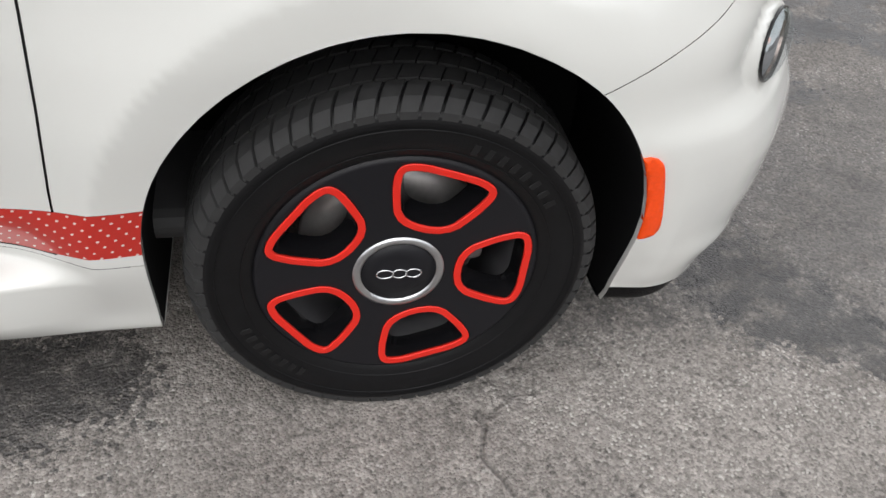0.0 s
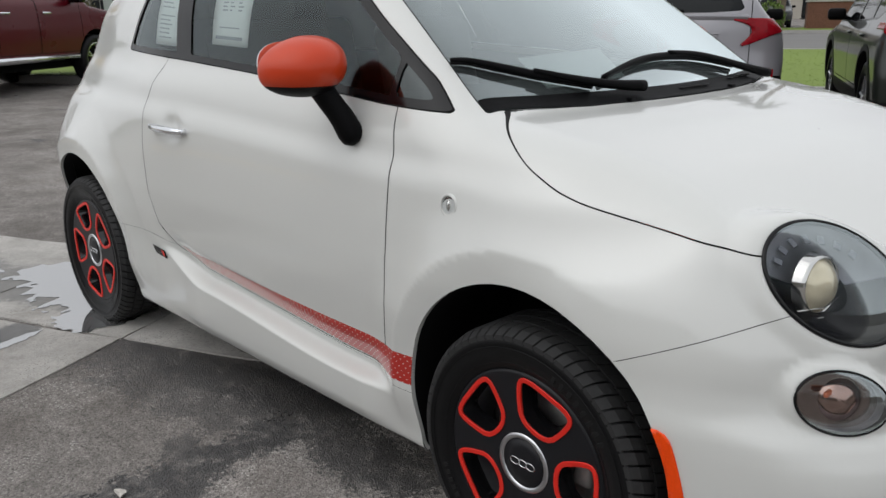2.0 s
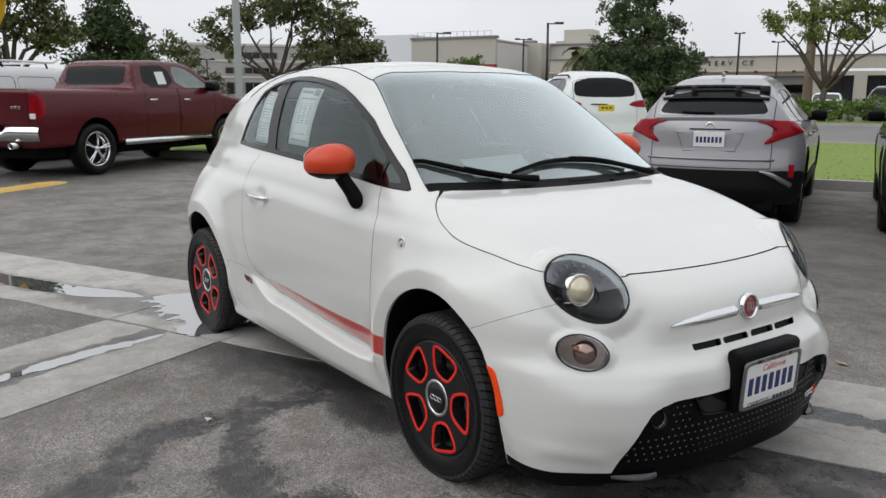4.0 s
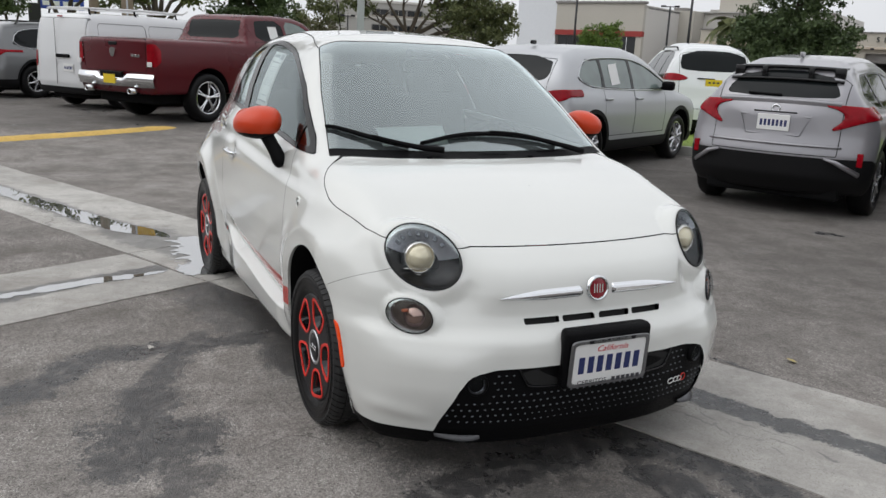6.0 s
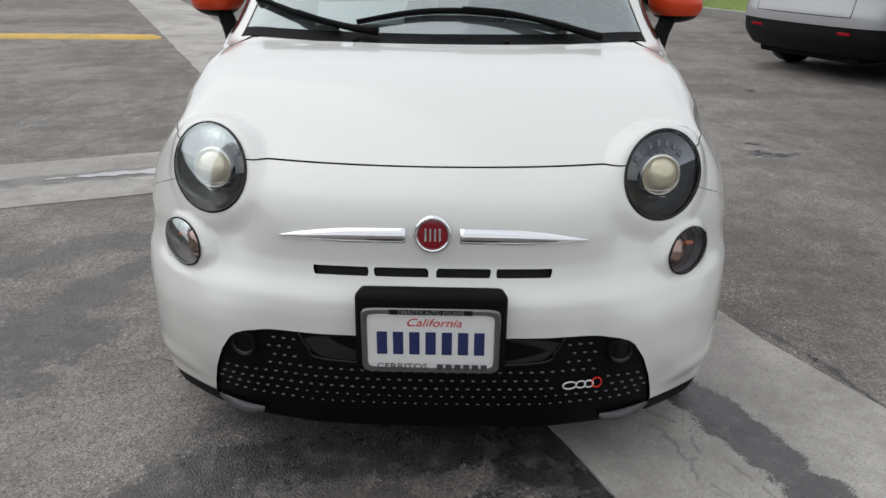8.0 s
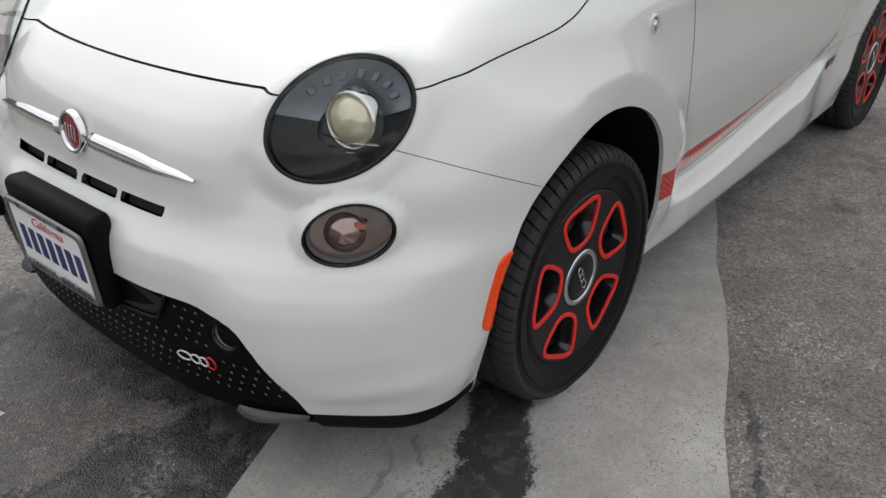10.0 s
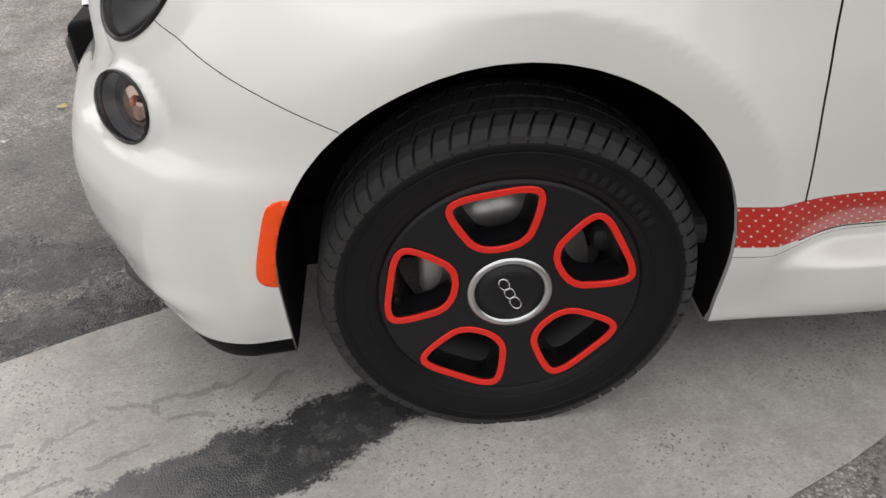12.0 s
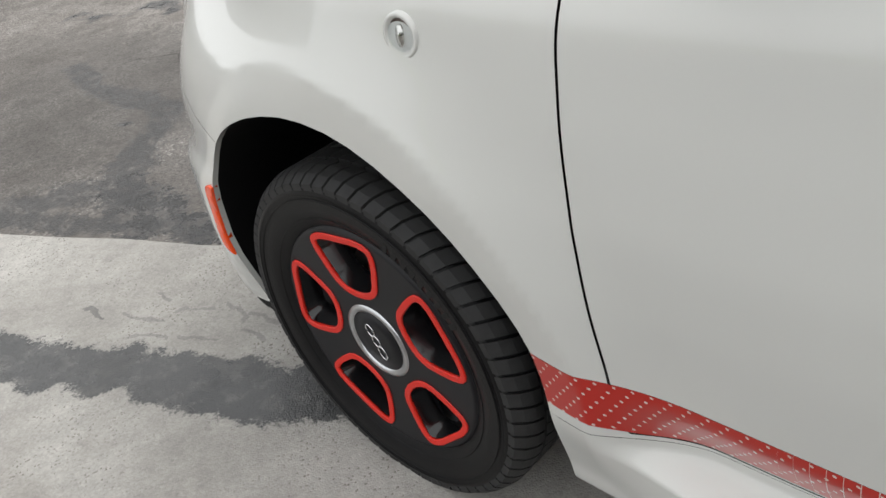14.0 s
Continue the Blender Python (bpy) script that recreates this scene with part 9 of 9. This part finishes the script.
# yellow asphalt humps across the lane, broken by the gutter
HUMP_PAINT = material("worn_yellow_paint", (0.60, 0.40, 0.11), 0.8, vary=0.25, grain=0.35, scale=25, bump=0.5, bump_scale=80, big=2)
for line in ([(-8.95, -3.12), (-9.6, -2.2), (-10.3, -1.1), (-11.35, 0.28)], [(-8.3, -6.6), (-8.42, -4.9), (-8.46, -3.86)]):
    mid = spline(line, 50)
    bm = bmesh.new()
    rows = []
    r = random.Random(len(line))
    for i, p in enumerate(mid):
        d = mid[min(i + 1, 49)] - mid[max(i - 1, 0)]
        n = np.array([-d[1], d[0]]) / np.hypot(*d)
        e = math.sqrt(max(0.02, min(1, (i + 0.4) / 4, (49.4 - i) / 4)))
        rows.append([bm.verts.new((*(p[:2] + n * (w * e + r.uniform(-0.008, 0.008))), h * e + (r.uniform(-0.003, 0.003) if h > 0.01 else 0))) for w, h in ((-0.17, -0.005), (-0.13, 0.022), (-0.06, 0.044), (0, 0.05), (0.06, 0.044), (0.13, 0.022), (0.17, -0.005))])
    for a, c in zip(rows, rows[1:]):
        for k in range(6):
            bm.faces.new((a[k], c[k], c[k + 1], a[k + 1]))
    bmesh.ops.recalc_face_normals(bm, faces=bm.faces)
    tagged(mesh_object("lane_hump", bm, HUMP_PAINT, smooth=True), "low asphalt hump with worn yellow paint", "hump", kind="structure")

# litter: small leaves and chips
LEAF = material("dry_leaf", (0.42, 0.34, 0.14), 0.8, vary=0.3)
CHIP = material("pale_scrap", (0.55, 0.52, 0.48), 0.8, vary=0.2)
for k, (x, y, s, mt) in enumerate(((1.20, -0.62, 0.020, LEAF), (-0.95, -1.28, 0.030, CHIP), (0.30, -2.05, 0.016, LEAF), (0.22, 1.60, 0.035, LEAF), (0.95, -0.15, 0.015, CHIP), (-2.2, 1.9, 0.02, CHIP), (1.3, -0.4, 0.012, CHIP), (0.83, -1.2, 0.012, LEAF))):
    r = random.Random(k)
    bm = bmesh.new()
    pts = [(x + s * (0.6 + 0.5 * r.random()) * math.cos(a), y + 0.6 * s * (0.6 + 0.5 * r.random()) * math.sin(a), 0.006 + 0.01 * r.random()) for a in np.linspace(0, 2 * math.pi, 8)[:-1]]
    c = bm.verts.new((x, y, 0.009))
    ring = [bm.verts.new(p) for p in pts]
    for i in range(len(ring)):
        bm.faces.new((c, ring[i], ring[(i + 1) % len(ring)]))
    ob = mesh_object("fallen_leaf" if mt is LEAF else "litter_scrap", bm, mt)
    tagged(ob, "small dry leaf lying on the asphalt" if mt is LEAF else "small pale scrap lying on the asphalt", "litter", "ground litter")
